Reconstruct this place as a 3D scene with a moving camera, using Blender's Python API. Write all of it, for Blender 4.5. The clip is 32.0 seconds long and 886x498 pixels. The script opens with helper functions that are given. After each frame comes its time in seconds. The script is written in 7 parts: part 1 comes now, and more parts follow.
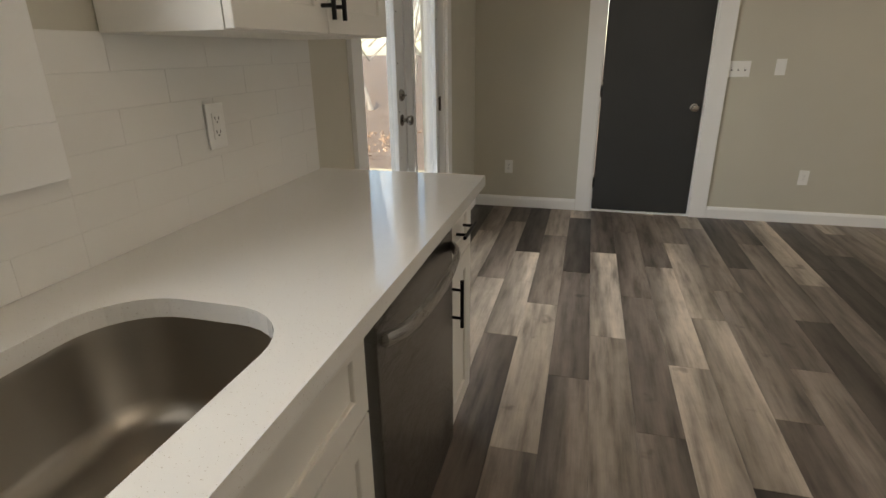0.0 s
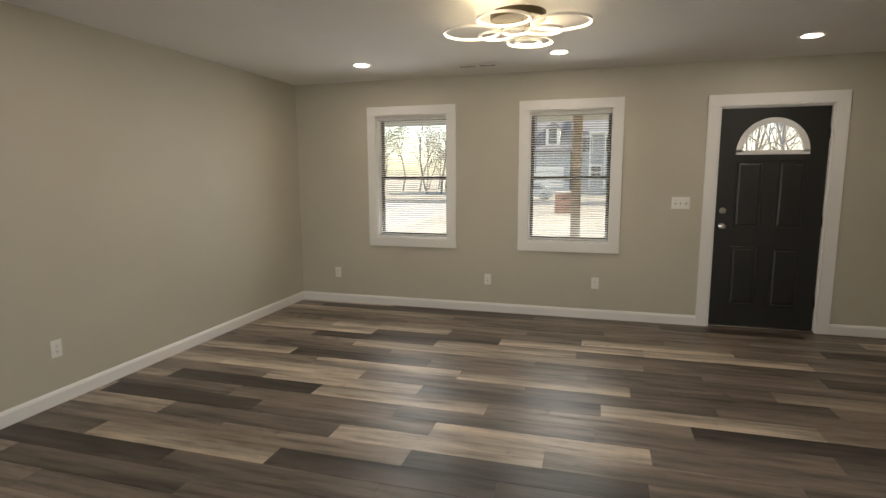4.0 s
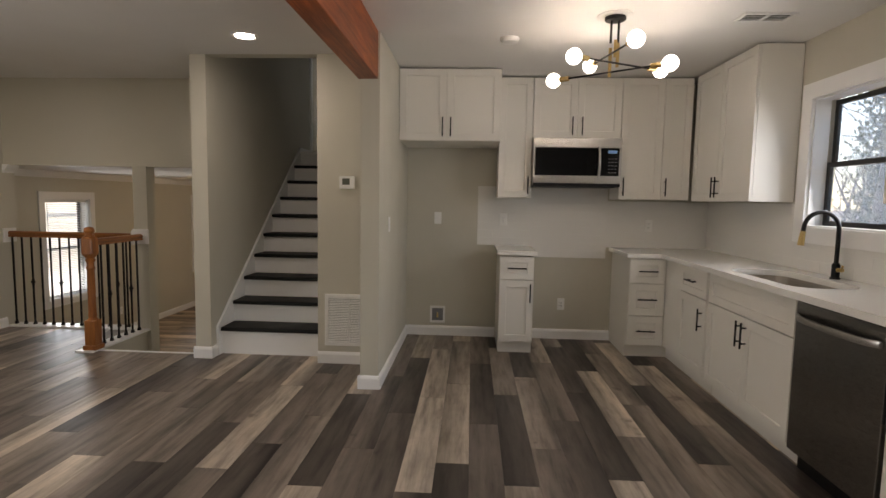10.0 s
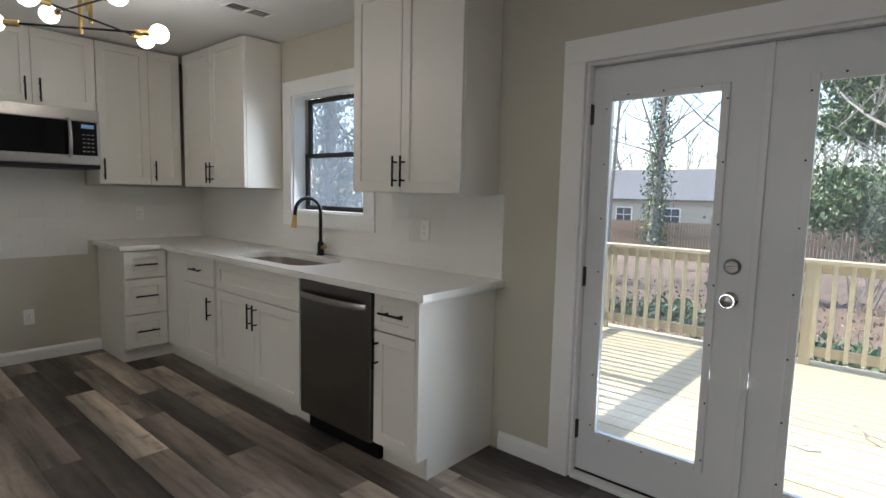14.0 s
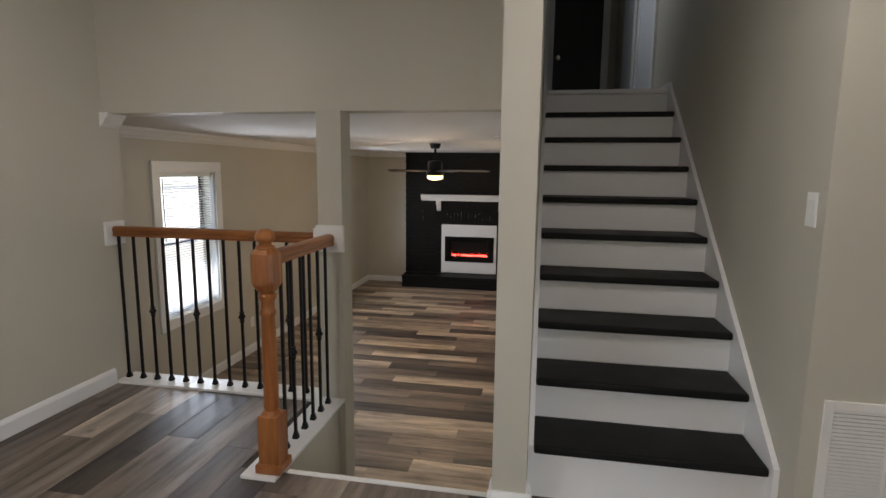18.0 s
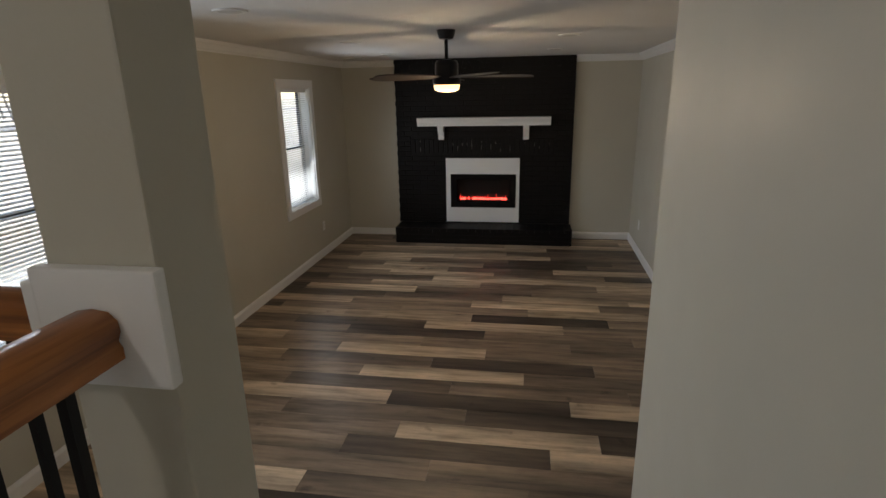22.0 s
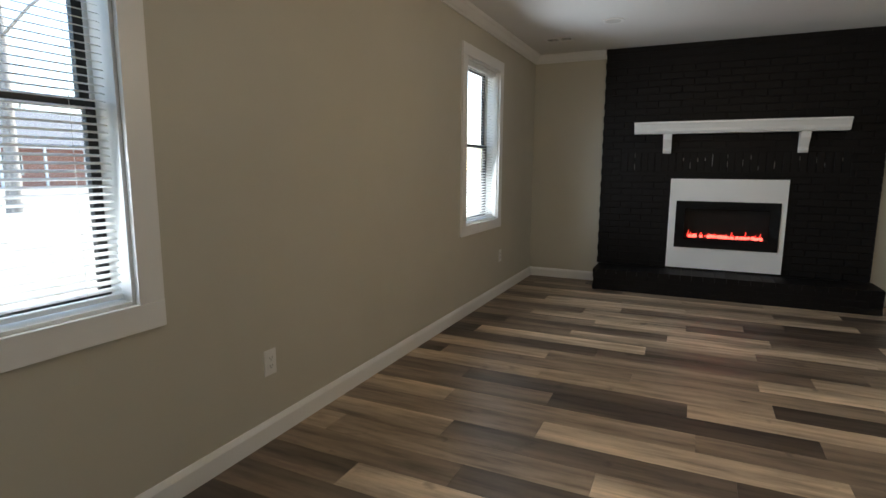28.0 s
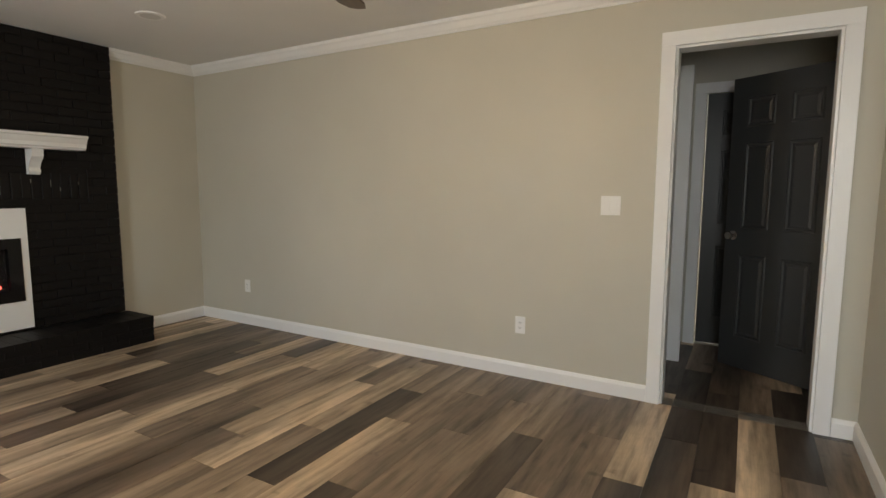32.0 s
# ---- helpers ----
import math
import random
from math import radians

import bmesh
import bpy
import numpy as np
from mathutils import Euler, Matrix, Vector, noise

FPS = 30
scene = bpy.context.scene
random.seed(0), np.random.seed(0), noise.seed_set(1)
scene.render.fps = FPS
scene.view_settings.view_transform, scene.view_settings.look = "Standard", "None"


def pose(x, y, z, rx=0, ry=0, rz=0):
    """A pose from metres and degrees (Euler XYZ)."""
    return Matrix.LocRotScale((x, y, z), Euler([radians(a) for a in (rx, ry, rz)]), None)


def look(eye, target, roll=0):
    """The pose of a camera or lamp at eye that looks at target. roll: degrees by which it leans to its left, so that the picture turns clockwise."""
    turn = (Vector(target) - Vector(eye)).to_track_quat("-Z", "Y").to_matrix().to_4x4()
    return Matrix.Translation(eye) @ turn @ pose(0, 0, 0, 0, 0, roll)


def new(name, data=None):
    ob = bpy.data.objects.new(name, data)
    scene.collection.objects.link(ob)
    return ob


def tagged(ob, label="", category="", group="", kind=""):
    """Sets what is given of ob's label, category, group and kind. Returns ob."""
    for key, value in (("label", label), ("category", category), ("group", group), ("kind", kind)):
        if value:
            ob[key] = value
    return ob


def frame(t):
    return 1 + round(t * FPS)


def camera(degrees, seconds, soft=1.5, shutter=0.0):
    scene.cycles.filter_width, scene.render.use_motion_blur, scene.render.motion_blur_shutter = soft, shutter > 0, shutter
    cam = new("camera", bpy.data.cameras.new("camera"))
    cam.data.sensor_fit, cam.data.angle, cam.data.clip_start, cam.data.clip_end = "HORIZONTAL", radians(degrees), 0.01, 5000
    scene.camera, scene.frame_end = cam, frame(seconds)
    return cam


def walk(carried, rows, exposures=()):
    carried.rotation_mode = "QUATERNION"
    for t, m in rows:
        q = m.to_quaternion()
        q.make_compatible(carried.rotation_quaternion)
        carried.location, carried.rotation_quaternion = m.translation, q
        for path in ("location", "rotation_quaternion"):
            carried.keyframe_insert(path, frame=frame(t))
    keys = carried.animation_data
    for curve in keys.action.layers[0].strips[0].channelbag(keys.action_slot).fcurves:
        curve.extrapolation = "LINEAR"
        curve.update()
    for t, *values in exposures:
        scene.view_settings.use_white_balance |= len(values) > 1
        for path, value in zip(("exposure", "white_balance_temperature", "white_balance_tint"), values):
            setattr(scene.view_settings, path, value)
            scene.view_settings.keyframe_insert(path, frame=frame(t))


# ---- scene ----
cam = camera(79.5, 32.0)
EXPOSURES = [(0, 1.80, 7650, 13), (1, 2.16, 7550, 12), (2, 1.74, 7650, 13), (3, 1.8, 7550, 13), (4, 1.84, 7550, 13), (7, 1.88, 7200, 16), (8, 1.85, 7300, 17),
             (9, 2.03, 7400, 18), (10, 2.05, 7300, 18), (10.5, 2.28, 7400, 18), (11, 2.18, 7500, 18), (12, 1.78, 7400, 18), (13, 1.8, 6650, 12), (14, 1.95, 6350, 12),
             (15, 2.7, 6250, 12), (17.5, 2.5, 6400, 15), (19, 2.32, 6300, 16), (20, 2.17, 6300, 16), (21, 1.88, 6600, 15), (22, 1.84, 6500, 13), (23, 2.65, 6700, 11),
             (24, 2.27, 7000, 15), (25, 2.45, 6900, 15), (26, 2.07, 6200, 13), (28.5, 2.42, 6100, 9), (29, 2.62, 6000, 9), (30, 2.94, 6300, 11), (31, 2.72, 6800, 12),
             (32, 2.66, 7000, 11)]
PATH = [
    (0, (-0.163, -0.231, 1.315), (-0.649, 1.581, 0.62), -0.7),
    (0.5, (-0.068, -0.224, 1.327), (-0.115, 1.67, 0.688), -0.6),
    (1, (0.016, -0.237, 1.346), (0.368, 1.639, 0.75), -0.5),
    (1.5, (0.174, -0.239, 1.377), (0.873, 1.553, 0.828), -0.5),
    (2, (0.2, -0.065, 1.356), (1.262, 1.558, 0.868), -0.1),
    (2.5, (0.219, 0.2, 1.347), (1.585, 1.592, 0.908), 0.2),
    (3, (0.27, 0.442, 1.41), (1.876, 1.571, 1.024), 0.2),
    (3.5, (0.31, 0.747, 1.46), (2.098, 1.582, 1.135), -0.1),
    (4, (0.292, 1.101, 1.466), (2.194, 1.653, 1.186), -0.3),
    (4.5, (0.287, 1.432, 1.402), (2.254, 1.706, 1.169), -0.4),
    (6.5, (0.484, 2.838, 1.369), (2.257, 1.929, 1.195), 0.1),
    (7, (0.572, 3.043, 1.372), (2.191, 1.883, 1.198), 0.4),
    (7.5, (0.689, 3.129, 1.372), (2.115, 1.737, 1.206), 0.5),
    (8, (0.77, 3.245, 1.362), (1.982, 1.66, 1.213), 0.7),
    (8.5, (0.842, 3.328, 1.349), (1.814, 1.586, 1.2), 0.5),
    (9, (0.946, 3.33, 1.328), (1.678, 1.476, 1.17), 0.5),
    (9.5, (1.015, 3.325, 1.321), (1.466, 1.384, 1.153), 0.6),
    (10, (1.13, 3.324, 1.341), (1.237, 1.335, 1.159), 1.0),
    (10.5, (1.186, 3.327, 1.344), (0.949, 1.349, 1.157), 1.2),
    (11, (1.181, 3.275, 1.339), (0.618, 1.365, 1.151), 1.3),
    (11.5, (1.146, 3.207, 1.344), (0.265, 1.423, 1.14), 1.0),
    (12, (1.118, 3.176, 1.332), (-0.086, 1.594, 1.114), 0.7),
    (12.5, (1.086, 3.177, 1.349), (-0.377, 1.835, 1.108), 0.2),
    (13, (1.074, 3.204, 1.351), (-0.602, 2.141, 1.103), 0.3),
    (13.5, (1.089, 3.208, 1.349), (-0.644, 2.235, 1.121), 1.3),
    (14, (1.183, 3.116, 1.356), (-0.317, 1.809, 1.151), 1.3),
    (14.5, (1.344, 2.967, 1.344), (0.203, 1.333, 1.175), 1.9),
    (15, (1.489, 2.76, 1.335), (0.776, 0.897, 1.187), 2.5),
    (15.5, (1.697, 2.519, 1.301), (1.4, 0.546, 1.165), 2.7),
    (17.5, (3.013, 1.377, 1.321), (3.409, -0.564, 1.05), 0.7),
    (18, (3.252, 0.998, 1.312), (3.609, -0.948, 1.019), 0.6),
    (18.5, (3.422, 0.673, 1.303), (3.759, -1.272, 0.98), 0.8),
    (19, (3.543, 0.33, 1.287), (3.87, -1.613, 0.94), 0.8),
    (19.5, (3.647, 0.035, 1.282), (3.961, -1.905, 0.912), 0.4),
    (20, (3.71, -0.229, 1.279), (4.039, -2.164, 0.894), -0.1),
    (20.5, (3.788, -0.497, 1.26), (4.1, -2.427, 0.837), -0.5),
    (21, (3.877, -0.809, 1.243), (4.165, -2.729, 0.762), -1.0),
    (21.5, (3.892, -1.073, 1.222), (4.207, -2.977, 0.697), -1.3),
    (22, (3.903, -1.233, 1.188), (4.211, -3.128, 0.627), -1.1),
    (22.5, (3.903, -1.356, 1.095), (4.170, -3.253, 0.518), -0.6),
    (23, (3.973, -1.495, 1.01), (4.209, -3.398, 0.437), -0.3),
    (23.5, (4.045, -1.652, 0.879), (4.267, -3.57, 0.349), 0.1),
    (24, (4.022, -1.801, 0.775), (4.269, -3.725, 0.281), -0.0),
    (24.5, (4.013, -1.955, 0.649), (4.337, -3.878, 0.2), -0.5),
    (25, (4.018, -2.135, 0.537), (4.478, -4.04, 0.138), -1.2),
    (25.5, (3.966, -2.303, 0.477), (4.657, -4.147, 0.131), -1.6),
    (26, (4.038, -2.364, 0.473), (4.984, -4.1, 0.168), -1.4),
    (26.5, (4.115, -2.354, 0.484), (5.286, -3.949, 0.196), -1.4),
    (28.5, (5.07, -2.858, 0.413), (5.683, -4.741, 0.135), 1.0),
    (29, (5.269, -3.032, 0.444), (5.623, -4.986, 0.203), 1.3),
    (29.5, (5.466, -3.25, 0.459), (5.502, -5.24, 0.259), 1.3),
    (30, (5.65, -3.425, 0.454), (5.388, -5.398, 0.266), 0.8),
    (30.5, (5.78, -3.643, 0.439), (5.21, -5.551, 0.255), 1.0),
    (31, (5.872, -3.815, 0.471), (4.897, -5.549, 0.269), 0.8),
    (31.5, (5.93, -3.936, 0.505), (4.521, -5.338, 0.285), 0.5),
    (32, (5.874, -3.894, 0.486), (4.147, -4.878, 0.264), 0.2),
]
walk(cam, [(t, look(eye, target, roll)) for t, eye, target, roll in PATH], EXPOSURES)

# ---- plan (metres) ----
XF, XW, YN, YK, ZC = 5.78, -1.11, 4.42, -1.90, 2.46
LX0, LX1, LY0, LY1, LZ, LC = 2.613, 6.437, -8.525, -1.88, -0.765, 1.622

# ---- world and sun ----
world = bpy.data.worlds.new("sky")
scene.world = world
world.use_nodes = True
wn = world.node_tree.nodes
sky = wn.new("ShaderNodeTexSky")
sky.sky_type, sky.sun_disc = "NISHITA", False
sky.sun_elevation, sky.sun_rotation = radians(37), radians(183)
world.node_tree.links.new(sky.outputs[0], wn["Background"].inputs[0])
wn["Background"].inputs[1].default_value = 0.135
sun = new("sun", bpy.data.lights.new("sun", "SUN"))
sun.data.energy, sun.data.angle, sun.data.color = 3.0, radians(0.6), (1.0, 0.95, 0.87)
sun.matrix_world = look((0, 0, 30), (-0.06, 1.0, 29.245))


def daylight(name, m, w, h, power, colour=(0.88, 0.95, 1.0)):
    """Sky light that enters by an opening."""
    lamp = bpy.data.lights.new(name, "AREA")
    lamp.shape, lamp.size, lamp.size_y, lamp.energy, lamp.color = "RECTANGLE", w, h, power, colour
    lamp.spread = radians(140)
    ob = new(name, lamp)
    ob.matrix_world = m
    return ob


daylight("window_daylight", look((XF - 0.004, 3.04, 1.45), (0, 3.04, 0.9)), 0.75, 1.25, 1.9)
daylight("window_daylight", look((XF - 0.004, 1.38, 1.45), (0, 1.38, 0.9)), 0.75, 1.25, 1.9)
daylight("door_daylight", look((XW + 0.03, 2.68, 1.1), (3, 2.68, 0.5)), 1.2, 1.6, 6.4)
daylight("window_daylight", look((XW + 0.004, 0.02, 1.62), (3, 0.02, 0.8)), 0.75, 0.78, 1.9)
daylight("window_daylight", look((LX1 - 0.004, -3.41, 0.65), (2, -3.41, 0)), 0.72, 1.22, 3.4)
daylight("window_daylight", look((LX1 - 0.004, -6.95, 0.65), (2, -6.95, 0)), 0.72, 1.22, 3.4)
# Stands in the landing's side doorway for daylight from an unseen room.
daylight("bedroom_daylight", look((3.44, -4.1, 2.9), (2.4, -4.1, 2.7)), 0.76, 1.9, 1.0)


def bulb(name, place, power, colour, size):
    lamp = bpy.data.lights.new(name, "POINT")
    lamp.energy, lamp.color, lamp.shadow_soft_size = power, colour, size
    ob = new(name, lamp)
    ob.location = place
    return ob


def downlight(place, power, colour=(1.0, 0.94, 0.86)):
    lamp = bpy.data.lights.new("recessed_beam", "AREA")
    lamp.shape, lamp.size, lamp.energy, lamp.color = "DISK", 0.12, power, colour
    ob = new("recessed_beam", lamp)
    ob.location = place
    return ob


RECESSED = [(4.97, 3.23), (4.97, 1.45), (4.98, -0.37), (2.74, -0.42), (2.74, 3.23)]
for rx, ry in RECESSED:
    downlight((rx, ry, ZC - 0.012), 1.05)
RING_LAMP, CHANDELIER, FAN = (3.80, 1.62), (0.30, -0.03), (4.508, -5.275)
for dx, dy in ((-0.3, 0.1), (0.3, -0.1)):
    bulb("ring_glow", (RING_LAMP[0] + dx, RING_LAMP[1] + dy, ZC - 0.15), 0.78, (1.0, 0.86, 0.58), 0.05)
for dx, dy, dz in ((0.27, -0.16, -0.335), (-0.21, 0.16, -0.325), (0.21, 0.15, -0.285), (-0.27, -0.13, -0.28), (0.06, -0.25, -0.22), (0.0, 0.34, -0.25)):
    bulb("globe_glow", (CHANDELIER[0] + dx * 1.2, CHANDELIER[1] + dy * 1.2, ZC + dz), 2.0, (1.0, 0.87, 0.70), 0.045)
bulb("fan_glow", (FAN[0], FAN[1], 1.13), 4.0, (1.0, 0.76, 0.48), 0.06)

# ---- materials ----


class Mat:
    """A node material under construction."""

    def __init__(self, name, colour, rough=0.5, metal=0.0, **inputs):
        self.mat = bpy.data.materials.new(name)
        self.mat.use_nodes = True
        self.nodes, self.tree = self.mat.node_tree.nodes, self.mat.node_tree
        self.shader = self.nodes["Principled BSDF"]
        self.put(Base_Color=(*colour, 1), Roughness=rough, Metallic=metal, **inputs)

    def put(self, **inputs):
        for key, value in inputs.items():
            self.shader.inputs[key.replace("_", " ")].default_value = value
        return self

    def node(self, kind, links=(), **values):
        n = self.nodes.new("ShaderNode" + kind)
        for key, value in values.items():
            if key in ("blend_type", "data_type", "operation", "feature", "noise_dimensions", "wave_type", "bands_direction"):
                if key == "blend_type":
                    n.blend_type = value
                elif key == "data_type":
                    n.data_type = value
                elif key == "operation":
                    n.operation = value
                elif key == "feature":
                    n.feature = value
                elif key == "noise_dimensions":
                    n.noise_dimensions = value
            else:
                n.inputs[int(key[1:]) if key[0] == "i" and key[1:].isdigit() else key.replace("_", " ")].default_value = value
        for source, target in links:
            self.tree.links.new(source, n.inputs[target])
        return n

    def coords(self, scale=(1, 1, 1), space="Object", turn=0.0):
        tc = self.node("TexCoord")
        mp = self.node("Mapping", [(tc.outputs[space], "Vector")])
        mp.inputs["Scale"].default_value = scale
        mp.inputs["Rotation"].default_value = (0, 0, turn)
        return mp.outputs[0]

    def noise(self, vec, scale, detail=4.0, rough=0.55):
        return self.node("TexNoise", [(vec, "Vector")], Scale=scale, Detail=detail, Roughness=rough).outputs["Fac"]

    def ramp(self, fac, stops):
        r = self.node("ValToRGB", [(fac, "Fac")])
        els = r.color_ramp.elements
        while len(els) < len(stops):
            els.new(0.5)
        for el, (p, c) in zip(els, stops):
            el.position, el.color = p, (*c, 1) if len(c) == 3 else c
        return r.outputs[0]

    def mix(self, fac, a, b, blend="MIX"):
        m = self.node("Mix", data_type="RGBA", blend_type=blend)
        for value, slot in ((fac, 0), (a, 6), (b, 7)):
            if hasattr(value, "is_linked"):
                self.tree.links.new(value, m.inputs[slot])
            else:
                m.inputs[slot].default_value = value if slot == 0 else (*value, 1)
        return m.outputs[2]

    def to(self, socket, key):
        self.tree.links.new(socket, self.shader.inputs[key])
        return self

    def bump(self, fac, strength=0.2, distance=0.002):
        b = self.node("Bump", [(fac, "Height")], Strength=strength, Distance=distance)
        return self.to(b.outputs[0], "Normal")


def painted(name, colour, rough, wear=0.06, bump=0.15, scale=90.0):
    m = Mat(name, colour, rough)
    vec = m.coords()
    big = m.noise(vec, 1.3, 3)
    dark = tuple(c * (1 - wear) for c in colour)
    light = tuple(min(1, c * (1 + wear * 0.6)) for c in colour)
    m.to(m.ramp(big, [(0.3, dark), (0.7, light)]), "Base Color")
    fine = m.noise(vec, scale, 3)
    m.to(m.ramp(m.noise(vec, 4.0, 4), [(0.3, (rough * 0.85,) * 3), (0.7, (min(1, rough * 1.12),) * 3)]), "Roughness")
    m.bump(fine, bump, 0.0015)
    return m.mat


WALL = painted("wall_paint", (0.555, 0.528, 0.447), 0.5, 0.04, 0.25, 140)
CEIL = painted("ceiling_paint", (0.80, 0.79, 0.77), 0.85, 0.03, 0.3, 110)
TRIM = painted("trim_paint", (0.85, 0.85, 0.84), 0.35, 0.03, 0.08, 60)
CABINET = painted("cabinet_paint", (0.79, 0.77, 0.72), 0.38, 0.03, 0.05, 60)
DOORGREY = painted("dark_grey_door_paint", (0.040, 0.042, 0.043), 0.42, 0.12, 0.12, 70)
DOORBLACK = painted("black_door_paint", (0.020, 0.021, 0.020), 0.38, 0.12, 0.12, 70)
DOORWHITE = painted("white_door_paint", (0.72, 0.74, 0.76), 0.35, 0.03, 0.06, 60)
TREADBLACK = painted("black_tread_paint", (0.010, 0.010, 0.010), 0.55, 0.2, 0.2, 60)
TREADBLACK.node_tree.nodes["Principled BSDF"].inputs["Specular IOR Level"].default_value = 0.22
BRICKBLACK = painted("black_brick_paint", (0.009, 0.008, 0.008), 0.5, 0.25, 0.8, 120)
BRICKBLACK.node_tree.nodes["Principled BSDF"].inputs["Specular IOR Level"].default_value = 0.18
IRON = Mat("black_iron", (0.012, 0.012, 0.013), 0.42, 0.6).mat
BLACKMETAL = Mat("matte_black_metal", (0.014, 0.014, 0.015), 0.38, 0.7).mat
BRASS = Mat("brushed_brass", (0.60, 0.43, 0.19), 0.28, 1.0).mat
BRONZE = Mat("aged_bronze", (0.10, 0.085, 0.07), 0.35, 1.0).mat
DARKNICKEL = Mat("dark_nickel", (0.33, 0.31, 0.29), 0.25, 1.0).mat
CHROME = Mat("satin_nickel", (0.62, 0.60, 0.57), 0.22, 1.0).mat
PLASTIC = Mat("white_plastic", (0.84, 0.835, 0.81), 0.32).mat
# Near-black colour for the shade inside slots and behind vent slats.
SLOTSHADE = Mat("slot_shade", (0.01, 0.01, 0.01), 0.6).mat
BLIND = Mat("blind_vinyl", (0.82, 0.82, 0.80), 0.45)
thin = BLIND.node("BsdfTranslucent", Color=(0.78, 0.78, 0.76, 1))
BLIND.tree.links.new(BLIND.node("MixShader", [(BLIND.shader.outputs[0], 1), (thin.outputs[0], 2)], i0=0.4).outputs[0], BLIND.nodes["Material Output"].inputs[0])
BLIND = BLIND.mat
WINFRAME = Mat("bronze_window_frame", (0.018, 0.017, 0.016), 0.45).mat
VINYL = Mat("white_window_vinyl", (0.78, 0.79, 0.80), 0.4).mat
BLACKGLASS = Mat("black_glass", (0.006, 0.006, 0.007), 0.06, Specular_IOR_Level=0.28).mat


def steel(name, colour, turn=(1, 1, 60), relief=0.04):
    m = Mat(name, colour, 0.3, 1.0)
    streak = m.noise(m.coords(turn), 40, 5)
    m.to(m.ramp(streak, [(0.3, (0.22,) * 3), (0.7, (0.36,) * 3)]), "Roughness")
    m.bump(streak, relief, 0.0005)
    return m.mat


STEEL = steel("brushed_steel", (0.50, 0.485, 0.465), (1, 1, 90))
DARKSTEEL = steel("dark_stainless", (0.22, 0.213, 0.205), (1, 1, 90))
SINKSTEEL = Mat("sink_steel", (0.38, 0.345, 0.30), 0.27, 1.0)
SINKSTEEL.to(SINKSTEEL.ramp(SINKSTEEL.noise(SINKSTEEL.coords((1, 14, 14)), 3.0), [(0.3, (0.33,) * 3), (0.7, (0.38,) * 3)]), "Roughness")
SINKSTEEL = SINKSTEEL.mat


def glass(name, tint=(1, 1, 1), rough=0.0, veil_amount=0.028):
    """Clear glass with a translucent veil that puts in the glare's pale haze."""
    m = Mat(name, tint, rough)
    m.put(Transmission_Weight=1.0, IOR=1.45)
    open_pane = m.node("BsdfTransparent")
    veil = m.node("BsdfTranslucent", Color=(0.85, 0.87, 0.9, 1))
    clear = m.node("MixShader", [(open_pane.outputs[0], 1), (veil.outputs[0], 2)], i0=veil_amount)
    gloss = m.node("BsdfGlossy", Roughness=0.02)
    edge = m.node("LayerWeight", Blend=0.5).outputs["Facing"]
    steep = m.node("Math", [(edge, 0)], operation="POWER", i1=4.0).outputs[0]
    fres = m.node("Math", [(steep, 0)], operation="MULTIPLY_ADD", i1=0.7, i2=0.010)
    mix = m.node("MixShader", [(fres.outputs[0], 0), (clear.outputs[0], 1), (gloss.outputs[0], 2)])
    open_pane.inputs[0].default_value = (*tint, 1)
    m.tree.links.new(mix.outputs[0], m.nodes["Material Output"].inputs[0])
    return m.mat


GLASS = glass("window_glass", (0.96, 0.98, 0.97))
CLEANGLASS = glass("clean_glass", (0.96, 0.96, 0.96), 0.0, 0.0)
# Tint and strong veil put a milky haze over the kitchen window's view.
HAZE_SCREEN = glass("insect_screen", (0.80, 0.84, 0.90), 0.0, 0.22)


def glow(name, colour, strength):
    m = Mat(name, colour, 0.5)
    m.put(Emission_Color=(*colour, 1), Emission_Strength=strength)
    return m.mat


LED = glow("led_disc", (1.0, 0.95, 0.88), 3.4)
RINGLED = glow("ring_led", (1.0, 0.90, 0.70), 0.85)
BULB = glow("frosted_bulb", (1.0, 0.97, 0.92), 2.4)
FANLED = glow("fan_led", (1.0, 0.60, 0.24), 0.85)


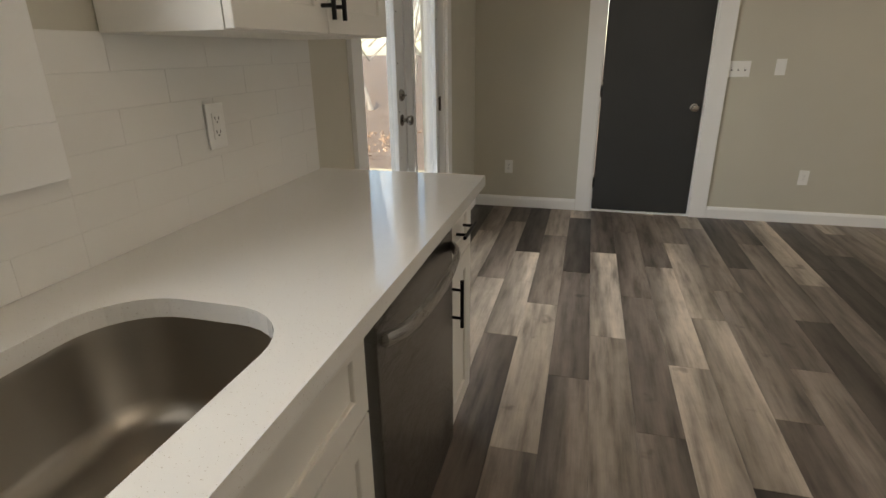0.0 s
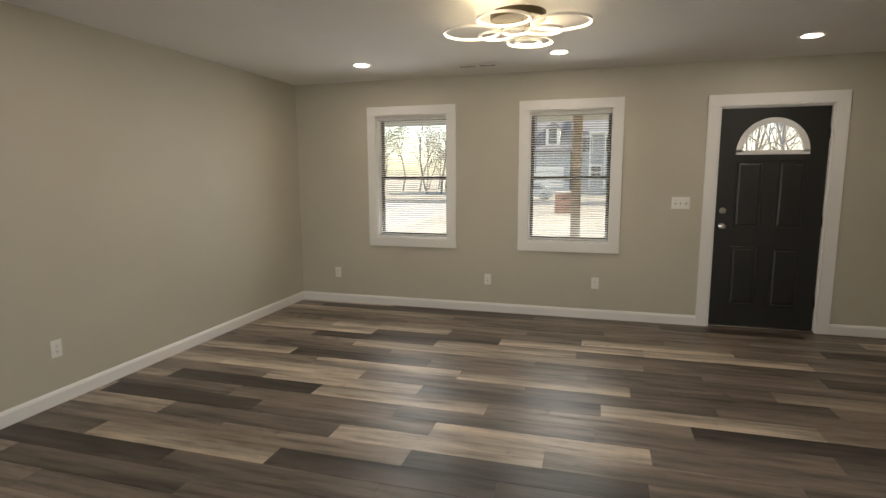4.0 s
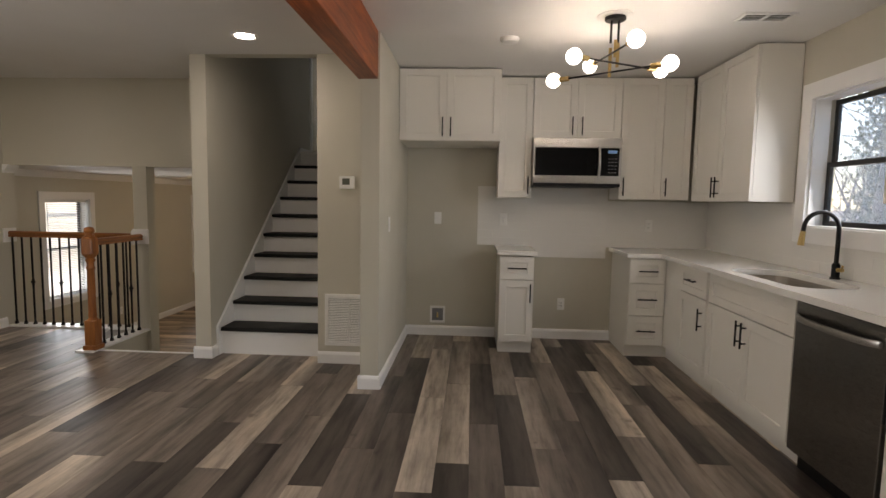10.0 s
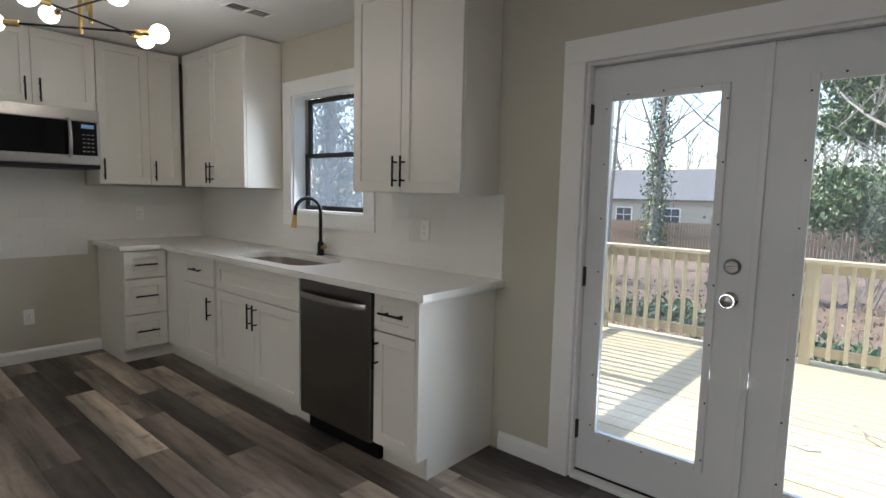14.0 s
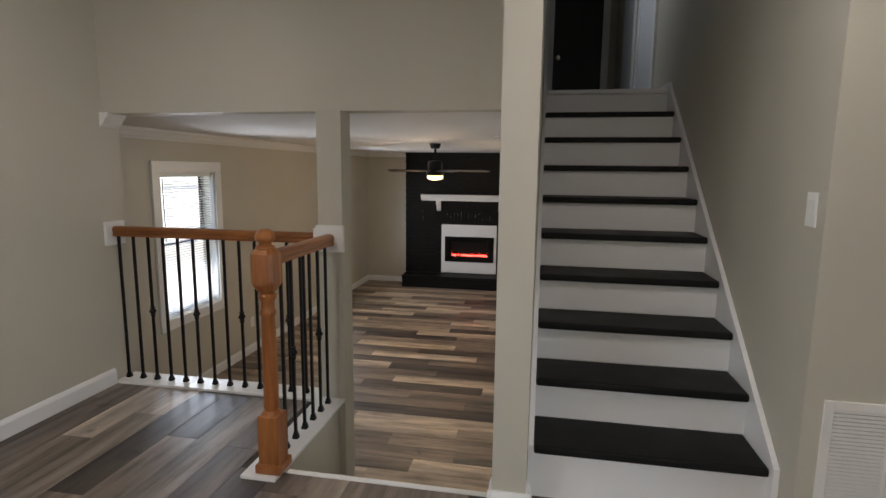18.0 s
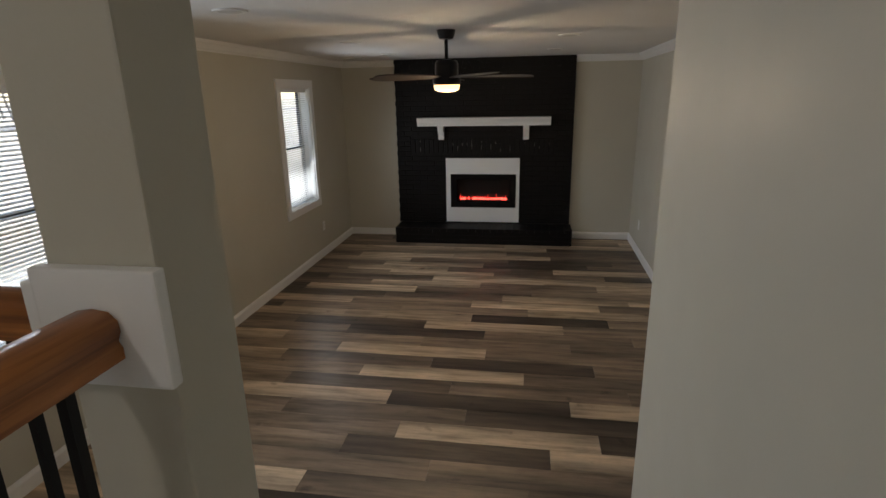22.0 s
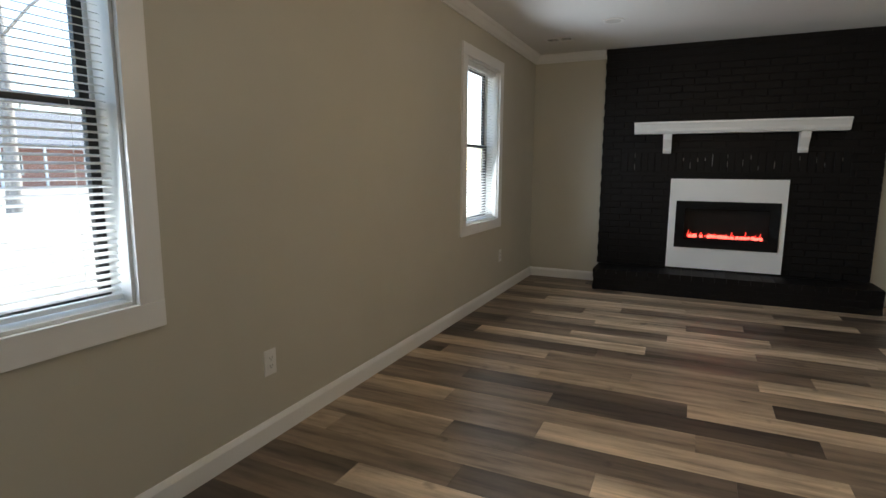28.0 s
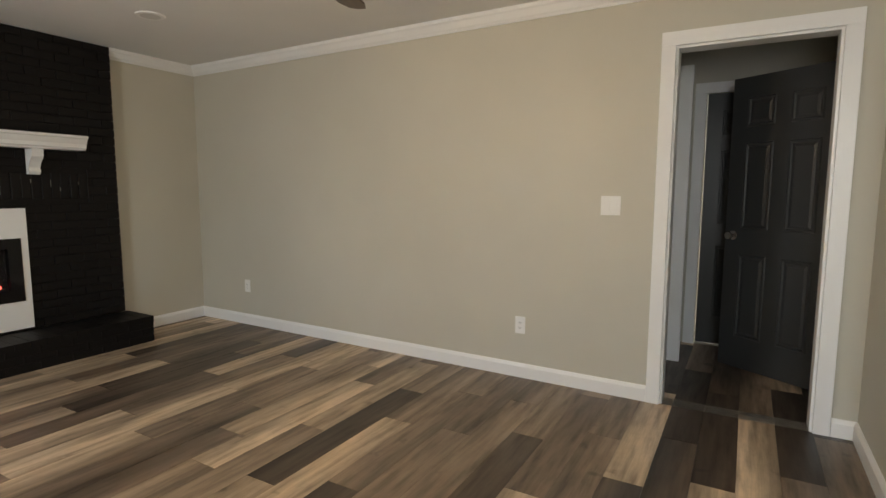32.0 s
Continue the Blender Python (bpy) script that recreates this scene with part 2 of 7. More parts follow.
def plank_mat(name, axis, tint=(1.0, 1.0, 1.0), streaks=0.2):
    """Wood-look vinyl planks: each one a tone of its own, with grain along its length."""
    m = Mat(name, (0.2, 0.17, 0.14), 0.42)
    pick = m.node("ObjectInfo").outputs["Random"]
    shades = [(0.0, (0.050, 0.041, 0.037)), (0.16, (0.080, 0.066, 0.059)), (0.24, (0.150, 0.126, 0.111)), (0.45, (0.205, 0.174, 0.152)),
              (0.66, (0.265, 0.227, 0.197)), (0.73, (0.38, 0.330, 0.281)), (0.88, (0.46, 0.402, 0.345)), (1.0, (0.53, 0.468, 0.403))]
    tone = m.ramp(pick, [(p, tuple(c * k * 0.9 for c, k in zip(rgb, tint))) for p, rgb in shades])
    shift = m.node("Math", [(pick, 0)], operation="MULTIPLY", i1=57.0).outputs[0]
    tc = m.node("TexCoord")
    at = m.node("VectorMath", [(tc.outputs["Object"], 0), (shift, 1)], operation="ADD").outputs[0]
    long = (1, 9, 1) if axis == "x" else (9, 1, 1)
    mp = m.node("Mapping", [(at, "Vector")])
    mp.inputs["Scale"].default_value = long
    grain = m.noise(mp.outputs[0], 2.4, 5, 0.55)
    patch = m.noise(mp.outputs[0], 0.8, 3, 0.5)
    sliver = m.node("Mapping", [(at, "Vector")])
    sliver.inputs["Scale"].default_value = (1, 26, 1) if axis == "x" else (26, 1, 1)
    fine = m.noise(sliver.outputs[0], 7.0, 6, 0.68)
    knot = m.noise(at, 6.0, 3, 0.55)
    col = m.mix(0.8, tone, m.ramp(grain, [(0.30, (0.34, 0.32, 0.31)), (0.43, (0.76, 0.75, 0.74)), (0.54, (1.06, 1.05, 1.04)), (0.70, (1.34, 1.32, 1.29))]), "MULTIPLY")
    col = m.mix(0.5, col, m.ramp(patch, [(0.3, (0.62, 0.61, 0.62)), (0.7, (1.28, 1.26, 1.22))]), "MULTIPLY")
    col = m.mix(0.5, col, m.ramp(knot, [(0.26, (0.16, 0.13, 0.12)), (0.33, (1.0, 1.0, 1.0))]), "MULTIPLY")
    col = m.mix(streaks, col, m.ramp(fine, [(0.35, (0.60, 0.59, 0.58)), (0.65, (1.3, 1.3, 1.28))]), "MULTIPLY")
    mottle = m.noise(at, 15.0, 6, 0.7)
    col = m.mix(0.2, col, m.ramp(mottle, [(0.33, (0.55, 0.53, 0.51)), (0.5, (1.0, 1.0, 1.0)), (0.7, (1.22, 1.2, 1.16))]), "MULTIPLY")
    # One edge of a plank is printed darker than the other.
    side = m.node("SeparateXYZ", [(tc.outputs["Object"], 0)]).outputs[1 if axis == "x" else 0]
    drift = m.node("Math", [(patch, 0)], operation="MULTIPLY_ADD", i1=1.6, i2=-0.8).outputs[0]
    across = m.node("Math", [(side, 0), (drift, 2)], operation="MULTIPLY_ADD", i1=11.8).outputs[0]
    chance = m.node("Math", [(m.node("Math", [(pick, 0)], operation="MULTIPLY", i1=37.3).outputs[0], 0)], operation="FRACT").outputs[0]
    lean = m.node("Math", [(chance, 0)], operation="MULTIPLY_ADD", i1=1.1, i2=-0.55).outputs[0]
    shade = m.node("Math", [(across, 0), (lean, 1)], operation="MULTIPLY_ADD", i2=1.0).outputs[0]
    col = m.mix(1.0, col, m.node("Clamp", [(shade, 0)], Min=0.42, Max=1.32).outputs[0], "MULTIPLY")
    m.to(col, "Base Color")
    m.to(m.ramp(grain, [(0.3, (0.47,) * 3), (0.7, (0.35,) * 3)]), "Roughness")
    m.bump(fine, 0.12, 0.0008)
    return m.mat


PLANK_Y, PLANK_X = plank_mat("plank_along_y", "y", (1.03, 1.0, 0.97)), plank_mat("plank_along_x", "x", (1.17, 1.03, 0.84), 0.2)
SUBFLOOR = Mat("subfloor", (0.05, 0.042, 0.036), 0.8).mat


def wood(name, dark, light, rough, axis="y", lines=0.6):
    m = Mat(name, dark, rough)
    sc = {"x": (1, 9, 9), "y": (9, 1, 9), "z": (9, 9, 1)}[axis]
    vec = m.coords(sc)
    g = m.noise(vec, 3.0, 7, 0.6)
    k = m.noise(m.coords(), 2.2, 3)
    col = m.ramp(g, [(0.3, dark), (0.7, light)])
    col = m.mix(0.6, col, m.ramp(k, [(0.35, (0.62, 0.58, 0.55)), (0.65, (1.18, 1.18, 1.18))]), "MULTIPLY")
    line = m.noise(m.coords({"x": (1, 40, 40), "y": (40, 1, 40), "z": (40, 40, 1)}[axis]), 2.4, 5, 0.6)
    m.to(m.mix(lines, col, m.ramp(line, [(0.36, (0.42, 0.36, 0.32)), (0.5, (1.0, 1.0, 1.0)), (0.7, (1.15, 1.15, 1.12))]), "MULTIPLY"), "Base Color")
    m.bump(g, 0.2, 0.001)
    return m.mat


BEAMWOOD = wood("orange_stained_beam", (0.22, 0.042, 0.008), (0.45, 0.115, 0.024), 0.42)
RAILWOOD = wood("stained_oak_rail", (0.19, 0.062, 0.014), (0.44, 0.17, 0.045), 0.30)
RAILWOOD_X = wood("stained_oak_rail_across", (0.19, 0.062, 0.014), (0.44, 0.17, 0.045), 0.30, "x")
NEWELWOOD = wood("stained_oak_newel", (0.24, 0.075, 0.017), (0.46, 0.18, 0.048), 0.30, "z", 0.25)
FANWOOD = wood("dark_fan_blade", (0.030, 0.020, 0.014), (0.07, 0.045, 0.03), 0.4, "x")


def quartz():
    m = Mat("white_quartz", (0.82, 0.81, 0.78), 0.07)
    vec = m.coords()
    fleck = m.noise(vec, 260, 2)
    m.to(m.ramp(fleck, [(0.0, (0.80, 0.79, 0.76)), (0.66, (0.82, 0.81, 0.78)), (0.72, (0.55, 0.50, 0.44)), (0.76, (0.82, 0.81, 0.78))]), "Base Color")
    return m.mat


QUARTZ = quartz()
SPLASH = Mat("white_gloss_tile", (0.78, 0.77, 0.74), 0.10).mat
GROUT = Mat("pale_grout", (0.76, 0.75, 0.72), 0.3).mat

# ---- mesh helpers ----


def box(bm, x0, y0, z0, x1, y1, z1, bevel=0.0):
    """Adds a box, its edges rounded off by bevel."""
    x0, x1, y0, y1, z0, z1 = min(x0, x1), max(x0, x1), min(y0, y1), max(y0, y1), min(z0, z1), max(z0, z1)
    vs = [bm.verts.new((x, y, z)) for x in (x0, x1) for y in (y0, y1) for z in (z0, z1)]
    fs = [bm.faces.new([vs[i] for i in f]) for f in ((0, 1, 3, 2), (4, 6, 7, 5), (0, 4, 5, 1), (2, 3, 7, 6), (0, 2, 6, 4), (1, 5, 7, 3))]
    if bevel:
        es = list({e for f in fs for e in f.edges})
        bmesh.ops.bevel(bm, geom=es, offset=bevel, segments=2, profile=0.6, affect="EDGES")
    return bm


def boxed(*spans, bevel=0.0):
    bm = bmesh.new()
    for span in spans:
        box(bm, *span, bevel=bevel)
    return bm


def rod(bm, a, b, r, n=12, r2=None):
    """Adds a round bar from a to b."""
    a, b = Vector(a), Vector(b)
    turn = (b - a).to_track_quat("Z", "Y").to_matrix().to_4x4()
    m = Matrix.Translation((a + b) / 2) @ turn
    bmesh.ops.create_cone(bm, cap_ends=True, segments=n, radius1=r, radius2=r if r2 is None else r2, depth=(b - a).length, matrix=m)
    return bm


def lathe(profile, n=24):
    """A turned shape from rows of (radius, z)."""
    bm = bmesh.new()
    rings = [[bm.verts.new((r * math.cos(2 * math.pi * k / n), r * math.sin(2 * math.pi * k / n), z)) for k in range(n)] for r, z in profile]
    for low, up in zip(rings, rings[1:]):
        for k in range(n):
            bm.faces.new((low[k], low[(k + 1) % n], up[(k + 1) % n], up[k]))
    bm.faces.new(rings[0][::-1])
    bm.faces.new(rings[-1])
    return bm


def tube(points, r, n=10):
    """A round bar along a line of points."""
    bm = bmesh.new()
    pts = [Vector(p) for p in points]
    rings = []
    for i, p in enumerate(pts):
        d = (pts[min(i + 1, len(pts) - 1)] - pts[max(i - 1, 0)]).normalized()
        q = d.to_track_quat("Z", "Y")
        rings.append([bm.verts.new(p + q @ Vector((r * math.cos(2 * math.pi * k / n), r * math.sin(2 * math.pi * k / n), 0))) for k in range(n)])
    for a, b in zip(rings, rings[1:]):
        off = min(range(n), key=lambda k: (a[0].co - b[k].co).length)
        for k in range(n):
            bm.faces.new((a[k], a[(k + 1) % n], b[(k + 1 + off) % n], b[(k + off) % n]))
    bm.faces.new(rings[0][::-1])
    bm.faces.new(rings[-1])
    return bm


def extruded(profile, a, b, up=(0, 0, 1)):
    """A moulding: a profile of (out, up) pairs drawn from a to b; out lies to the right of the way."""
    bm = bmesh.new()
    a, b, up = Vector(a), Vector(b), Vector(up)
    out = (b - a).normalized().cross(up)
    ends = [[bm.verts.new(p + out * u + up * v) for u, v in profile] for p in (a, b)]
    n = len(profile)
    for k in range(n):
        bm.faces.new((ends[0][k], ends[0][(k + 1) % n], ends[1][(k + 1) % n], ends[1][k]))
    bm.faces.new(ends[0][::-1])
    bm.faces.new(ends[1])
    bmesh.ops.recalc_face_normals(bm, faces=bm.faces)
    return bm


def mesh(bm, name, material, smooth=None):
    me = bpy.data.meshes.new(name)
    bmesh.ops.recalc_face_normals(bm, faces=bm.faces)
    bm.to_mesh(me)
    bm.free()
    me.materials.append(material)
    if smooth:
        me.shade_smooth()
        me.set_sharp_from_angle(angle=radians(smooth))
    return me


def part(name, bm, material, parent=None, label="", smooth=None, at=None):
    """Links a bmesh as one mesh object, under a thing or a part."""
    ob = new(name, bm if isinstance(bm, bpy.types.Mesh) else mesh(bm, name, material, smooth))
    ob.parent = parent
    if at is not None:
        ob.matrix_basis = at
    return tagged(ob, label)


def thing(name, label, category, at=None, group="", kind=""):
    ob = new(name)
    ob.empty_display_size = 0.1
    if at is not None:
        ob.matrix_basis = at
    return tagged(ob, label, category, group, kind)


def structure(name, bm, material, label, category, smooth=None):
    return tagged(part(name, bm, material, None, "", smooth), label, category, "", "structure")


def pierced(axis, a, b, u0, u1, z0, z1, holes=()):
    """A wall from a to b across its axis, from u0 to u1 along it, with openings (u0, u1, z0, z1) right through it."""
    bm = bmesh.new()
    us = sorted({u0, u1, *(v for h in holes for v in h[:2])})
    zs = sorted({z0, z1, *(v for h in holes for v in h[2:])})
    verts = {}

    def vert(d, u, z):
        key = (d, u, z)
        if key not in verts:
            verts[key] = bm.verts.new((d, u, z) if axis == "x" else (u, d, z))
        return verts[key]

    def solid(i, j):
        if not (0 <= i < len(us) - 1 and 0 <= j < len(zs) - 1):
            return False
        u, z = (us[i] + us[i + 1]) / 2, (zs[j] + zs[j + 1]) / 2
        return not any(h[0] < u < h[1] and h[2] < z < h[3] for h in holes)

    for i in range(len(us) - 1):
        for j in range(len(zs) - 1):
            if not solid(i, j):
                continue
            p, q, r, s = us[i], us[i + 1], zs[j], zs[j + 1]
            for d in (a, b):
                bm.faces.new((vert(d, p, r), vert(d, q, r), vert(d, q, s), vert(d, p, s)))
            for di, dj, e in ((-1, 0, ((p, r), (p, s))), (1, 0, ((q, r), (q, s))), (0, -1, ((p, r), (q, r))), (0, 1, ((p, s), (q, s)))):
                if not solid(i + di, j + dj):
                    bm.faces.new((vert(a, *e[0]), vert(a, *e[1]), vert(b, *e[1]), vert(b, *e[0])))
    return bm


# ---- the shell ----
W1, W2 = (2.640, 3.448, 0.77, 2.085), (0.980, 1.790, 0.77, 2.085)
FRONT_DOOR = (-0.85, 0.055, 0.0, 2.057)
SIDE_DOOR = (-0.085, 0.713, 0.0, 2.035)
KWIN, FRENCH = (-0.39, 0.437, 1.205, 2.05), (1.962, 3.402, 0.0, 1.962)
LW1, LW2 = (-3.80, -3.015, -0.02, 1.275), (-7.33, -6.565, -0.02, 1.275)
LDOOR = (-4.282, -3.535, LZ, 1.272)
SKEW = 0.0195


def side_x(y):
    """The den's side wall runs a little out of square beyond the hall doorway."""
    return LX0 + SKEW * min(0.0, y + 4.40)



structure("wall_front", pierced("x", XF, XF + 0.16, -1.88, YN + 0.16, -0.2, ZC + 0.1, [W1, W2, FRONT_DOOR]), WALL, "greige painted front wall of the living room", "wall")
structure("wall_north", pierced("y", YN, YN + 0.16, XW - 0.16, XF, -0.2, ZC + 0.1, [SIDE_DOOR]), WALL, "greige painted side wall of the living room", "wall")
structure("wall_west", pierced("x", XW, XW - 0.16, YK - 0.12, YN, -0.2, ZC + 0.1, [KWIN, FRENCH]), WALL, "greige painted rear wall of the kitchen", "wall")
structure("wall_kitchen", pierced("y", YK, YK - 0.12, XW, 2.25, -0.2, ZC + 0.1), WALL, "greige painted wall behind the range space", "wall")
structure("wall_wing", boxed((1.77, YK, 0, 1.90, -0.32, ZC), bevel=0.004), WALL, "greige painted wing wall under the beam", "wall")
structure("wall_thermostat", pierced("y", -0.88, -1.0, 1.90, 2.365, -0.1, ZC + 0.1), WALL, "greige painted wall with thermostat and return grille", "wall")
structure("wall_stair_upper", pierced("x", 2.365, 2.25, -6.69, -3.1, LC + 0.1, 4.6), WALL, "greige painted wall of the upper landing", "wall")
structure("wall_stair_right", pierced("x", 2.365, 2.25, -3.1, -1.0, -0.1, 4.6), WALL, "greige painted stair wall", "wall")
structure("wall_stair_left", pierced("x", 3.27, 3.40, -3.35, -0.90, LZ - 0.1, 4.6), WALL, "greige painted wall between the stairs", "wall")
structure("wall_landing", pierced("x", 3.27, 3.40, -6.69, -3.35, LC + 0.1, 4.6, [(-4.5, -3.7, 1.91, 3.95)]), WALL, "greige painted wall of the upper landing", "wall")
# Unseen sheet added behind the doorway lamp to close the opening.
structure("wall_bedroom", boxed((3.47, -4.8, LC + 0.1, 3.55, -3.4, 4.6)), WALL, "added unseen sheet that closes the side doorway upstairs", "wall")
structure("wall_landing_end", pierced("y", -6.57, -6.69, 2.365, 3.27, LC + 0.1, 4.6), WALL, "greige painted end wall of the upper landing", "wall")
structure("wall_header", pierced("y", -1.76, -1.88, 3.40, XF, LC - 0.005, ZC + 0.1), WALL, "greige painted wall over the opening to the den", "wall")
structure("wall_stairwell", pierced("y", -0.90, -1.02, 2.25, 3.40, ZC + 0.002, 4.6), WALL, "greige painted wall over the stair opening", "wall")
structure("wall_den_front", pierced("x", LX1, LX1 + 0.16, LY0 - 0.16, LY1 + 0.12, LZ - 0.1, LC + 0.1, [LW1, LW2]), WALL, "greige painted front wall of the den", "wall")
structure("wall_den_end", pierced("y", LY0, LY0 - 0.16, LX0 - 0.3, LX1, LZ - 0.1, LC + 0.1), WALL, "greige painted end wall of the den", "wall")
structure("wall_den_door", pierced("x", LX0, LX0 - 0.12, -4.40, -3.19, LZ - 0.1, LC + 0.1, [LDOOR]), WALL, "greige painted den wall round the hall doorway", "wall")
side_wall = structure("wall_den_side", pierced("x", LX0, LX0 - 0.12, LY0 - 0.05, -4.40, LZ - 0.1, LC + 0.1), WALL, "greige painted side wall of the den", "wall")
side_wall.matrix_world = Matrix.Translation((LX0, -4.40, 0)) @ Matrix.Rotation(-math.atan(SKEW), 4, "Z") @ Matrix.Translation((-LX0, 4.40, 0))
structure("wall_den_jog", pierced("y", -3.35, -3.23, LX0, 3.27, LZ - 0.1, LC), WALL, "greige painted return wall beside the stairs", "wall")
structure("wall_den_return", pierced("y", LY1, -1.76, XF + 0.16, LX1, LZ - 0.1, LC + 0.1), WALL, "greige painted return wall at the den's front corner", "wall")
structure("wall_den_apron", pierced("y", -1.80, -1.88, 4.455, XF + 0.16, LZ - 0.1, -0.005), WALL, "greige painted apron under the railing", "wall")
structure("ceiling", boxed((XW, -0.90, ZC, XF, YN, ZC + 0.1), (3.40, -1.76, ZC, XF, -0.90, ZC + 0.1), (XW, YK, ZC, 2.365, -0.90, ZC + 0.1)), CEIL, "white painted ceiling of the living room and kitchen", "ceiling")
structure("ceiling_den", boxed((3.40, LY0, LC, LX1, -1.88, LC + 0.1), (LX0 - 0.11, LY0, LC, 3.40, -3.35, LC + 0.1)), CEIL, "white painted ceiling of the den", "ceiling")
structure("ceiling_landing", boxed((2.26, -6.69, 4.6, 3.39, -0.9, 4.7)), CEIL, "white painted ceiling over the stairs", "ceiling")
structure("post", boxed((4.314, -1.885, LZ, 4.455, -1.745, LC), bevel=0.004), WALL, "greige painted square post at the den opening", "post")

beam = thing("ceiling_beam", "orange-stained rough timber beam across the ceiling", "beam")
part("timber", boxed((1.785, -0.34, 2.148, 1.92, YN - 0.002, ZC + 0.02), bevel=0.006), BEAMWOOD, beam)


def board(bm, axis, plane, depth, u0, u1, z0, z1, bevel=0.002):
    """A flat board on a wall: plane is the wall's face, depth how far it stands out (signed)."""
    if axis == "x":
        return box(bm, plane, u0, z0, plane + depth, u1, z1, bevel=bevel)
    return box(bm, u0, plane, z0, u1, plane + depth, z1, bevel=bevel)


def casing(parent, axis, plane, depth, hole, w, sill=False, mat=TRIM, name="casing"):
    u0, u1, z0, z1 = hole
    low = z0
    part(name, board(bmesh.new(), axis, plane, depth, u0 - w, u0, low, z1), mat, parent)
    part(name, board(bmesh.new(), axis, plane, depth, u1, u1 + w, low, z1), mat, parent)
    part(name, board(bmesh.new(), axis, plane, depth * 1.06, u0 - w, u1 + w, z1, z1 + w), mat, parent)
    if sill:
        part(name, board(bmesh.new(), axis, plane, depth * 1.06, u0 - w, u1 + w, z0 - w, z0), mat, parent)


def liner(parent, axis, a, b, hole, t, mat, floor=True, name="jamb"):
    """The lining of an opening from a to b through the wall."""
    u0, u1, z0, z1 = hole
    spans = [(u0, u0 + t, z0, z1), (u1 - t, u1, z0, z1), (u0 + t, u1 - t, z1 - t, z1)]
    if floor:
        spans.append((u0 + t, u1 - t, z0, z0 + t))
    for p, q, r, s in spans:
        part(name, board(bmesh.new(), axis, a, b - a, p, q, r, s, 0.0015), mat, parent)


# ---- windows ----
def sash_window(n, x, out, hole, trim, label, blinds=True, frame=WINFRAME, deep=0.10):
    """A double-hung window in a wall across x; out is +1 or -1 for the way outside."""
    u0, u1, z0, z1 = hole
    ob = thing("window_%d" % n, label, "window", kind="structure")
    casing(ob, "x", x, -out * 0.02, hole, trim, True, name="window_casing")
    liner(ob, "x", x, x + out * deep, hole, 0.012, TRIM)
    mid = (z0 + z1) / 2 - 0.01
    p, q, r, s = u0 + 0.012, u1 - 0.012, z0 + 0.012, z1 - 0.012
    xs = x + out * deep
    f = 0.032
    for a, b, dx, nm in ((r, mid + 0.016, 0.0, "lower_sash"), (mid - 0.016, s, 0.025, "upper_sash")):
        bm = boxed((xs + out * dx, p, a, xs + out * (dx + 0.024), p + f, b), (xs + out * dx, q - f, a, xs + out * (dx + 0.024), q, b),
                   (xs + out * dx, p + f, a, xs + out * (dx + 0.024), q - f, a + f), (xs + out * dx, p + f, b - f, xs + out * (dx + 0.024), q - f, b), bevel=0.002)
        sash = part(nm, bm, frame, ob)
        pane = part("pane", boxed((xs + out * (dx + 0.010), p + f, a + f, xs + out * (dx + 0.014), q - f, b - f)), GLASS, sash)
        pane.visible_shadow = False
    if not blinds:
        # Added sheet that hazes the view, as an assumed screen would.
        screen = part("insect_screen", boxed((xs + out * 0.056, p, r, xs + out * 0.058, q, s)), HAZE_SCREEN, ob, "assumed insect screen, added as a sheet of milky haze")
        screen.visible_shadow = False
    if blinds:
        bl = thing("window_blind", "open white vinyl mini blind with a clear wand", "blind", group="window blinds")
        xb = x + out * 0.045
        part("headrail", boxed((xb - 0.02, p + 0.004, s - 0.036, xb + 0.02, q - 0.004, s - 0.001), bevel=0.003), BLIND, bl)
        bm = bmesh.new()
        rows = [(-0.0125, 0.0), (-0.005, 0.0016), (0.005, 0.0016), (0.0125, 0.0)]
        tilt = 0.32 * out
        for y in (p + 0.008, q - 0.008):
            for side in (0.0004, -0.0004):
                [bm.verts.new((vx, y, vz + vx * tilt + side)) for vx, vz in rows]
        bm.verts.ensure_lookup_table()
        v = bm.verts
        for k in range(3):
            bm.faces.new((v[k], v[k + 1], v[k + 9], v[k + 8]))
            bm.faces.new((v[k + 4], v[k + 12], v[k + 13], v[k + 5]))
        for k in (0, 3):
            bm.faces.new((v[k], v[k + 8], v[k + 12], v[k + 4]))
        slat = mesh(bm, "slat", BLIND)
        zz = z0 + 0.055
        while zz < s - 0.045:
            part("slat", slat, None, bl, at=pose(xb, 0, zz))
            zz += 0.0235
        part("bottom_rail", boxed((xb - 0.013, p + 0.006, z0 + 0.022, xb + 0.013, q - 0.006, z0 + 0.038), bevel=0.004), BLIND, bl)
        for yy in (p + 0.12, q - 0.12):
            part("ladder_cord", rod(bmesh.new(), (xb - out * 0.0145, yy, z0 + 0.03), (xb - out * 0.0145, yy, s - 0.03), 0.0008, 5), BLIND, bl)
        wand_y = q - 0.06 if out > 0 else p + 0.06
        part("wand", rod(bmesh.new(), (xb - out * 0.028, wand_y, s - 0.04), (xb - out * 0.03, wand_y, mid - 0.05 + 0.1), 0.0035, 8), Mat("smoky_wand", (0.25, 0.27, 0.28), 0.2).mat, bl)
    return ob


sash_window(1, XF, 1, W1, 0.095, "white-cased front window with dark sashes, half-open blind")
sash_window(2, XF, 1, W2, 0.095, "white-cased front window with dark sashes beside the entry")
sash_window(3, XW, -1, KWIN, 0.105, "white-cased kitchen window with black sashes over the sink", blinds=False)
sash_window(4, LX1, 1, LW1, 0.09, "white-cased den window with dark sashes and open blind")
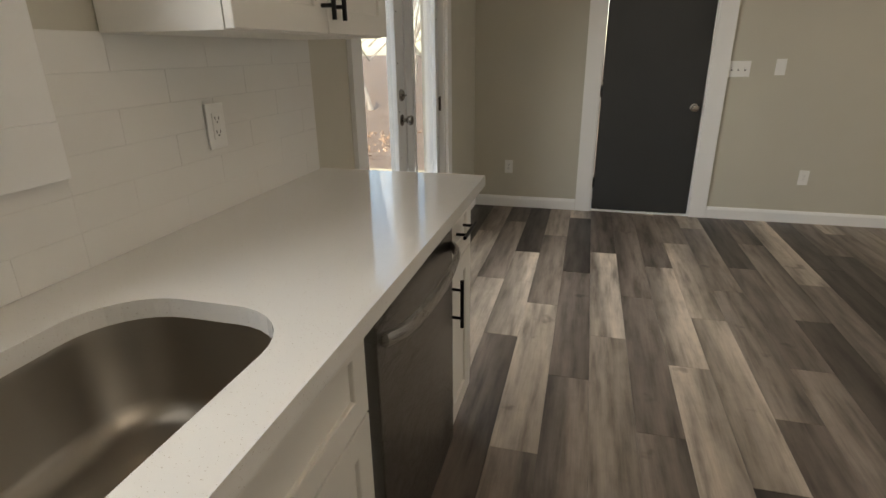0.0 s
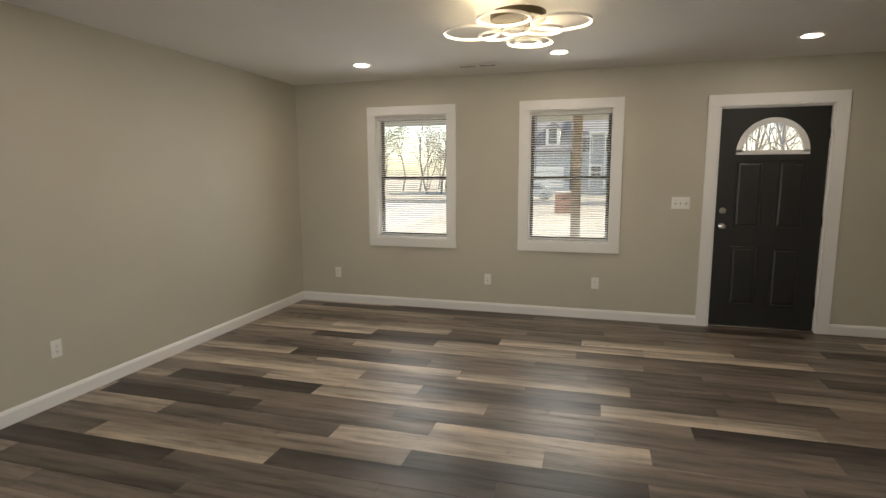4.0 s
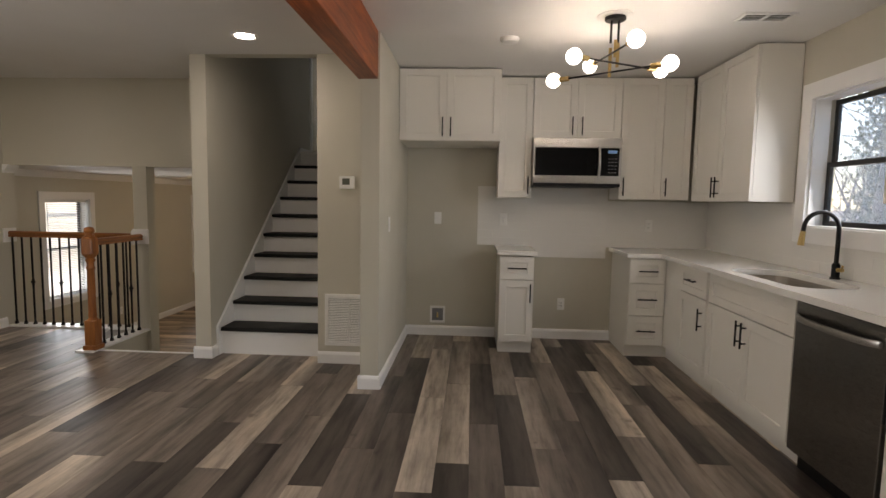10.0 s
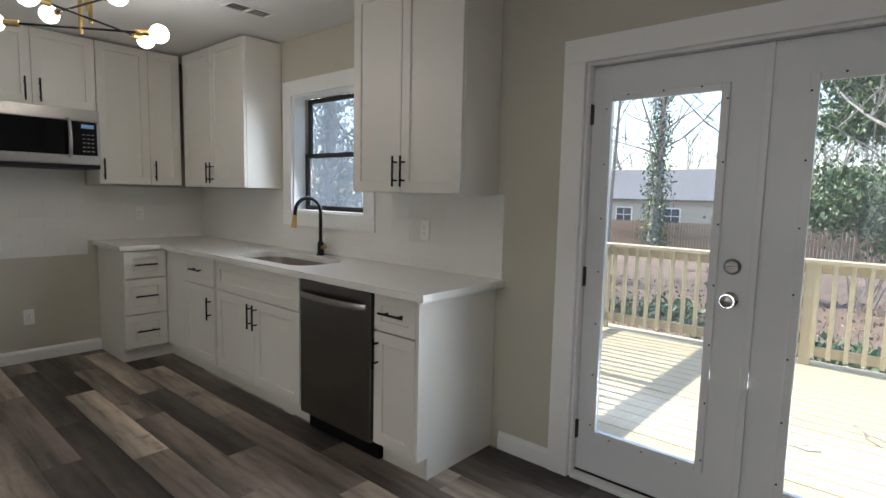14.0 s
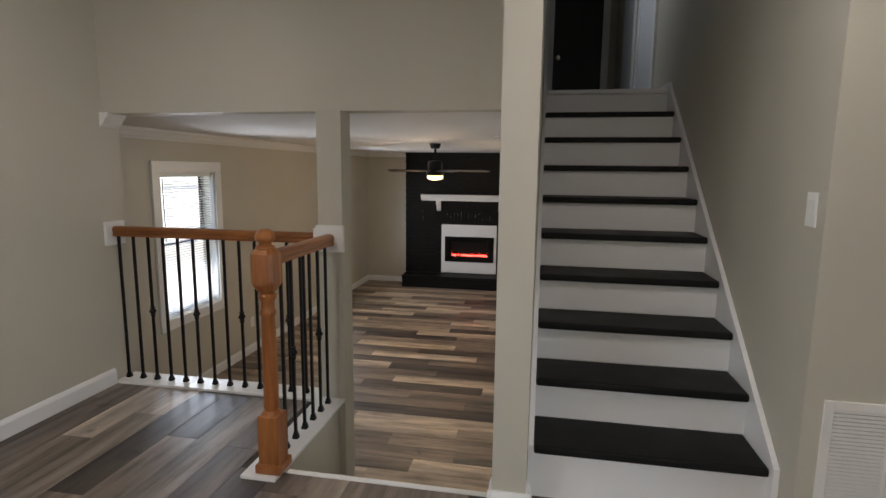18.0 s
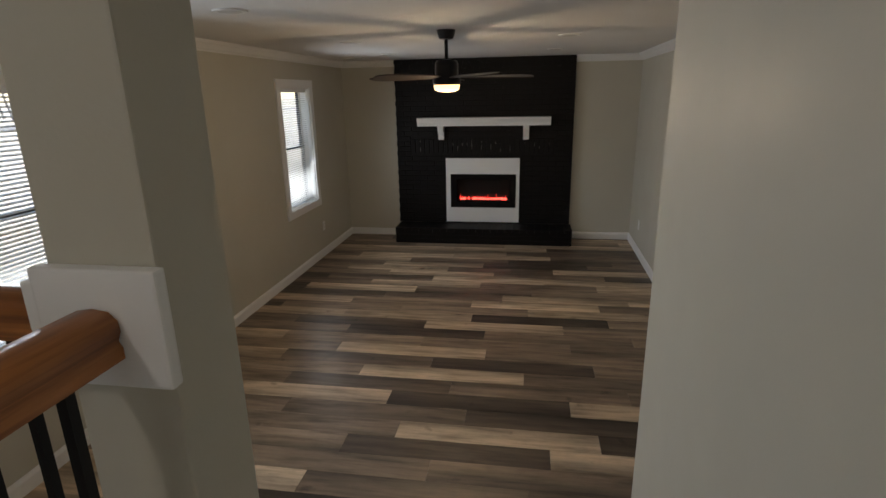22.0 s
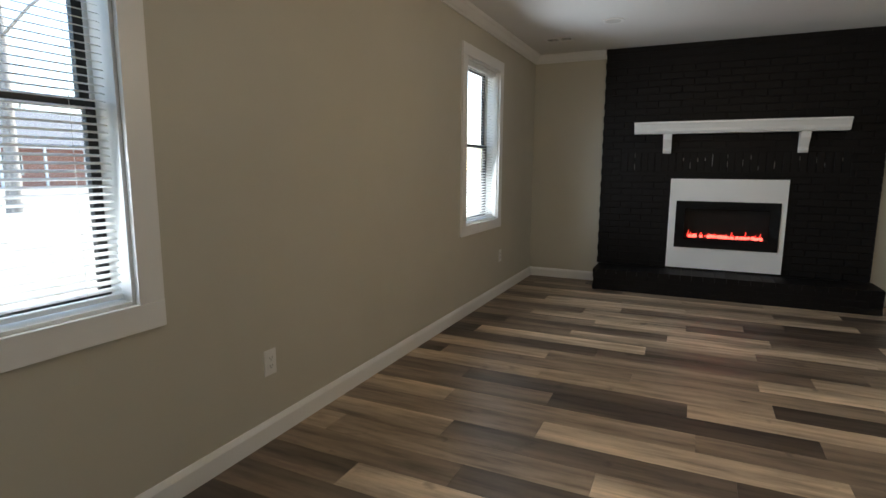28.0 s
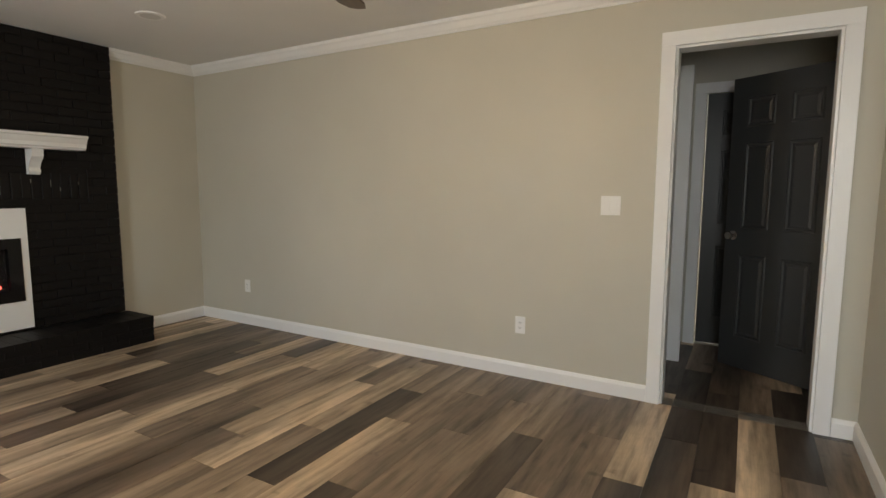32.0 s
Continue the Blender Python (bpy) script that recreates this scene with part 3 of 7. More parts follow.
sash_window(5, LX1, 1, LW2, 0.085, "white-cased den window near the fireplace with dark sashes and blind")


# ---- doors ----
def knob(parent, at, mat=CHROME, name="knob"):
    """A round knob that stands out along local -y."""
    bm = lathe([(0.031, 0), (0.031, 0.006), (0.012, 0.012), (0.011, 0.030), (0.024, 0.040), (0.028, 0.052), (0.024, 0.062), (0.010, 0.066)], 20)
    bmesh.ops.transform(bm, matrix=pose(0, 0, 0, 90), verts=bm.verts)
    return part(name, bm, mat, parent, smooth=40, at=at)


def deadbolt(parent, at, mat=CHROME):
    bm = lathe([(0.032, 0), (0.032, 0.007), (0.026, 0.014), (0.024, 0.016)], 20)
    bmesh.ops.transform(bm, matrix=pose(0, 0, 0, 90), verts=bm.verts)
    box(bm, -0.016, -0.030, -0.004, 0.016, -0.015, 0.004, bevel=0.002)
    return part("deadbolt", bm, mat, parent, smooth=40, at=at)


def hinge(parent, at, mat=CHROME):
    bm = boxed((-0.012, -0.003, -0.045, 0.012, 0.002, 0.045), bevel=0.001)
    rod(bm, (0, -0.006, -0.047), (0, -0.006, 0.047), 0.006, 10)
    return part("hinge", bm, mat, parent, at=at)


def panelled(w, h, t, panels, hole=None):
    """A door slab in local x, z with its face at y = 0, and raised panels on both faces."""
    bm = pierced("y", 0, t, 0, w, 0, h, [hole] if hole else [])
    for x0, z0, x1, z1 in panels:
        for face, s in ((0.0, -1), (t, 1)):
            ring = []
            for inset, d in ((0.0, 0.0005), (0.006, 0.006), (0.014, 0.006), (0.020, 0.0005), (0.026, 0.0005), (0.042, 0.006), (0.05, 0.006)):
                y = face + s * d
                ring.append([bm.verts.new(c) for c in ((x0 + inset, y, z0 + inset), (x1 - inset, y, z0 + inset), (x1 - inset, y, z1 - inset), (x0 + inset, y, z1 - inset))])
            for a, b in zip(ring, ring[1:]):
                for k in range(4):
                    bm.faces.new((a[k], a[(k + 1) % 4], b[(k + 1) % 4], b[k]))
            bm.faces.new(ring[-1])
    return bm


# Entry door with its fan light.
entry = thing("door_1", "black panelled entry door with a fan light, closed", "door", kind="structure")
casing(entry, "x", XF, -0.022, FRONT_DOOR, 0.103, name="door_casing")
liner(entry, "x", XF, XF + 0.14, FRONT_DOOR, 0.014, TRIM, False)
part("threshold", boxed((XF - 0.01, -0.836, 0.0, XF + 0.15, 0.041, 0.018), bevel=0.004), CHROME, entry)
face = pose(XF + 0.03, 0.039, 0.02, 0, 0, -90)
EW, EH = 0.873, 2.018


def fan_slab():
    """The slab: a sheet with the half-round light cut through it."""
    bm = bmesh.new()
    cx, cz, rx, rz, n = EW / 2, 1.625, 0.255, 0.265, 20
    arc = [(cx + rx * math.cos(math.pi * k / n), cz + rz * math.sin(math.pi * k / n)) for k in range(n + 1)]
    t = 0.044
    for y in (0.0, t):
        lo = [bm.verts.new((x, y, z)) for x, z in ((0, 0), (EW, 0), (EW, cz), (0, cz))]
        bm.faces.new(lo)
        top = [bm.verts.new((x, y, z)) for x, z in ((EW, cz), (EW, EH), (0, EH), (0, cz))]
        av = [bm.verts.new((x, y, z)) for x, z in arc]
        h = n // 2
        mid = bm.verts.new((cx, y, EH))
        for k in range(h):
            bm.faces.new((av[k], av[k + 1], top[1] if k < h - 3 else mid))
        bm.faces.new((top[0], av[0], top[1]))
        bm.faces.new((av[h - 3], mid, top[1]))
        for k in range(h, n):
            bm.faces.new((av[k], av[k + 1], top[2] if k >= h + 3 else mid))
        bm.faces.new((top[3], av[n], top[2]))
        bm.faces.new((av[h + 3], mid, top[2]))
    for pts in (arc, [(0, 0), (EW, 0), (EW, EH), (0, EH), (0, 0)]):
        for (x0, z0), (x1, z1) in zip(pts, pts[1:]):
            bm.faces.new([bm.verts.new(c) for c in ((x0, 0, z0), (x1, 0, z1), (x1, t, z1), (x0, t, z0))])
    bm.faces.new([bm.verts.new(c) for c in ((arc[0][0], 0, cz), (arc[-1][0], 0, cz), (arc[-1][0], t, cz), (arc[0][0], t, cz))])
    raised = panelled(EW, EH, t, [(0.15, 0.93, 0.385, 1.55), (0.49, 0.93, 0.725, 1.55), (0.15, 0.20, 0.385, 0.76), (0.49, 0.20, 0.725, 0.76)])
    return bm, raised


slab_bm, raised_bm = fan_slab()
tmp = bpy.data.meshes.new("raised")
for f in [f for f in raised_bm.faces if len(f.verts) == 4 and max(v.co.z for v in f.verts) - min(v.co.z for v in f.verts) > 1.9]:
    raised_bm.faces.remove(f)
raised_bm.to_mesh(tmp)
raised_bm.free()
slab_bm.from_mesh(tmp)
slab = part("door_slab", slab_bm, DOORBLACK, entry, at=face)
ring_bm = bmesh.new()
cx, cz = EW / 2, 1.625
for k in range(20):
    a0, a1 = math.pi * k / 20, math.pi * (k + 1) / 20
    pts = []
    for a in (a0, a1):
        for rx, rz in ((0.295, 0.305), (0.245, 0.255)):
            pts.append((cx + rx * math.cos(a), cz + rz * math.sin(a)))
    vs = [[ring_bm.verts.new((x, y, z)) for x, z in pts] for y in (-0.012, 0.002)]
    for q in ((0, 1, 3, 2),):
        ring_bm.faces.new([vs[0][i] for i in q])
    for i, j in ((0, 2), (1, 3)):
        ring_bm.faces.new((vs[0][i], vs[0][j], vs[1][j], vs[1][i]))
box(ring_bm, cx - 0.295, -0.012, cz - 0.022, cx + 0.295, 0.002, cz + 0.018)
part("fan_light_frame", ring_bm, VINYL, slab, "white plastic surround")
spokes = bmesh.new()
for a in (36, 72, 108, 144):
    c, s = math.cos(radians(a)), math.sin(radians(a))
    rod(spokes, (cx + 0.085 * c, 0.012, cz + 0.085 * s), (cx + 0.25 * c, 0.012, cz + 0.26 * s), 0.006, 6)
for k in range(10):
    a0, a1 = radians(18 * k), radians(18 * k + 18)
    rod(spokes, (cx + 0.085 * math.cos(a0), 0.012, cz + 0.085 * math.sin(a0)), (cx + 0.085 * math.cos(a1), 0.012, cz + 0.085 * math.sin(a1)), 0.006, 6)
part("muntin", spokes, VINYL, slab)
fan_pane = bmesh.new()
fan_pane.faces.new([fan_pane.verts.new((cx + 0.252 * math.cos(math.pi * k / 20), 0.02, cz + 0.262 * math.sin(math.pi * k / 20))) for k in range(21)])
pane = part("pane", fan_pane, GLASS, slab)
pane.visible_shadow = False
deadbolt(slab, pose(0.065, 0, 1.09))
knob(slab, pose(0.065, 0, 0.945))
for hz in (0.25, 1.0, 1.78):
    hinge(slab, pose(EW + 0.006, -0.002, hz), IRON)

# Flush side door.
side = thing("door_2", "dark grey flush side door with a nickel knob, closed", "door", kind="structure")
casing(side, "y", YN, -0.022, SIDE_DOOR, 0.125, name="door_casing")
liner(side, "y", YN, YN + 0.12, SIDE_DOOR, 0.012, TRIM, False)
part("threshold", boxed((-0.073, YN - 0.004, 0.0, 0.701, YN + 0.12, 0.012), bevel=0.003), TRIM, side)
slab = part("door_slab", boxed((-0.069, YN + 0.012, 0.016, 0.697, YN + 0.052, 2.018), bevel=0.002), DOORGREY, side)
knob(slab, pose(0.640, YN + 0.012, 0.88))
for hz in (0.25, 1.0, 1.80):
    hinge(slab, pose(-0.074, YN + 0.008, hz), IRON)

# French doors.
french = thing("door_3", "white french doors with full glass lites, closed", "door", kind="structure")
casing(french, "x", XW, 0.022, FRENCH, 0.105, name="door_casing")
liner(french, "x", XW, XW - 0.14, FRENCH, 0.014, TRIM, False)
part("threshold", boxed((XW - 0.15, 1.976, 0.0, XW + 0.012, 3.388, 0.024), bevel=0.004), TRIM, french)
part("threshold", boxed((XW - 0.095, 1.976, 0.024, XW - 0.035, 3.388, 0.032), bevel=0.002), IRON, french, "black rubber door sweep")
for y0, y1 in ((1.976, 1.996), (2.655, 2.715), (3.368, 3.388)):
    part("weather_strip", boxed((XW - 0.100, y0, 0.032, XW - 0.0865, y1, 1.948)), IRON, french, "black rubber weather strip")
part("weather_strip", boxed((XW - 0.100, 1.996, 1.932, XW - 0.0865, 3.368, 1.948)), IRON, french, "black rubber weather strip")
for y0, hand in ((1.978, 1), (2.684, -1)):
    w, h = 0.70, 1.91
    g0, g1 = (0.085, 0.555) if hand > 0 else (0.145, 0.615)
    leaf = part("door_leaf", pierced("y", 0, 0.045, 0, w, 0, h, [(g0, g1, 0.20, 1.765)]), DOORWHITE, french, at=pose(XW - 0.04, y0, 0.034, 0, 0, 90))
    bm = bmesh.new()
    for a, b, c, d in ((g0 - 0.02, g0 + 0.012, 0.183, 1.782), (g1 - 0.012, g1 + 0.02, 0.183, 1.782), (g0 + 0.012, g1 - 0.012, 0.183, 0.215), (g0 + 0.012, g1 - 0.012, 1.750, 1.782)):
        box(bm, a, -0.010, c, b, 0.004, d, bevel=0.004)
    part("lite_frame", bm, DOORWHITE, leaf)
    pane = part("pane", boxed((g0 + 0.004, 0.018, 0.206, g1 - 0.004, 0.024, 1.760)), GLASS, leaf)
    pane.visible_shadow = False
    plug = mesh(rod(bmesh.new(), (0, -0.0115, 0), (0, -0.009, 0), 0.004, 8), "screw_plug", IRON)
    for k in range(7):
        for px in (g0 - 0.012, g1 + 0.012):
            part("screw_plug", plug, None, leaf, at=pose(px, 0, 0.24 + 0.2465 * k))
    for k in range(3):
        for pz in (0.191, 1.774):
            part("screw_plug", plug, None, leaf, at=pose(g0 + 0.085 + 0.15 * k, 0, pz))
    for hz in (0.20, 0.95, 1.70):
        hinge(leaf, pose(-0.002 if hand > 0 else w + 0.002, -0.003, hz), BRONZE)
    if hand > 0:
        deadbolt(leaf, pose(0.628, 0, 1.062), DARKNICKEL)
        knob(leaf, pose(0.628, 0, 0.930), DARKNICKEL)
    else:
        part("astragal", boxed((-0.016, -0.012, 0.0, 0.010, 0.0, h), bevel=0.002), DOORWHITE, leaf)


def six_panel(name, label, at, mat, w=0.74, h=2.0, knob_x=0.06, casings=False):
    ob = thing(name, label, "door", at, kind="structure")
    c0, c1, c2, c3 = 0.11, w / 2 - 0.05, w / 2 + 0.05, w - 0.11
    rows = ((0.22, 0.80), (0.98, 1.56), (1.67, 1.86))
    slab = part("door_slab", panelled(w, h, 0.035, [(a, r[0], b, r[1]) for r in rows for a, b in ((c0, c1), (c2, c3))]), mat, ob)
    knob(slab, pose(knob_x, 0, 0.93))
    return ob


# Doorway from the den to the back hall.
ld = thing("door_4", "white-cased open doorway to a dim hall", "doorway", kind="structure")
casing(ld, "x", LX0, 0.02, LDOOR, 0.074, name="door_casing")
liner(ld, "x", LX0, LX0 - 0.12, LDOOR, 0.014, TRIM, False)
HX0, HX1, HY0, HY1 = 1.13, LX0 - 0.12, -4.52, -3.36
structure("wall_hall_end", pierced("x", HX0, HX0 - 0.1, HY0 - 0.1, HY1 + 0.1, LZ - 0.1, LC + 0.1, [(-4.22, -3.47, LZ, 1.24)]), WALL, "greige painted end wall of the dim hall", "wall")
structure("wall_hall_side", pierced("y", HY0, HY0 - 0.1, HX0, HX1, LZ - 0.1, LC + 0.1), WALL, "greige painted side wall of the dim hall", "wall")
structure("wall_hall_return", pierced("y", HY1, HY1 + 0.1, HX0, HX1, LZ - 0.1, LC + 0.1), WALL, "greige painted return wall of the dim hall", "wall")
structure("ceiling_hall", boxed((HX0, HY0, LC, HX1, HY1, LC + 0.1)), CEIL, "white painted ceiling of the dim hall", "ceiling")
structure("wall_closet", boxed((HX0 - 0.5, -4.6, LZ - 0.1, HX0 - 0.45, -3.3, LC)), WALL, "dim closet back wall", "wall")
hd = thing("door_5", "white-cased closet doorway at the end of the hall", "doorway", kind="structure")
casing(hd, "x", HX0, 0.018, (-4.22, -3.47, LZ, 1.24), 0.08, name="door_casing")
six_panel("door_6", "dark charcoal six-panel closet door, ajar", pose(HX0 - 0.03, -4.21, LZ + 0.01, 0, 0, 90), DOORBLACK, knob_x=0.68)
six_panel("door_7", "dark charcoal six-panel hall door, standing open", pose(1.60, -4.02, LZ + 0.01, 0, 0, 57), DOORGREY, w=0.70)
wd = thing("door_8", "white-painted hall door edge and casing", "door", kind="structure")
part("door_slab", boxed((1.40, HY0 + 0.002, LZ + 0.01, 2.16, HY0 + 0.03, 1.24), bevel=0.002), DOORWHITE, wd)
part("door_casing", boxed((1.68, HY0 + 0.03, LZ, 1.72, -4.268, 1.35), bevel=0.003), TRIM, wd)

# ---- baseboards and mouldings ----
BASE = [(0, 0), (0.016, 0), (0.016, 0.074), (0.011, 0.085), (0.006, 0.094), (0, 0.096)]


def skirting(a, b, z, inside):
    """A run of baseboard on the side of the wall that faces the point inside."""
    out = (Vector((*b, 0)) - Vector((*a, 0))).cross(Vector((0, 0, 1)))
    p, q = (a, b) if out.dot(Vector((*inside, 0)) - Vector((*a, 0))) > 0 else (b, a)
    structure("baseboard", extruded(BASE, (*p, z), (*q, z)), TRIM, "white painted baseboard", "baseboard")


ROOM, KIT, DEN = (3.0, 2.0), (1.0, -1.0), (4.6, -5.0)
for a, b, inside in (((XF, -1.70), (XF, -0.955), ROOM), ((XF, 0.16), (XF, YN - 0.016), ROOM), ((0.84, YN), (XF, YN), ROOM), ((XW, YN), (-0.212, YN), ROOM),
                     ((XW, 3.51), (XW, YN - 0.016), ROOM), ((XW, 1.55), (XW, 1.855), ROOM), ((1.77, YK), (1.77, -0.305), KIT), ((1.754, -0.32), (1.916, -0.32), ROOM),
                     ((1.90, -0.305), (1.90, -0.88), ROOM), ((1.916, -0.88), (2.365, -0.88), ROOM), ((3.254, -0.90), (3.416, -0.90), ROOM), ((3.27, -0.885), (3.27, -1.0), (2.8, -0.9)),
                     ((3.40, -0.885), (3.40, -1.0), (4.0, -0.9)), ((0.885, YK), (1.754, YK), KIT), ((-0.232, YK), (0.580, YK), KIT)):
    skirting(a, b, 0, inside)
for a, b in (((LX1, LY0), (LX1, LY1)), ((LX1, LY1), (5.94, LY1)), ((5.69, LY0), (LX1, LY0)), ((side_x(LY0), LY0), (3.335, LY0)), ((LX0, -4.358), (side_x(LY0), LY0)), ((LX0, -3.35), (LX0, -3.459)), ((3.40, -3.35), (LX0, -3.35)), ((3.40, -1.9), (3.40, -3.35))):
    skirting(a, b, LZ, DEN)

CROWN = [(0, 0), (0.012, 0), (0.016, 0.010), (0.030, 0.020), (0.052, 0.052), (0.062, 0.060), (0.068, 0.075), (0.068, 0.082), (0, 0.082)]
for a, b in (((LX1, LY0), (LX1, LY1)), ((LX1, LY1), (5.80, LY1)), ((5.69, LY0), (LX1, LY0)), ((side_x(LY0), LY0), (3.335, LY0)), ((side_x(LY0), LY0), (LX0, -4.40)), ((LX0, -4.40), (LX0, -3.35)), ((LX0, -3.35), (3.40, -3.35)), ((3.40, -1.80), (3.40, -3.35)), ((5.79, -1.74), (5.79, -1.88))):
    out = (Vector((*b, 0)) - Vector((*a, 0))).cross(Vector((0, 0, 1)))
    p, q = (a, b) if out.dot(Vector((4.6, -4.0, 0)) - Vector((*a, 0))) > 0 else (b, a)
    structure("crown_moulding", extruded(CROWN, (*p, LC - 0.083), (*q, LC - 0.083)), TRIM, "white painted crown moulding of the den", "moulding")

# ---- stairs up ----
up = thing("staircase", "straight staircase with black treads and white risers", "stairs")
RISE, RUN, Y0, LIFT = 0.186, 0.238, -1.044, 0.048
for k in range(1, 11):
    y = Y0 - RUN * (k - 1)
    z0, z1 = (0.0 if k == 1 else RISE * (k - 1) + LIFT), RISE * k + LIFT
    part("riser", boxed((2.367, y - 0.02, z0, 3.268, y, z1 - 0.034)), TRIM, up)
    part("tread", boxed((2.389, y - (0.9 if k == 10 else RUN), z1 - 0.034, 3.246, y + 0.032, z1), bevel=0.010), TRIM if k == 10 else TREADBLACK, up, "black painted tread" if k < 10 else "white landing nosing")
for x0, x1 in ((2.367, 2.388), (3.247, 3.268)):
    bm = bmesh.new()
    y9, z9 = Y0 - RUN * 9.0, RISE * 10 + LIFT + 0.09
    prof = [(Y0 + 0.06, 0.0), (Y0 + 0.06, 0.25), (y9, z9 - 0.045), (y9 - 0.55, z9 - 0.045), (y9 - 0.55, z9 - 0.25), (Y0 - RUN * 1.2, 0.0)]
    ends = [[bm.verts.new((x, y, z)) for y, z in prof] for x in (x0, x1)]
    for k in range(6):
        bm.faces.new((ends[0][k], ends[0][(k + 1) % 6], ends[1][(k + 1) % 6], ends[1][k]))
    bm.faces.new(ends[0][::-1])
    bm.faces.new(ends[1])
    part("skirt_board", bm, TRIM, up)
# One near-black slab without planks, in the subfloor's colour.
structure("landing_floor", boxed((2.365, -6.57, 1.75, 3.27, -3.95, 1.90)), SUBFLOOR, "near-black upper landing floor", "floor")
six = thing("door_9", "black flush door at the head of the stairs, closed", "door", kind="structure")
part("door_slab", boxed((2.55, -6.56, 1.87, 3.17, -6.53, 3.90), bevel=0.002), DOORBLACK, six)
for x0, x1 in ((2.46, 2.55), (3.17, 3.26)):
    part("door_casing", boxed((x0, -6.568, 1.87, x1, -6.53, 3.98), bevel=0.002), TRIM, six)
part("door_casing", boxed((2.46, -6.568, 3.90, 3.26, -6.528, 3.98), bevel=0.002), TRIM, six)
knob(six, pose(3.11, -6.53, 2.80, 0, 0, 180))
jamb = thing("door_10", "white-cased side doorways on the upper landing", "doorway", kind="structure")
for y0, y1 in ((-3.70, -3.61), (-4.59, -4.50)):
    part("door_casing", boxed((3.25, y0, 1.90, 3.27, y1, 4.0), bevel=0.002), TRIM, jamb)
for y0, y1 in ((-3.95, -3.86), (-4.80, -4.71), (-5.10, -5.01)):
    part("door_casing", boxed((2.365, y0, 1.90, 2.387, y1, 4.0), bevel=0.002), TRIM, jamb)
part("door_slab", boxed((2.366, -4.71, 1.91, 2.376, -3.95, 3.92), bevel=0.001), DOORWHITE, jamb)
part("door_slab", boxed((2.366, -5.86, 1.91, 2.376, -5.10, 3.92), bevel=0.001), DOORWHITE, jamb)

# ---- steps down to the den ----
down = thing("den_steps", "short flight of wood-look steps down to the den", "stairs")
DR, DT = -LZ / 4, 0.27
for k in range(4):
    y = -1.0 - DT * k
    part("riser", boxed((3.402, y - 0.018, -DR * (k + 1), 4.348, y, -DR * k - 0.03)), TRIM, down)
    if k < 3:
        part("tread", boxed((3.402, y - DT - 0.0, -DR * (k + 1) - 0.028, 4.348, y - 0.019, -DR * (k + 1)), bevel=0.005), PLANK_X, down)
structure("edge_trim", boxed((3.40, -1.022, -0.03, 4.30, -0.995, 0.006), bevel=0.003), TRIM, "white nosing strip at the head of the den steps", "trim")
structure("curb_wall", boxed((4.35, -1.745, LZ, 4.45, -1.0, -0.001)), WALL, "greige painted curb wall beside the den steps", "wall")
structure("curb_cap", boxed((4.315, -1.742, -0.004, 4.475, -0.92, 0.014), bevel=0.003), TRIM, "white cap board under the short railing", "trim")
structure("curb_cap", boxed((4.475, -1.86, -0.004, XF - 0.001, -1.70, 0.014), bevel=0.003), TRIM, "white cap board under the long railing", "trim")

# ---- railing ----
rail = thing("railing", "stained oak railing with black iron balusters", "railing")


def handrail(a, b, mat):
    prof = [(-0.030, 0.0), (0.030, 0.0), (0.030, 0.014), (0.026, 0.022), (0.031, 0.034), (0.030, 0.046), (0.020, 0.057), (0.0, 0.060), (-0.020, 0.057), (-0.030, 0.046), (-0.031, 0.034), (-0.026, 0.022), (-0.030, 0.014)]
    return part("handrail", extruded(prof, a, b), mat, rail, smooth=50)


handrail((XF - 0.02, -1.775, 0.902), (4.458, -1.775, 0.902), RAILWOOD_X)
handrail((4.385, -1.06, 0.902), (4.385, -1.722, 0.902), RAILWOOD)
for spot in ((XF - 0.022, -1.845, 0.848, XF - 0.002, -1.70, 0.99), (4.457, -1.845, 0.848, 4.477, -1.725, 0.99), (4.302, -1.744, 0.862, 4.462, -1.724, 1.008)):
    part("rosette_block", boxed(spot, bevel=0.004), TRIM, rail, "white mounting block")
bar = bmesh.new()
box(bar, -0.0065, -0.0065, 0.014, 0.0065, 0.0065, 0.904)
box(bar, -0.014, -0.014, 0.014, 0.014, 0.014, 0.030, bevel=0.003)
box(bar, -0.011, -0.011, 0.030, 0.011, 0.011, 0.044, bevel=0.003)
PLAIN = mesh(bar, "baluster", IRON)
knuck = bmesh.new()
box(knuck, -0.0065, -0.0065, 0.014, 0.0065, 0.0065, 0.904)
box(knuck, -0.014, -0.014, 0.014, 0.014, 0.014, 0.030, bevel=0.003)
box(knuck, -0.011, -0.011, 0.030, 0.011, 0.011, 0.044, bevel=0.003)
for r1, r2, z0, z1 in ((0.008, 0.022, 0.425, 0.447), (0.022, 0.008, 0.447, 0.469), (0.014, 0.014, 0.418, 0.427), (0.014, 0.014, 0.467, 0.476)):
    rod(knuck, (0, 0, z0), (0, 0, z1), r1, 8, r2)
KNUCKLE = mesh(knuck, "baluster", IRON)
for k in range(13):
    part("baluster", KNUCKLE if k % 3 == 2 else PLAIN, None, rail, at=pose(XF - 0.035 - 0.0985 * k, -1.775, 0))
for k in range(6):
    part("baluster", KNUCKLE if k % 3 == 1 else PLAIN, None, rail, at=pose(4.385, -1.665 + 0.1 * k, 0))
newel = part("newel_post", boxed((-0.046, -0.046, 0.014, 0.046, 0.046, 0.27), bevel=0.006), NEWELWOOD, rail, "turned oak newel post", at=pose(4.360, -1.0, 0))
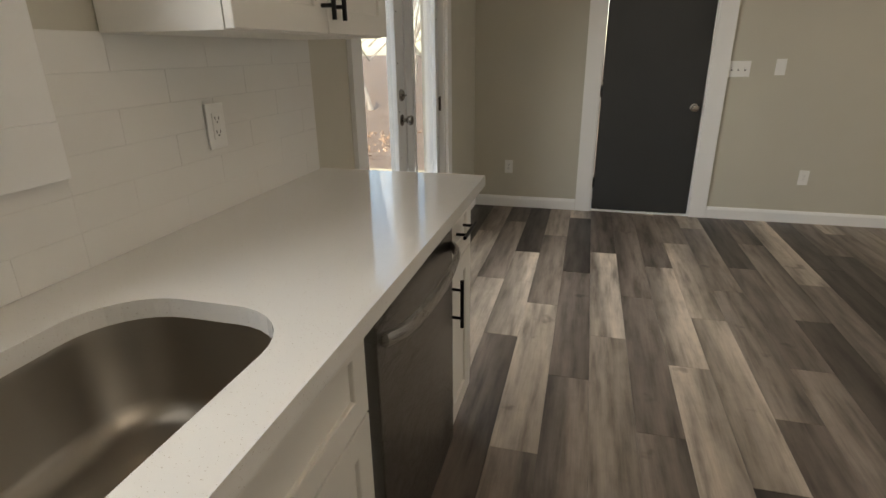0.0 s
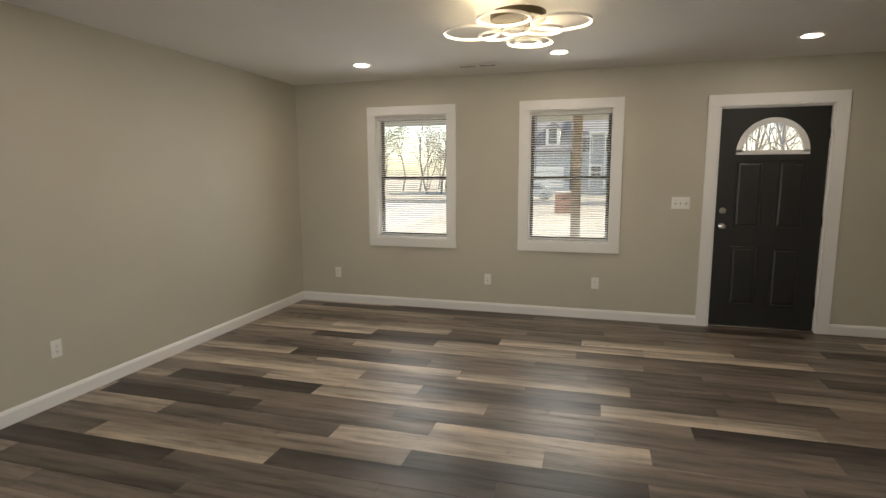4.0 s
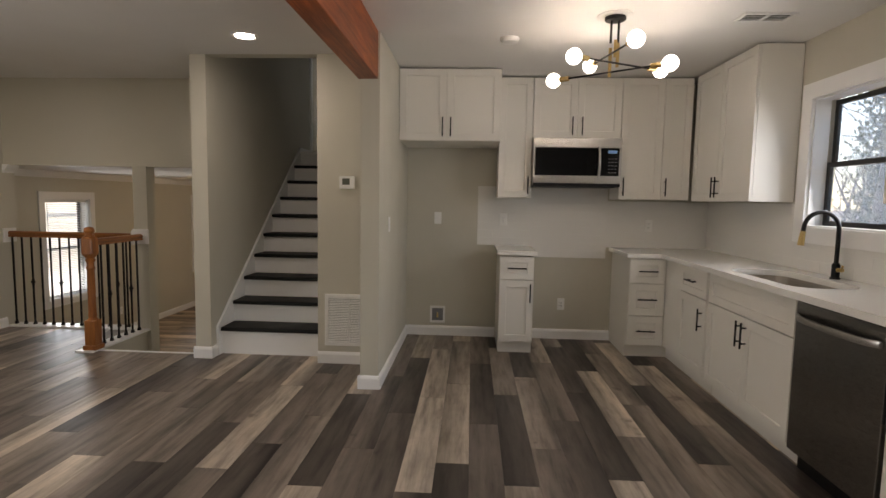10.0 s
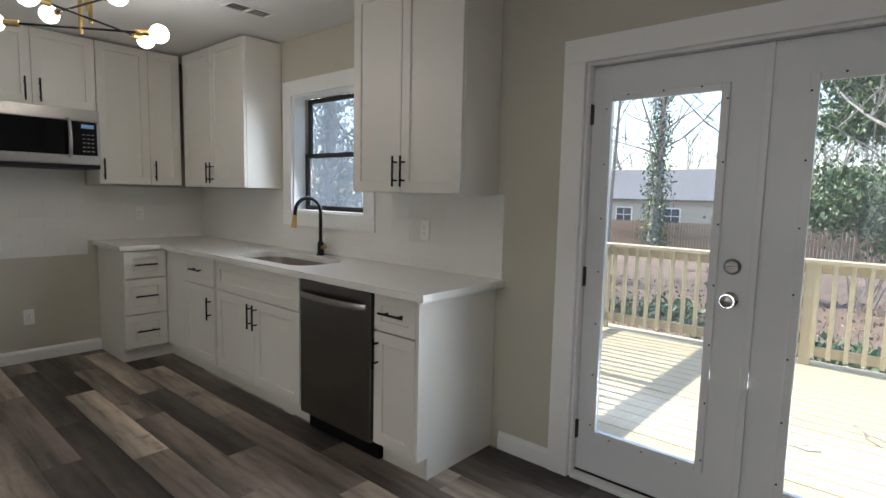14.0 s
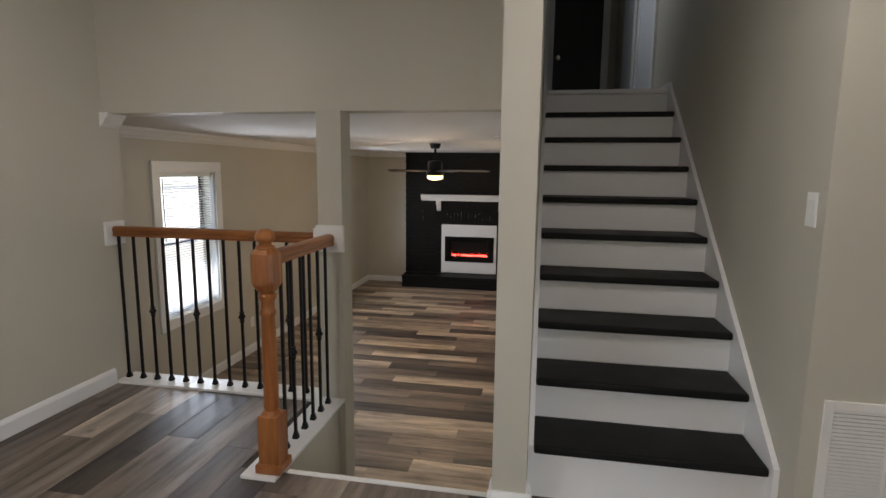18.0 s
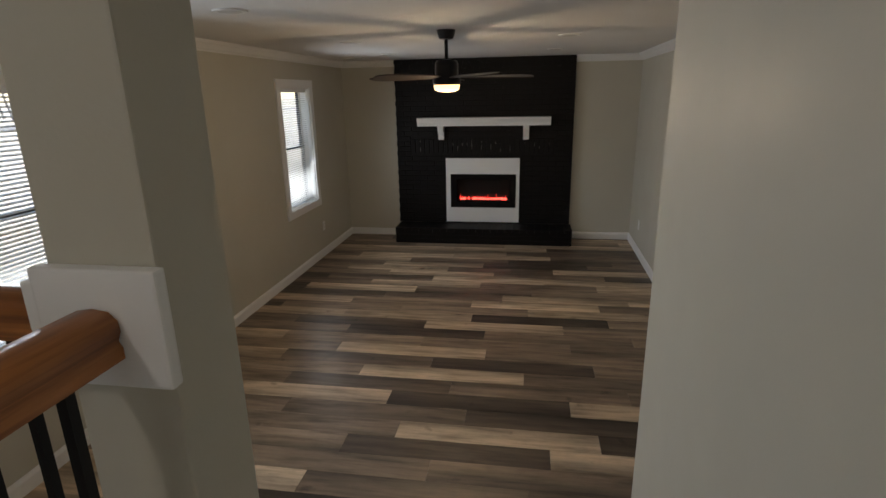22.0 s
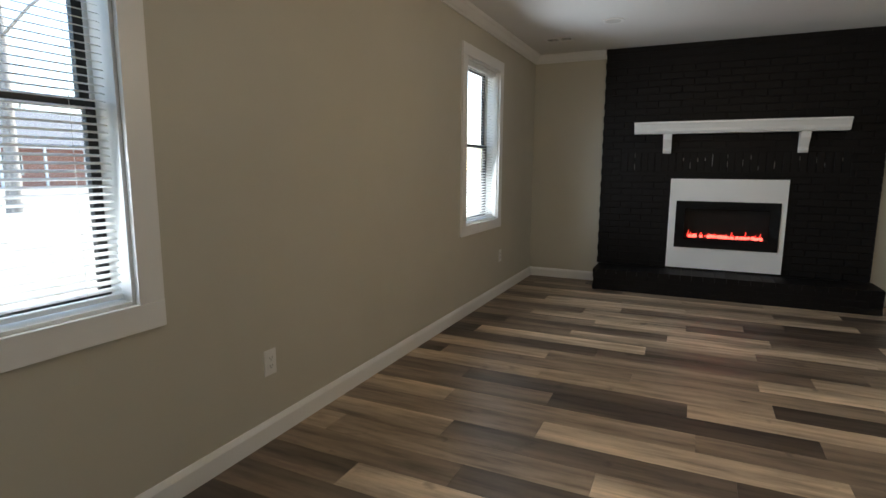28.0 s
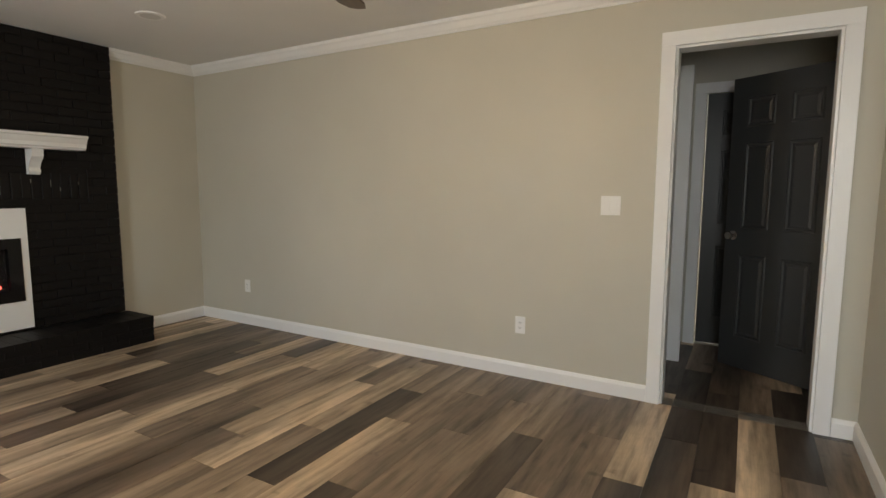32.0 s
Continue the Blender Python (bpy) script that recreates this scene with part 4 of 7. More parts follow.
part("plinth", boxed((-0.058, -0.058, 0.014, 0.058, 0.058, 0.055), bevel=0.008), NEWELWOOD, newel)


def chamfered(rows):
    """A square block with cut corners, from rows of (half width, corner cut, z)."""
    bm = bmesh.new()
    loops = [[bm.verts.new((x, y, z)) for x, y in ((h, c - h), (h, h - c), (h - c, h), (c - h, h), (-h, h - c), (-h, c - h), (c - h, -h), (h - c, -h))] for h, c, z in rows]
    for u, v in zip(loops, loops[1:]):
        for k in range(8):
            bm.faces.new((u[k], u[(k + 1) % 8], v[(k + 1) % 8], v[k]))
    bm.faces.new(loops[0][::-1])
    bm.faces.new(loops[-1])
    return bm


part("head_block", chamfered([(0.034, 0.014, 0.808), (0.049, 0.014, 0.838), (0.049, 0.010, 0.852), (0.049, 0.010, 0.952), (0.049, 0.014, 0.966), (0.036, 0.014, 0.986)]), NEWELWOOD, newel)
part("turning", lathe([(0.044, 0.268), (0.040, 0.276), (0.030, 0.29), (0.034, 0.305), (0.031, 0.33), (0.030, 0.60), (0.028, 0.70), (0.034, 0.712), (0.034, 0.722), (0.028, 0.732), (0.029, 0.765), (0.038, 0.780), (0.038, 0.792), (0.030, 0.80), (0.036, 0.812)], 24), NEWELWOOD, newel, smooth=40)
part("finial", lathe([(0.034, 0.984), (0.040, 0.990), (0.038, 0.996), (0.027, 1.002), (0.025, 1.010), (0.033, 1.016), (0.040, 1.026), (0.041, 1.036), (0.036, 1.052), (0.024, 1.063), (0.008, 1.068)], 28), NEWELWOOD, newel, smooth=40)

# ---- kitchen ----
EAST, NORTH = 90, 180


def pull(parent, x, z, tall, length=0.16):
    """A black bar pull on a front at local x, z."""
    bm = bmesh.new()
    h = length / 2
    if tall:
        rod(bm, (x, -0.032, z - h), (x, -0.032, z + h), 0.006, 10)
        for s in (-0.6, 0.6):
            rod(bm, (x, 0.002, z + h * s), (x, -0.032, z + h * s), 0.005, 8)
    else:
        rod(bm, (x - h, -0.032, z), (x + h, -0.032, z), 0.006, 10)
        for s in (-0.6, 0.6):
            rod(bm, (x + h * s, 0.002, z), (x + h * s, -0.032, z), 0.005, 8)
    return part("handle", bm, BLACKMETAL, parent, "matte black bar pull", smooth=40)


def shaker(x0, z0, x1, z1, rail_w=0.058):
    """A framed front with a recessed panel, its face at y = 0 and 20 mm thick, in one piece."""
    bm = bmesh.new()
    r = min(rail_w, (z1 - z0) * 0.27, (x1 - x0) * 0.3)
    loops = []
    for inset, y in ((0.0, 0.02), (0.0, 0.002), (0.0015, 0.0), (r, 0.0), (r + 0.002, 0.002), (r + 0.003, 0.009)):
        loops.append([bm.verts.new(c) for c in ((x0 + inset, y, z0 + inset), (x1 - inset, y, z0 + inset), (x1 - inset, y, z1 - inset), (x0 + inset, y, z1 - inset))])
    for p, q in zip(loops, loops[1:]):
        for k in range(4):
            bm.faces.new((p[k], p[(k + 1) % 4], q[(k + 1) % 4], q[k]))
    bm.faces.new(loops[0][::-1])
    bm.faces.new(loops[-1])
    return bm


def cabinet(name, label, at, w, z0, z1, d, fronts, toe=0.0, group="kitchen cabinets", cat="cabinet", hollow=0.0):
    """A cabinet unit; local x along its front, the front face at y = 0. fronts: (kind, x0, z0, x1, z1, handle x, handle z, tall)."""
    ob = thing(name, label, cat, at, group)
    bm = boxed((0, 0.021, z0 + toe, w, d, z1 - hollow), bevel=0.0015)
    if hollow:
        part("front_rail", boxed((0, 0.021, z1 - hollow, w, 0.038, z1)), CABINET, ob)
    part("body", bm, CABINET, ob)
    if toe:
        part("toe_kick", boxed((0.002, 0.07, z0, w - 0.002, d, z0 + toe - 0.001)), CABINET, ob)
    for kind, x0, a, x1, b, hx, hz, tall in fronts:
        f = part(kind, shaker(x0, a, x1, b), CABINET, ob)
        if hx is not None:
            pull(f, hx, hz, tall)
    return ob


G = 0.0025
xf = -0.525
# West run, facing the room.
cabinet("base_cabinet", "white shaker base cabinet with one drawer and door", pose(xf, 1.190, 0, 0, 0, EAST), 0.285, 0, 0.875, 0.58,
        [("drawer_front", G, 0.692, 0.283, 0.868, 0.145, 0.785, False), ("door", G, 0.115, 0.283, 0.685, 0.03, 0.58, True)], 0.11)
structure("end_panel", boxed((XW + 0.001, 1.475, 0.11, xf - 0.001, 1.495, 0.878), (XW + 0.001, 1.475, 0.0, xf - 0.07, 1.495, 0.11)), CABINET, "white end panel of the kitchen base run", "panel")
cabinet("sink_cabinet", "white shaker sink cabinet with two doors", pose(xf, -0.455, 0, 0, 0, EAST), 1.026, 0, 0.875, 0.58,
        [("false_front", 0.02, 0.672, 1.010, 0.868, None, 0, False), ("door", 0.02, 0.115, 0.512, 0.665, 0.482, 0.56, True), ("door", 0.515, 0.115, 1.010, 0.665, 0.545, 0.56, True)], 0.11, hollow=0.24)
cabinet("base_cabinet", "white shaker base cabinet with one drawer and door", pose(xf, -0.965, 0, 0, 0, EAST), 0.505, 0, 0.875, 0.58,
        [("drawer_front", 0.012, 0.672, 0.490, 0.868, 0.25, 0.775, False), ("door", 0.012, 0.115, 0.490, 0.665, 0.44, 0.52, True)], 0.11)
cabinet("corner_cabinet", "white blind corner base cabinet", pose(xf, -1.895, 0, 0, 0, EAST), 0.928, 0, 0.875, 0.58, [], 0.11)
# South run.
cabinet("drawer_cabinet", "white shaker base cabinet with three drawers", pose(-0.232, -1.30, 0, 0, 0, NORTH), 0.385, 0, 0.875, 0.595,
        [("drawer_front", G, 0.662, 0.298, 0.868, 0.15, 0.765, False), ("drawer_front", G, 0.380, 0.298, 0.655, 0.15, 0.52, False), ("drawer_front", G, 0.115, 0.298, 0.373, 0.15, 0.245, False)], 0.11)
cabinet("slim_cabinet", "narrow white shaker base cabinet beside the range space", pose(0.882, -1.30, 0, 0, 0, NORTH), 0.300, 0, 0.875, 0.595,
        [("drawer_front", G, 0.665, 0.297, 0.868, 0.15, 0.765, False), ("door", G, 0.115, 0.297, 0.658, 0.268, 0.55, True)], 0.11)
# Uppers.
TOP = 2.446
cabinet("upper_cabinet", "white two-door shaker wall cabinet beside the window", pose(-0.80, 0.69, 0, 0, 0, EAST), 0.80, 1.357, TOP, 0.305,
        [("door", G, 1.36, 0.385, TOP - 0.003, 0.358, 1.47, True), ("door", 0.389, 1.36, 0.797, TOP - 0.003, 0.417, 1.47, True)])
cabinet("upper_cabinet", "white shaker corner wall cabinet", pose(-0.80, -1.565, 0, 0, 0, EAST), 1.03, 1.37, TOP, 0.305,
        [("door", 0.04, 1.373, 0.52, TOP - 0.003, 0.492, 1.48, True), ("door", 0.524, 1.373, 1.027, TOP - 0.003, 0.552, 1.48, True)])
cabinet("upper_cabinet", "white two-door shaker wall cabinet by the corner", pose(-0.178, -1.57, 0, 0, 0, NORTH), 0.618, 1.377, TOP, 0.325,
        [("door", G, 1.38, 0.366, TOP - 0.003, 0.03, 1.49, True), ("door", 0.37, 1.38, 0.612, TOP - 0.003, 0.40, 1.49, True)])
cabinet("upper_cabinet", "white two-door wall cabinet over the microwave", pose(0.602, -1.57, 0, 0, 0, NORTH), 0.776, 1.915, TOP, 0.325,
        [("door", G, 1.918, 0.386, TOP - 0.003, 0.345, 2.02, True), ("door", 0.39, 1.918, 0.774, TOP - 0.003, 0.431, 2.02, True)])
cabinet("upper_cabinet", "narrow white shaker wall cabinet", pose(0.906, -1.57, 0, 0, 0, NORTH), 0.302, 1.377, TOP, 0.325,
        [("door", G, 1.38, 0.299, TOP - 0.003, 0.27, 1.49, True)])
cabinet("upper_cabinet", "deep white two-door cabinet over the fridge space", pose(1.768, -1.262, 0, 0, 0, NORTH), 0.860, 1.846, TOP, 0.635,
        [("door", G, 1.849, 0.402, TOP - 0.003, 0.37, 1.96, True), ("door", 0.406, 1.849, 0.857, TOP - 0.003, 0.438, 1.96, True)])

# Worktops.
SINK = (-0.955, -0.585, -0.36, 0.465)


def rounded(x0, x1, y0, y1, r, n=8):
    pts = []
    for cx, cy, a in ((x1 - r, y1 - r, 0), (x0 + r, y1 - r, 90), (x0 + r, y0 + r, 180), (x1 - r, y0 + r, 270)):
        pts += [(cx + r * math.cos(radians(a + 90 * k / n)), cy + r * math.sin(radians(a + 90 * k / n))) for k in range(n + 1)]
    return pts


def slab_with_hole(outer, inner, z0, z1):
    bm = bmesh.new()
    edges = []
    for loop in (outer, inner):
        vs = [bm.verts.new((x, y, z1)) for x, y in loop]
        edges += [bm.edges.new((vs[k], vs[(k + 1) % len(vs)])) for k in range(len(vs))]
    res = bmesh.ops.triangle_fill(bm, use_beauty=True, use_dissolve=False, edges=edges)
    ext = bmesh.ops.extrude_face_region(bm, geom=[g for g in res["geom"] if isinstance(g, bmesh.types.BMFace)])
    bmesh.ops.translate(bm, vec=(0, 0, z0 - z1), verts=[g for g in ext["geom"] if isinstance(g, bmesh.types.BMVert)])
    return bm


top = thing("worktop", "white speckled quartz worktop in an L, glossy", "worktop")
part("slab", slab_with_hole([(XW + 0.001, YK + 0.001), (-0.200, YK + 0.001), (-0.200, -1.272), (-0.487, -1.272), (-0.487, 1.552), (XW + 0.001, 1.552)], rounded(*SINK, 0.13), 0.879, 0.915), QUARTZ, top)
slim = thing("worktop", "small white quartz top on the narrow cabinet", "worktop")
part("slab", boxed((0.560, YK + 0.001, 0.879, 0.905, -1.272, 0.915), bevel=0.003), QUARTZ, slim)

sink = thing("sink", "undermount stainless steel bowl with rounded corners", "sink")
bm = bmesh.new()
rings = []
for grow, z, r in ((0.012, 0.877, 0.14), (0.008, 0.877, 0.135), (0.004, 0.86, 0.13), (-0.006, 0.72, 0.12), (-0.02, 0.695, 0.11), (-0.05, 0.682, 0.085), (-0.12, 0.678, 0.05)):
    x0, x1, y0, y1 = SINK
    rings.append([bm.verts.new((x, y, z)) for x, y in rounded(x0 - grow, x1 + grow, y0 - grow, y1 + grow, r)])
for a, b in zip(rings, rings[1:]):
    for k in range(len(a)):
        bm.faces.new((a[k], a[(k + 1) % len(a)], b[(k + 1) % len(a)], b[k]))
bm.faces.new(rings[-1])
part("bowl", bm, SINKSTEEL, sink, smooth=60)
drain_bm = lathe([(0.055, 0.0), (0.055, 0.003), (0.042, 0.004), (0.038, 0.001), (0.03, 0.001), (0.012, 0.006)], 24)
part("drain", drain_bm, CHROME, sink, at=pose(-0.80, 0.05, 0.678), smooth=40)

tap = thing("faucet", "matte black gooseneck faucet with brass spray head and lever", "faucet", pose(-1.035, 0.055, 0.915))
part("base", lathe([(0.027, 0), (0.027, 0.008), (0.022, 0.012), (0.022, 0.085), (0.017, 0.095)], 20), BLACKMETAL, tap, smooth=40)
arc = [(0, 0, 0.09), (0, 0, 0.30)] + [(0.095 - 0.095 * math.cos(radians(a)), -0.02 * a / 180, 0.30 + 0.095 * math.sin(radians(a))) for a in range(15, 181, 15)] + [(0.192, -0.021, 0.27)]
part("spout", tube(arc, 0.0125, 12), BLACKMETAL, tap, smooth=60)
bm = bmesh.new()
rod(bm, (0.191, -0.021, 0.28), (0.200, -0.022, 0.195), 0.014, 14, 0.019)
part("spray_head", bm, BRASS, tap, "brushed brass spray head", smooth=40)
bm = bmesh.new()
rod(bm, (0, 0.018, 0.055), (0, 0.055, 0.06), 0.013, 12)
rod(bm, (0, 0.05, 0.06), (0.012, 0.075, 0.085), 0.006, 10)
part("lever", bm, BRASS, tap, "brushed brass lever", smooth=40)

# Dishwasher.
dw = thing("dishwasher", "dark stainless dishwasher with a curved bar handle", "dishwasher", pose(xf, 0.580, 0, 0, 0, EAST))
part("tub", boxed((0.004, 0.03, 0.10, 0.60, 0.57, 0.872)), IRON, dw)
part("door_panel", boxed((0.004, -0.012, 0.105, 0.60, 0.028, 0.868), bevel=0.004), DARKSTEEL, dw)
part("kick_plate", boxed((0.004, 0.05, 0.0, 0.60, 0.09, 0.10)), IRON, dw)
part("control_strip", boxed((0.004, -0.010, 0.8685, 0.60, 0.028, 0.876)), BLACKGLASS, dw)
bm = bmesh.new()
prev = None
for k in range(13):
    x = 0.03 + 0.544 * k / 12
    d = -0.014 - 0.045 * math.sin(math.pi * k / 12) ** 0.45
    ring = [bm.verts.new((x, d + dy, 0.795 + dz)) for dy, dz in ((0, -0.016), (-0.010, -0.014), (-0.014, 0.0), (-0.010, 0.014), (0, 0.016), (0.004, 0))]
    if prev:
        for j in range(6):
            bm.faces.new((prev[j], prev[(j + 1) % 6], ring[(j + 1) % 6], ring[j]))
    else:
        bm.faces.new(ring)
    prev = ring
bm.faces.new(prev)
part("handle", bm, STEEL, dw, "bowed brushed steel handle", smooth=50)

# Microwave.
mw = thing("microwave", "stainless over-range microwave with a black glass door", "microwave", pose(0.602, -1.50, 1.492, 0, 0, NORTH))
part("body", boxed((0.002, 0.02, 0.0, 0.774, 0.395, 0.418), bevel=0.003), STEEL, mw)
part("top_band", boxed((0.002, 0.0, 0.335, 0.774, 0.022, 0.418), bevel=0.004), STEEL, mw)
part("vent_grille", boxed((0.006, 0.006, -0.010, 0.770, 0.03, 0.020)), IRON, mw)
part("bottom_band", boxed((0.002, 0.0, 0.024, 0.774, 0.022, 0.085), bevel=0.004), STEEL, mw)
part("door_glass", boxed((0.02, 0.002, 0.088, 0.585, 0.022, 0.332), bevel=0.003), BLACKGLASS, mw)
part("door_edge", boxed((0.002, 0.003, 0.086, 0.019, 0.022, 0.334)), STEEL, mw)
part("control_panel", boxed((0.590, 0.002, 0.088, 0.755, 0.022, 0.332), bevel=0.003), BLACKGLASS, mw)
part("door_edge", boxed((0.756, 0.003, 0.086, 0.774, 0.022, 0.334)), STEEL, mw)
part("handle", tube([(0.574, 0.004, 0.075), (0.574, -0.032, 0.09), (0.574, -0.046, 0.16), (0.574, -0.050, 0.21), (0.574, -0.046, 0.26), (0.574, -0.032, 0.33), (0.574, 0.004, 0.345)], 0.013, 10), STEEL, mw, smooth=60)
part("display", boxed((0.655, 0.0, 0.285, 0.735, 0.003, 0.312)), glow("clock_digits", (0.25, 0.5, 0.9), 0.008), mw)
keys = bmesh.new()
for i in range(3):
    for j in range(5):
        box(keys, 0.66 + 0.028 * i, 0.0005, 0.115 + 0.030 * j, 0.678 + 0.028 * i, 0.0025, 0.121 + 0.030 * j)
part("key_legend", keys, Mat("grey_legend", (0.25, 0.25, 0.26), 0.5).mat, mw)
part("vent_underside", boxed((0.03, 0.03, -0.012, 0.746, 0.38, 0.001)), IRON, mw)


# Outlets, switches and plates.
def plate(at, label, kind="outlet", gang=1, mat=PLASTIC):
    w = 0.07 + 0.046 * (gang - 1)
    ob = thing("outlet_plate" if kind == "outlet" else "switch_plate", label, "outlet" if kind == "outlet" else "light switch", at, "wall plates")
    part("cover", boxed((-w / 2, -0.006, -0.0575, w / 2, 0.0, 0.0575), bevel=0.003), mat, ob)
    for g in range(gang):
        x = -0.046 * (gang - 1) / 2 + 0.046 * g
        if kind == "outlet":
            part("receptacle", boxed((x - 0.017, -0.0085, -0.034, x + 0.017, -0.005, 0.034), bevel=0.002), mat, ob)
            # The holes' shade is drawn as near-black boxes on the face.
            slots = bmesh.new()
            for z in (-0.018, 0.016):
                box(slots, x - 0.008, -0.0092, z, x - 0.006, -0.0084, z + 0.008)
                box(slots, x + 0.006, -0.0092, z, x + 0.008, -0.0084, z + 0.008)
                box(slots, x - 0.002, -0.0092, z - 0.008, x + 0.002, -0.0084, z - 0.004)
            part("slots", slots, SLOTSHADE, ob)
        elif kind == "rocker":
            part("rocker", boxed((x - 0.016, -0.0095, -0.033, x + 0.016, -0.005, 0.033), bevel=0.002), mat, ob)
        else:
            # Near-black box drawn for the shade in the toggle's opening.
            part("toggle_slot", boxed((x - 0.0055, -0.0066, -0.013, x + 0.0055, -0.0058, 0.013)), SLOTSHADE, ob)
            part("toggle", boxed((x - 0.005, -0.016, -0.004, x + 0.005, -0.005, 0.016), bevel=0.002), mat, ob)
    return ob


SOUTH, WEST = 0, -90
for y, z in ((3.955, 0.347), (2.20, 0.351), (1.10, 0.365)):
    plate(pose(XF, y, z, 0, 0, WEST), "white duplex outlet low on the greige wall")
plate(pose(XF, 0.345, 1.18, 0, 0, WEST), "white triple switch plate beside the entry door", "switch", 3)
for x in (1.495, 2.775):
    plate(pose(x, YN, 0.364), "white duplex outlet low on the greige wall")
plate(pose(0.905, YN - 0.001, 1.168), "white triple switch plate overlapping the door casing", "switch", 3)
plate(pose(1.187, YN, 1.18), "white rocker switch on the greige wall", "rocker")
plate(pose(-0.80, YN, 0.36), "white duplex outlet near the corner")
plate(pose(1.466, YK, 1.168, 0, 0, NORTH), "white rocker plate in the fridge space", "rocker")
plate(pose(0.244, YK, 0.346, 0, 0, NORTH), "white range outlet low in the range space")
plate(pose(1.77, -0.75, 1.15, 0, 0, -90), "white rocker switch on the wing wall", "rocker")
plate(pose(2.365, -0.965, 1.195, 0, 0, EAST), "white rocker switch on the stair wall", "rocker")
plate(pose(3.40, -1.02, 1.19, 0, 0, EAST), "white rocker switch at the head of the den steps", "rocker")
plate(pose(LX1, -4.387, -0.414, 0, 0, WEST), "white duplex outlet low on the den wall")
plate(pose(LX1, -7.459, -0.39, 0, 0, WEST), "white duplex outlet under the far den window")
plate(pose(side_x(-5.165), -5.165, -0.41, 0, 0, EAST), "white duplex outlet low on the den wall")
plate(pose(side_x(-7.865), -7.865, -0.405, 0, 0, EAST), "white duplex outlet near the fireplace corner")
plate(pose(side_x(-4.603), -4.603, 0.394, 0, 0, EAST), "white double rocker plate beside the doorway", "rocker", 2)

wb = thing("water_box", "recessed white ice-maker valve box", "valve box", pose(1.455, YK, 0.21, 0, 0, NORTH))
bm = bmesh.new()
for a, b, c, d in ((-0.075, -0.055, -0.085, 0.085), (0.055, 0.075, -0.085, 0.085), (-0.055, 0.055, 0.062, 0.085), (-0.055, 0.055, -0.085, -0.062)):
    box(bm, a, -0.008, c, b, 0.0, d, bevel=0.002)
part("frame", bm, PLASTIC, wb)
# Flat grey sheet; its colour stands for the shade inside the box.
part("recess", boxed((-0.055, -0.002, -0.062, 0.055, -0.0005, 0.062)), Mat("recess_shade", (0.18, 0.18, 0.19), 0.6).mat, wb)
bm = bmesh.new()
rod(bm, (0, -0.002, -0.02), (0, -0.012, -0.02), 0.012, 12)
rod(bm, (0, -0.012, -0.03), (0, -0.012, 0.02), 0.007, 10)
part("valve", bm, BRASS, wb)

th = thing("thermostat", "white wall thermostat with a grey display", "thermostat", pose(2.122, -0.88, 1.468, 0, 0, NORTH))
part("case", boxed((-0.062, -0.026, -0.050, 0.062, 0.0, 0.050), bevel=0.008), PLASTIC, th)
part("display", boxed((-0.037, -0.0275, -0.018, 0.022, -0.0255, 0.032)), Mat("lcd_grey", (0.13, 0.14, 0.12), 0.15).mat, th)

rg = thing("return_grille", "large white return air grille with louvres", "air grille", pose(2.108, -0.88, 0.36, 0, 0, NORTH))
W, Hh = 0.198, 0.212
bm = bmesh.new()
for a, b, c, d in ((-W, -W + 0.028, -Hh, Hh), (W - 0.028, W, -Hh, Hh), (-W + 0.028, W - 0.028, Hh - 0.028, Hh), (-W + 0.028, W - 0.028, -Hh, -Hh + 0.028), (-0.004, 0.004, -Hh + 0.028, Hh - 0.028)):
    box(bm, a, -0.012, c, b, 0.0, d, bevel=0.002)
part("frame", bm, PLASTIC, rg)
# Near-black sheet paints the shade between the louvres.
part("shade_backing", boxed((-W + 0.028, -0.002, -Hh + 0.028, W - 0.028, -0.0005, Hh - 0.028)), Mat("grille_shadow", (0.02, 0.02, 0.02), 0.8).mat, rg)
lou = bmesh.new()
vs = [lou.verts.new(c) for c in ((-W + 0.028, -0.011, -0.003), (W - 0.028, -0.011, -0.003), (W - 0.028, -0.003, 0.005), (-W + 0.028, -0.003, 0.005), (-W + 0.028, -0.010, -0.0045), (W - 0.028, -0.010, -0.0045), (W - 0.028, -0.002, 0.0035), (-W + 0.028, -0.002, 0.0035))]
for f in ((0, 1, 2, 3), (7, 6, 5, 4), (0, 4, 5, 1), (1, 5, 6, 2), (2, 6, 7, 3), (3, 7, 4, 0)):
    lou.faces.new([vs[i] for i in f])
lou = mesh(lou, "louvre", PLASTIC)
for k in range(27):
    part("louvre", lou, None, rg, at=pose(0, 0, -Hh + 0.036 + 0.0136 * k))

# ---- ceiling fixtures ----
for rx, ry in RECESSED:
    ob = thing("recessed_light", "lit white recessed ceiling light", "ceiling light", pose(rx, ry, ZC), "recessed lights")
    part("trim_ring", lathe([(0.062, -0.004), (0.088, -0.006), (0.092, -0.003), (0.092, 0.0)], 28), PLASTIC, ob, smooth=40)
    part("lens", lathe([(0.066, -0.0075), (0.066, -0.0045)], 28), LED, ob)
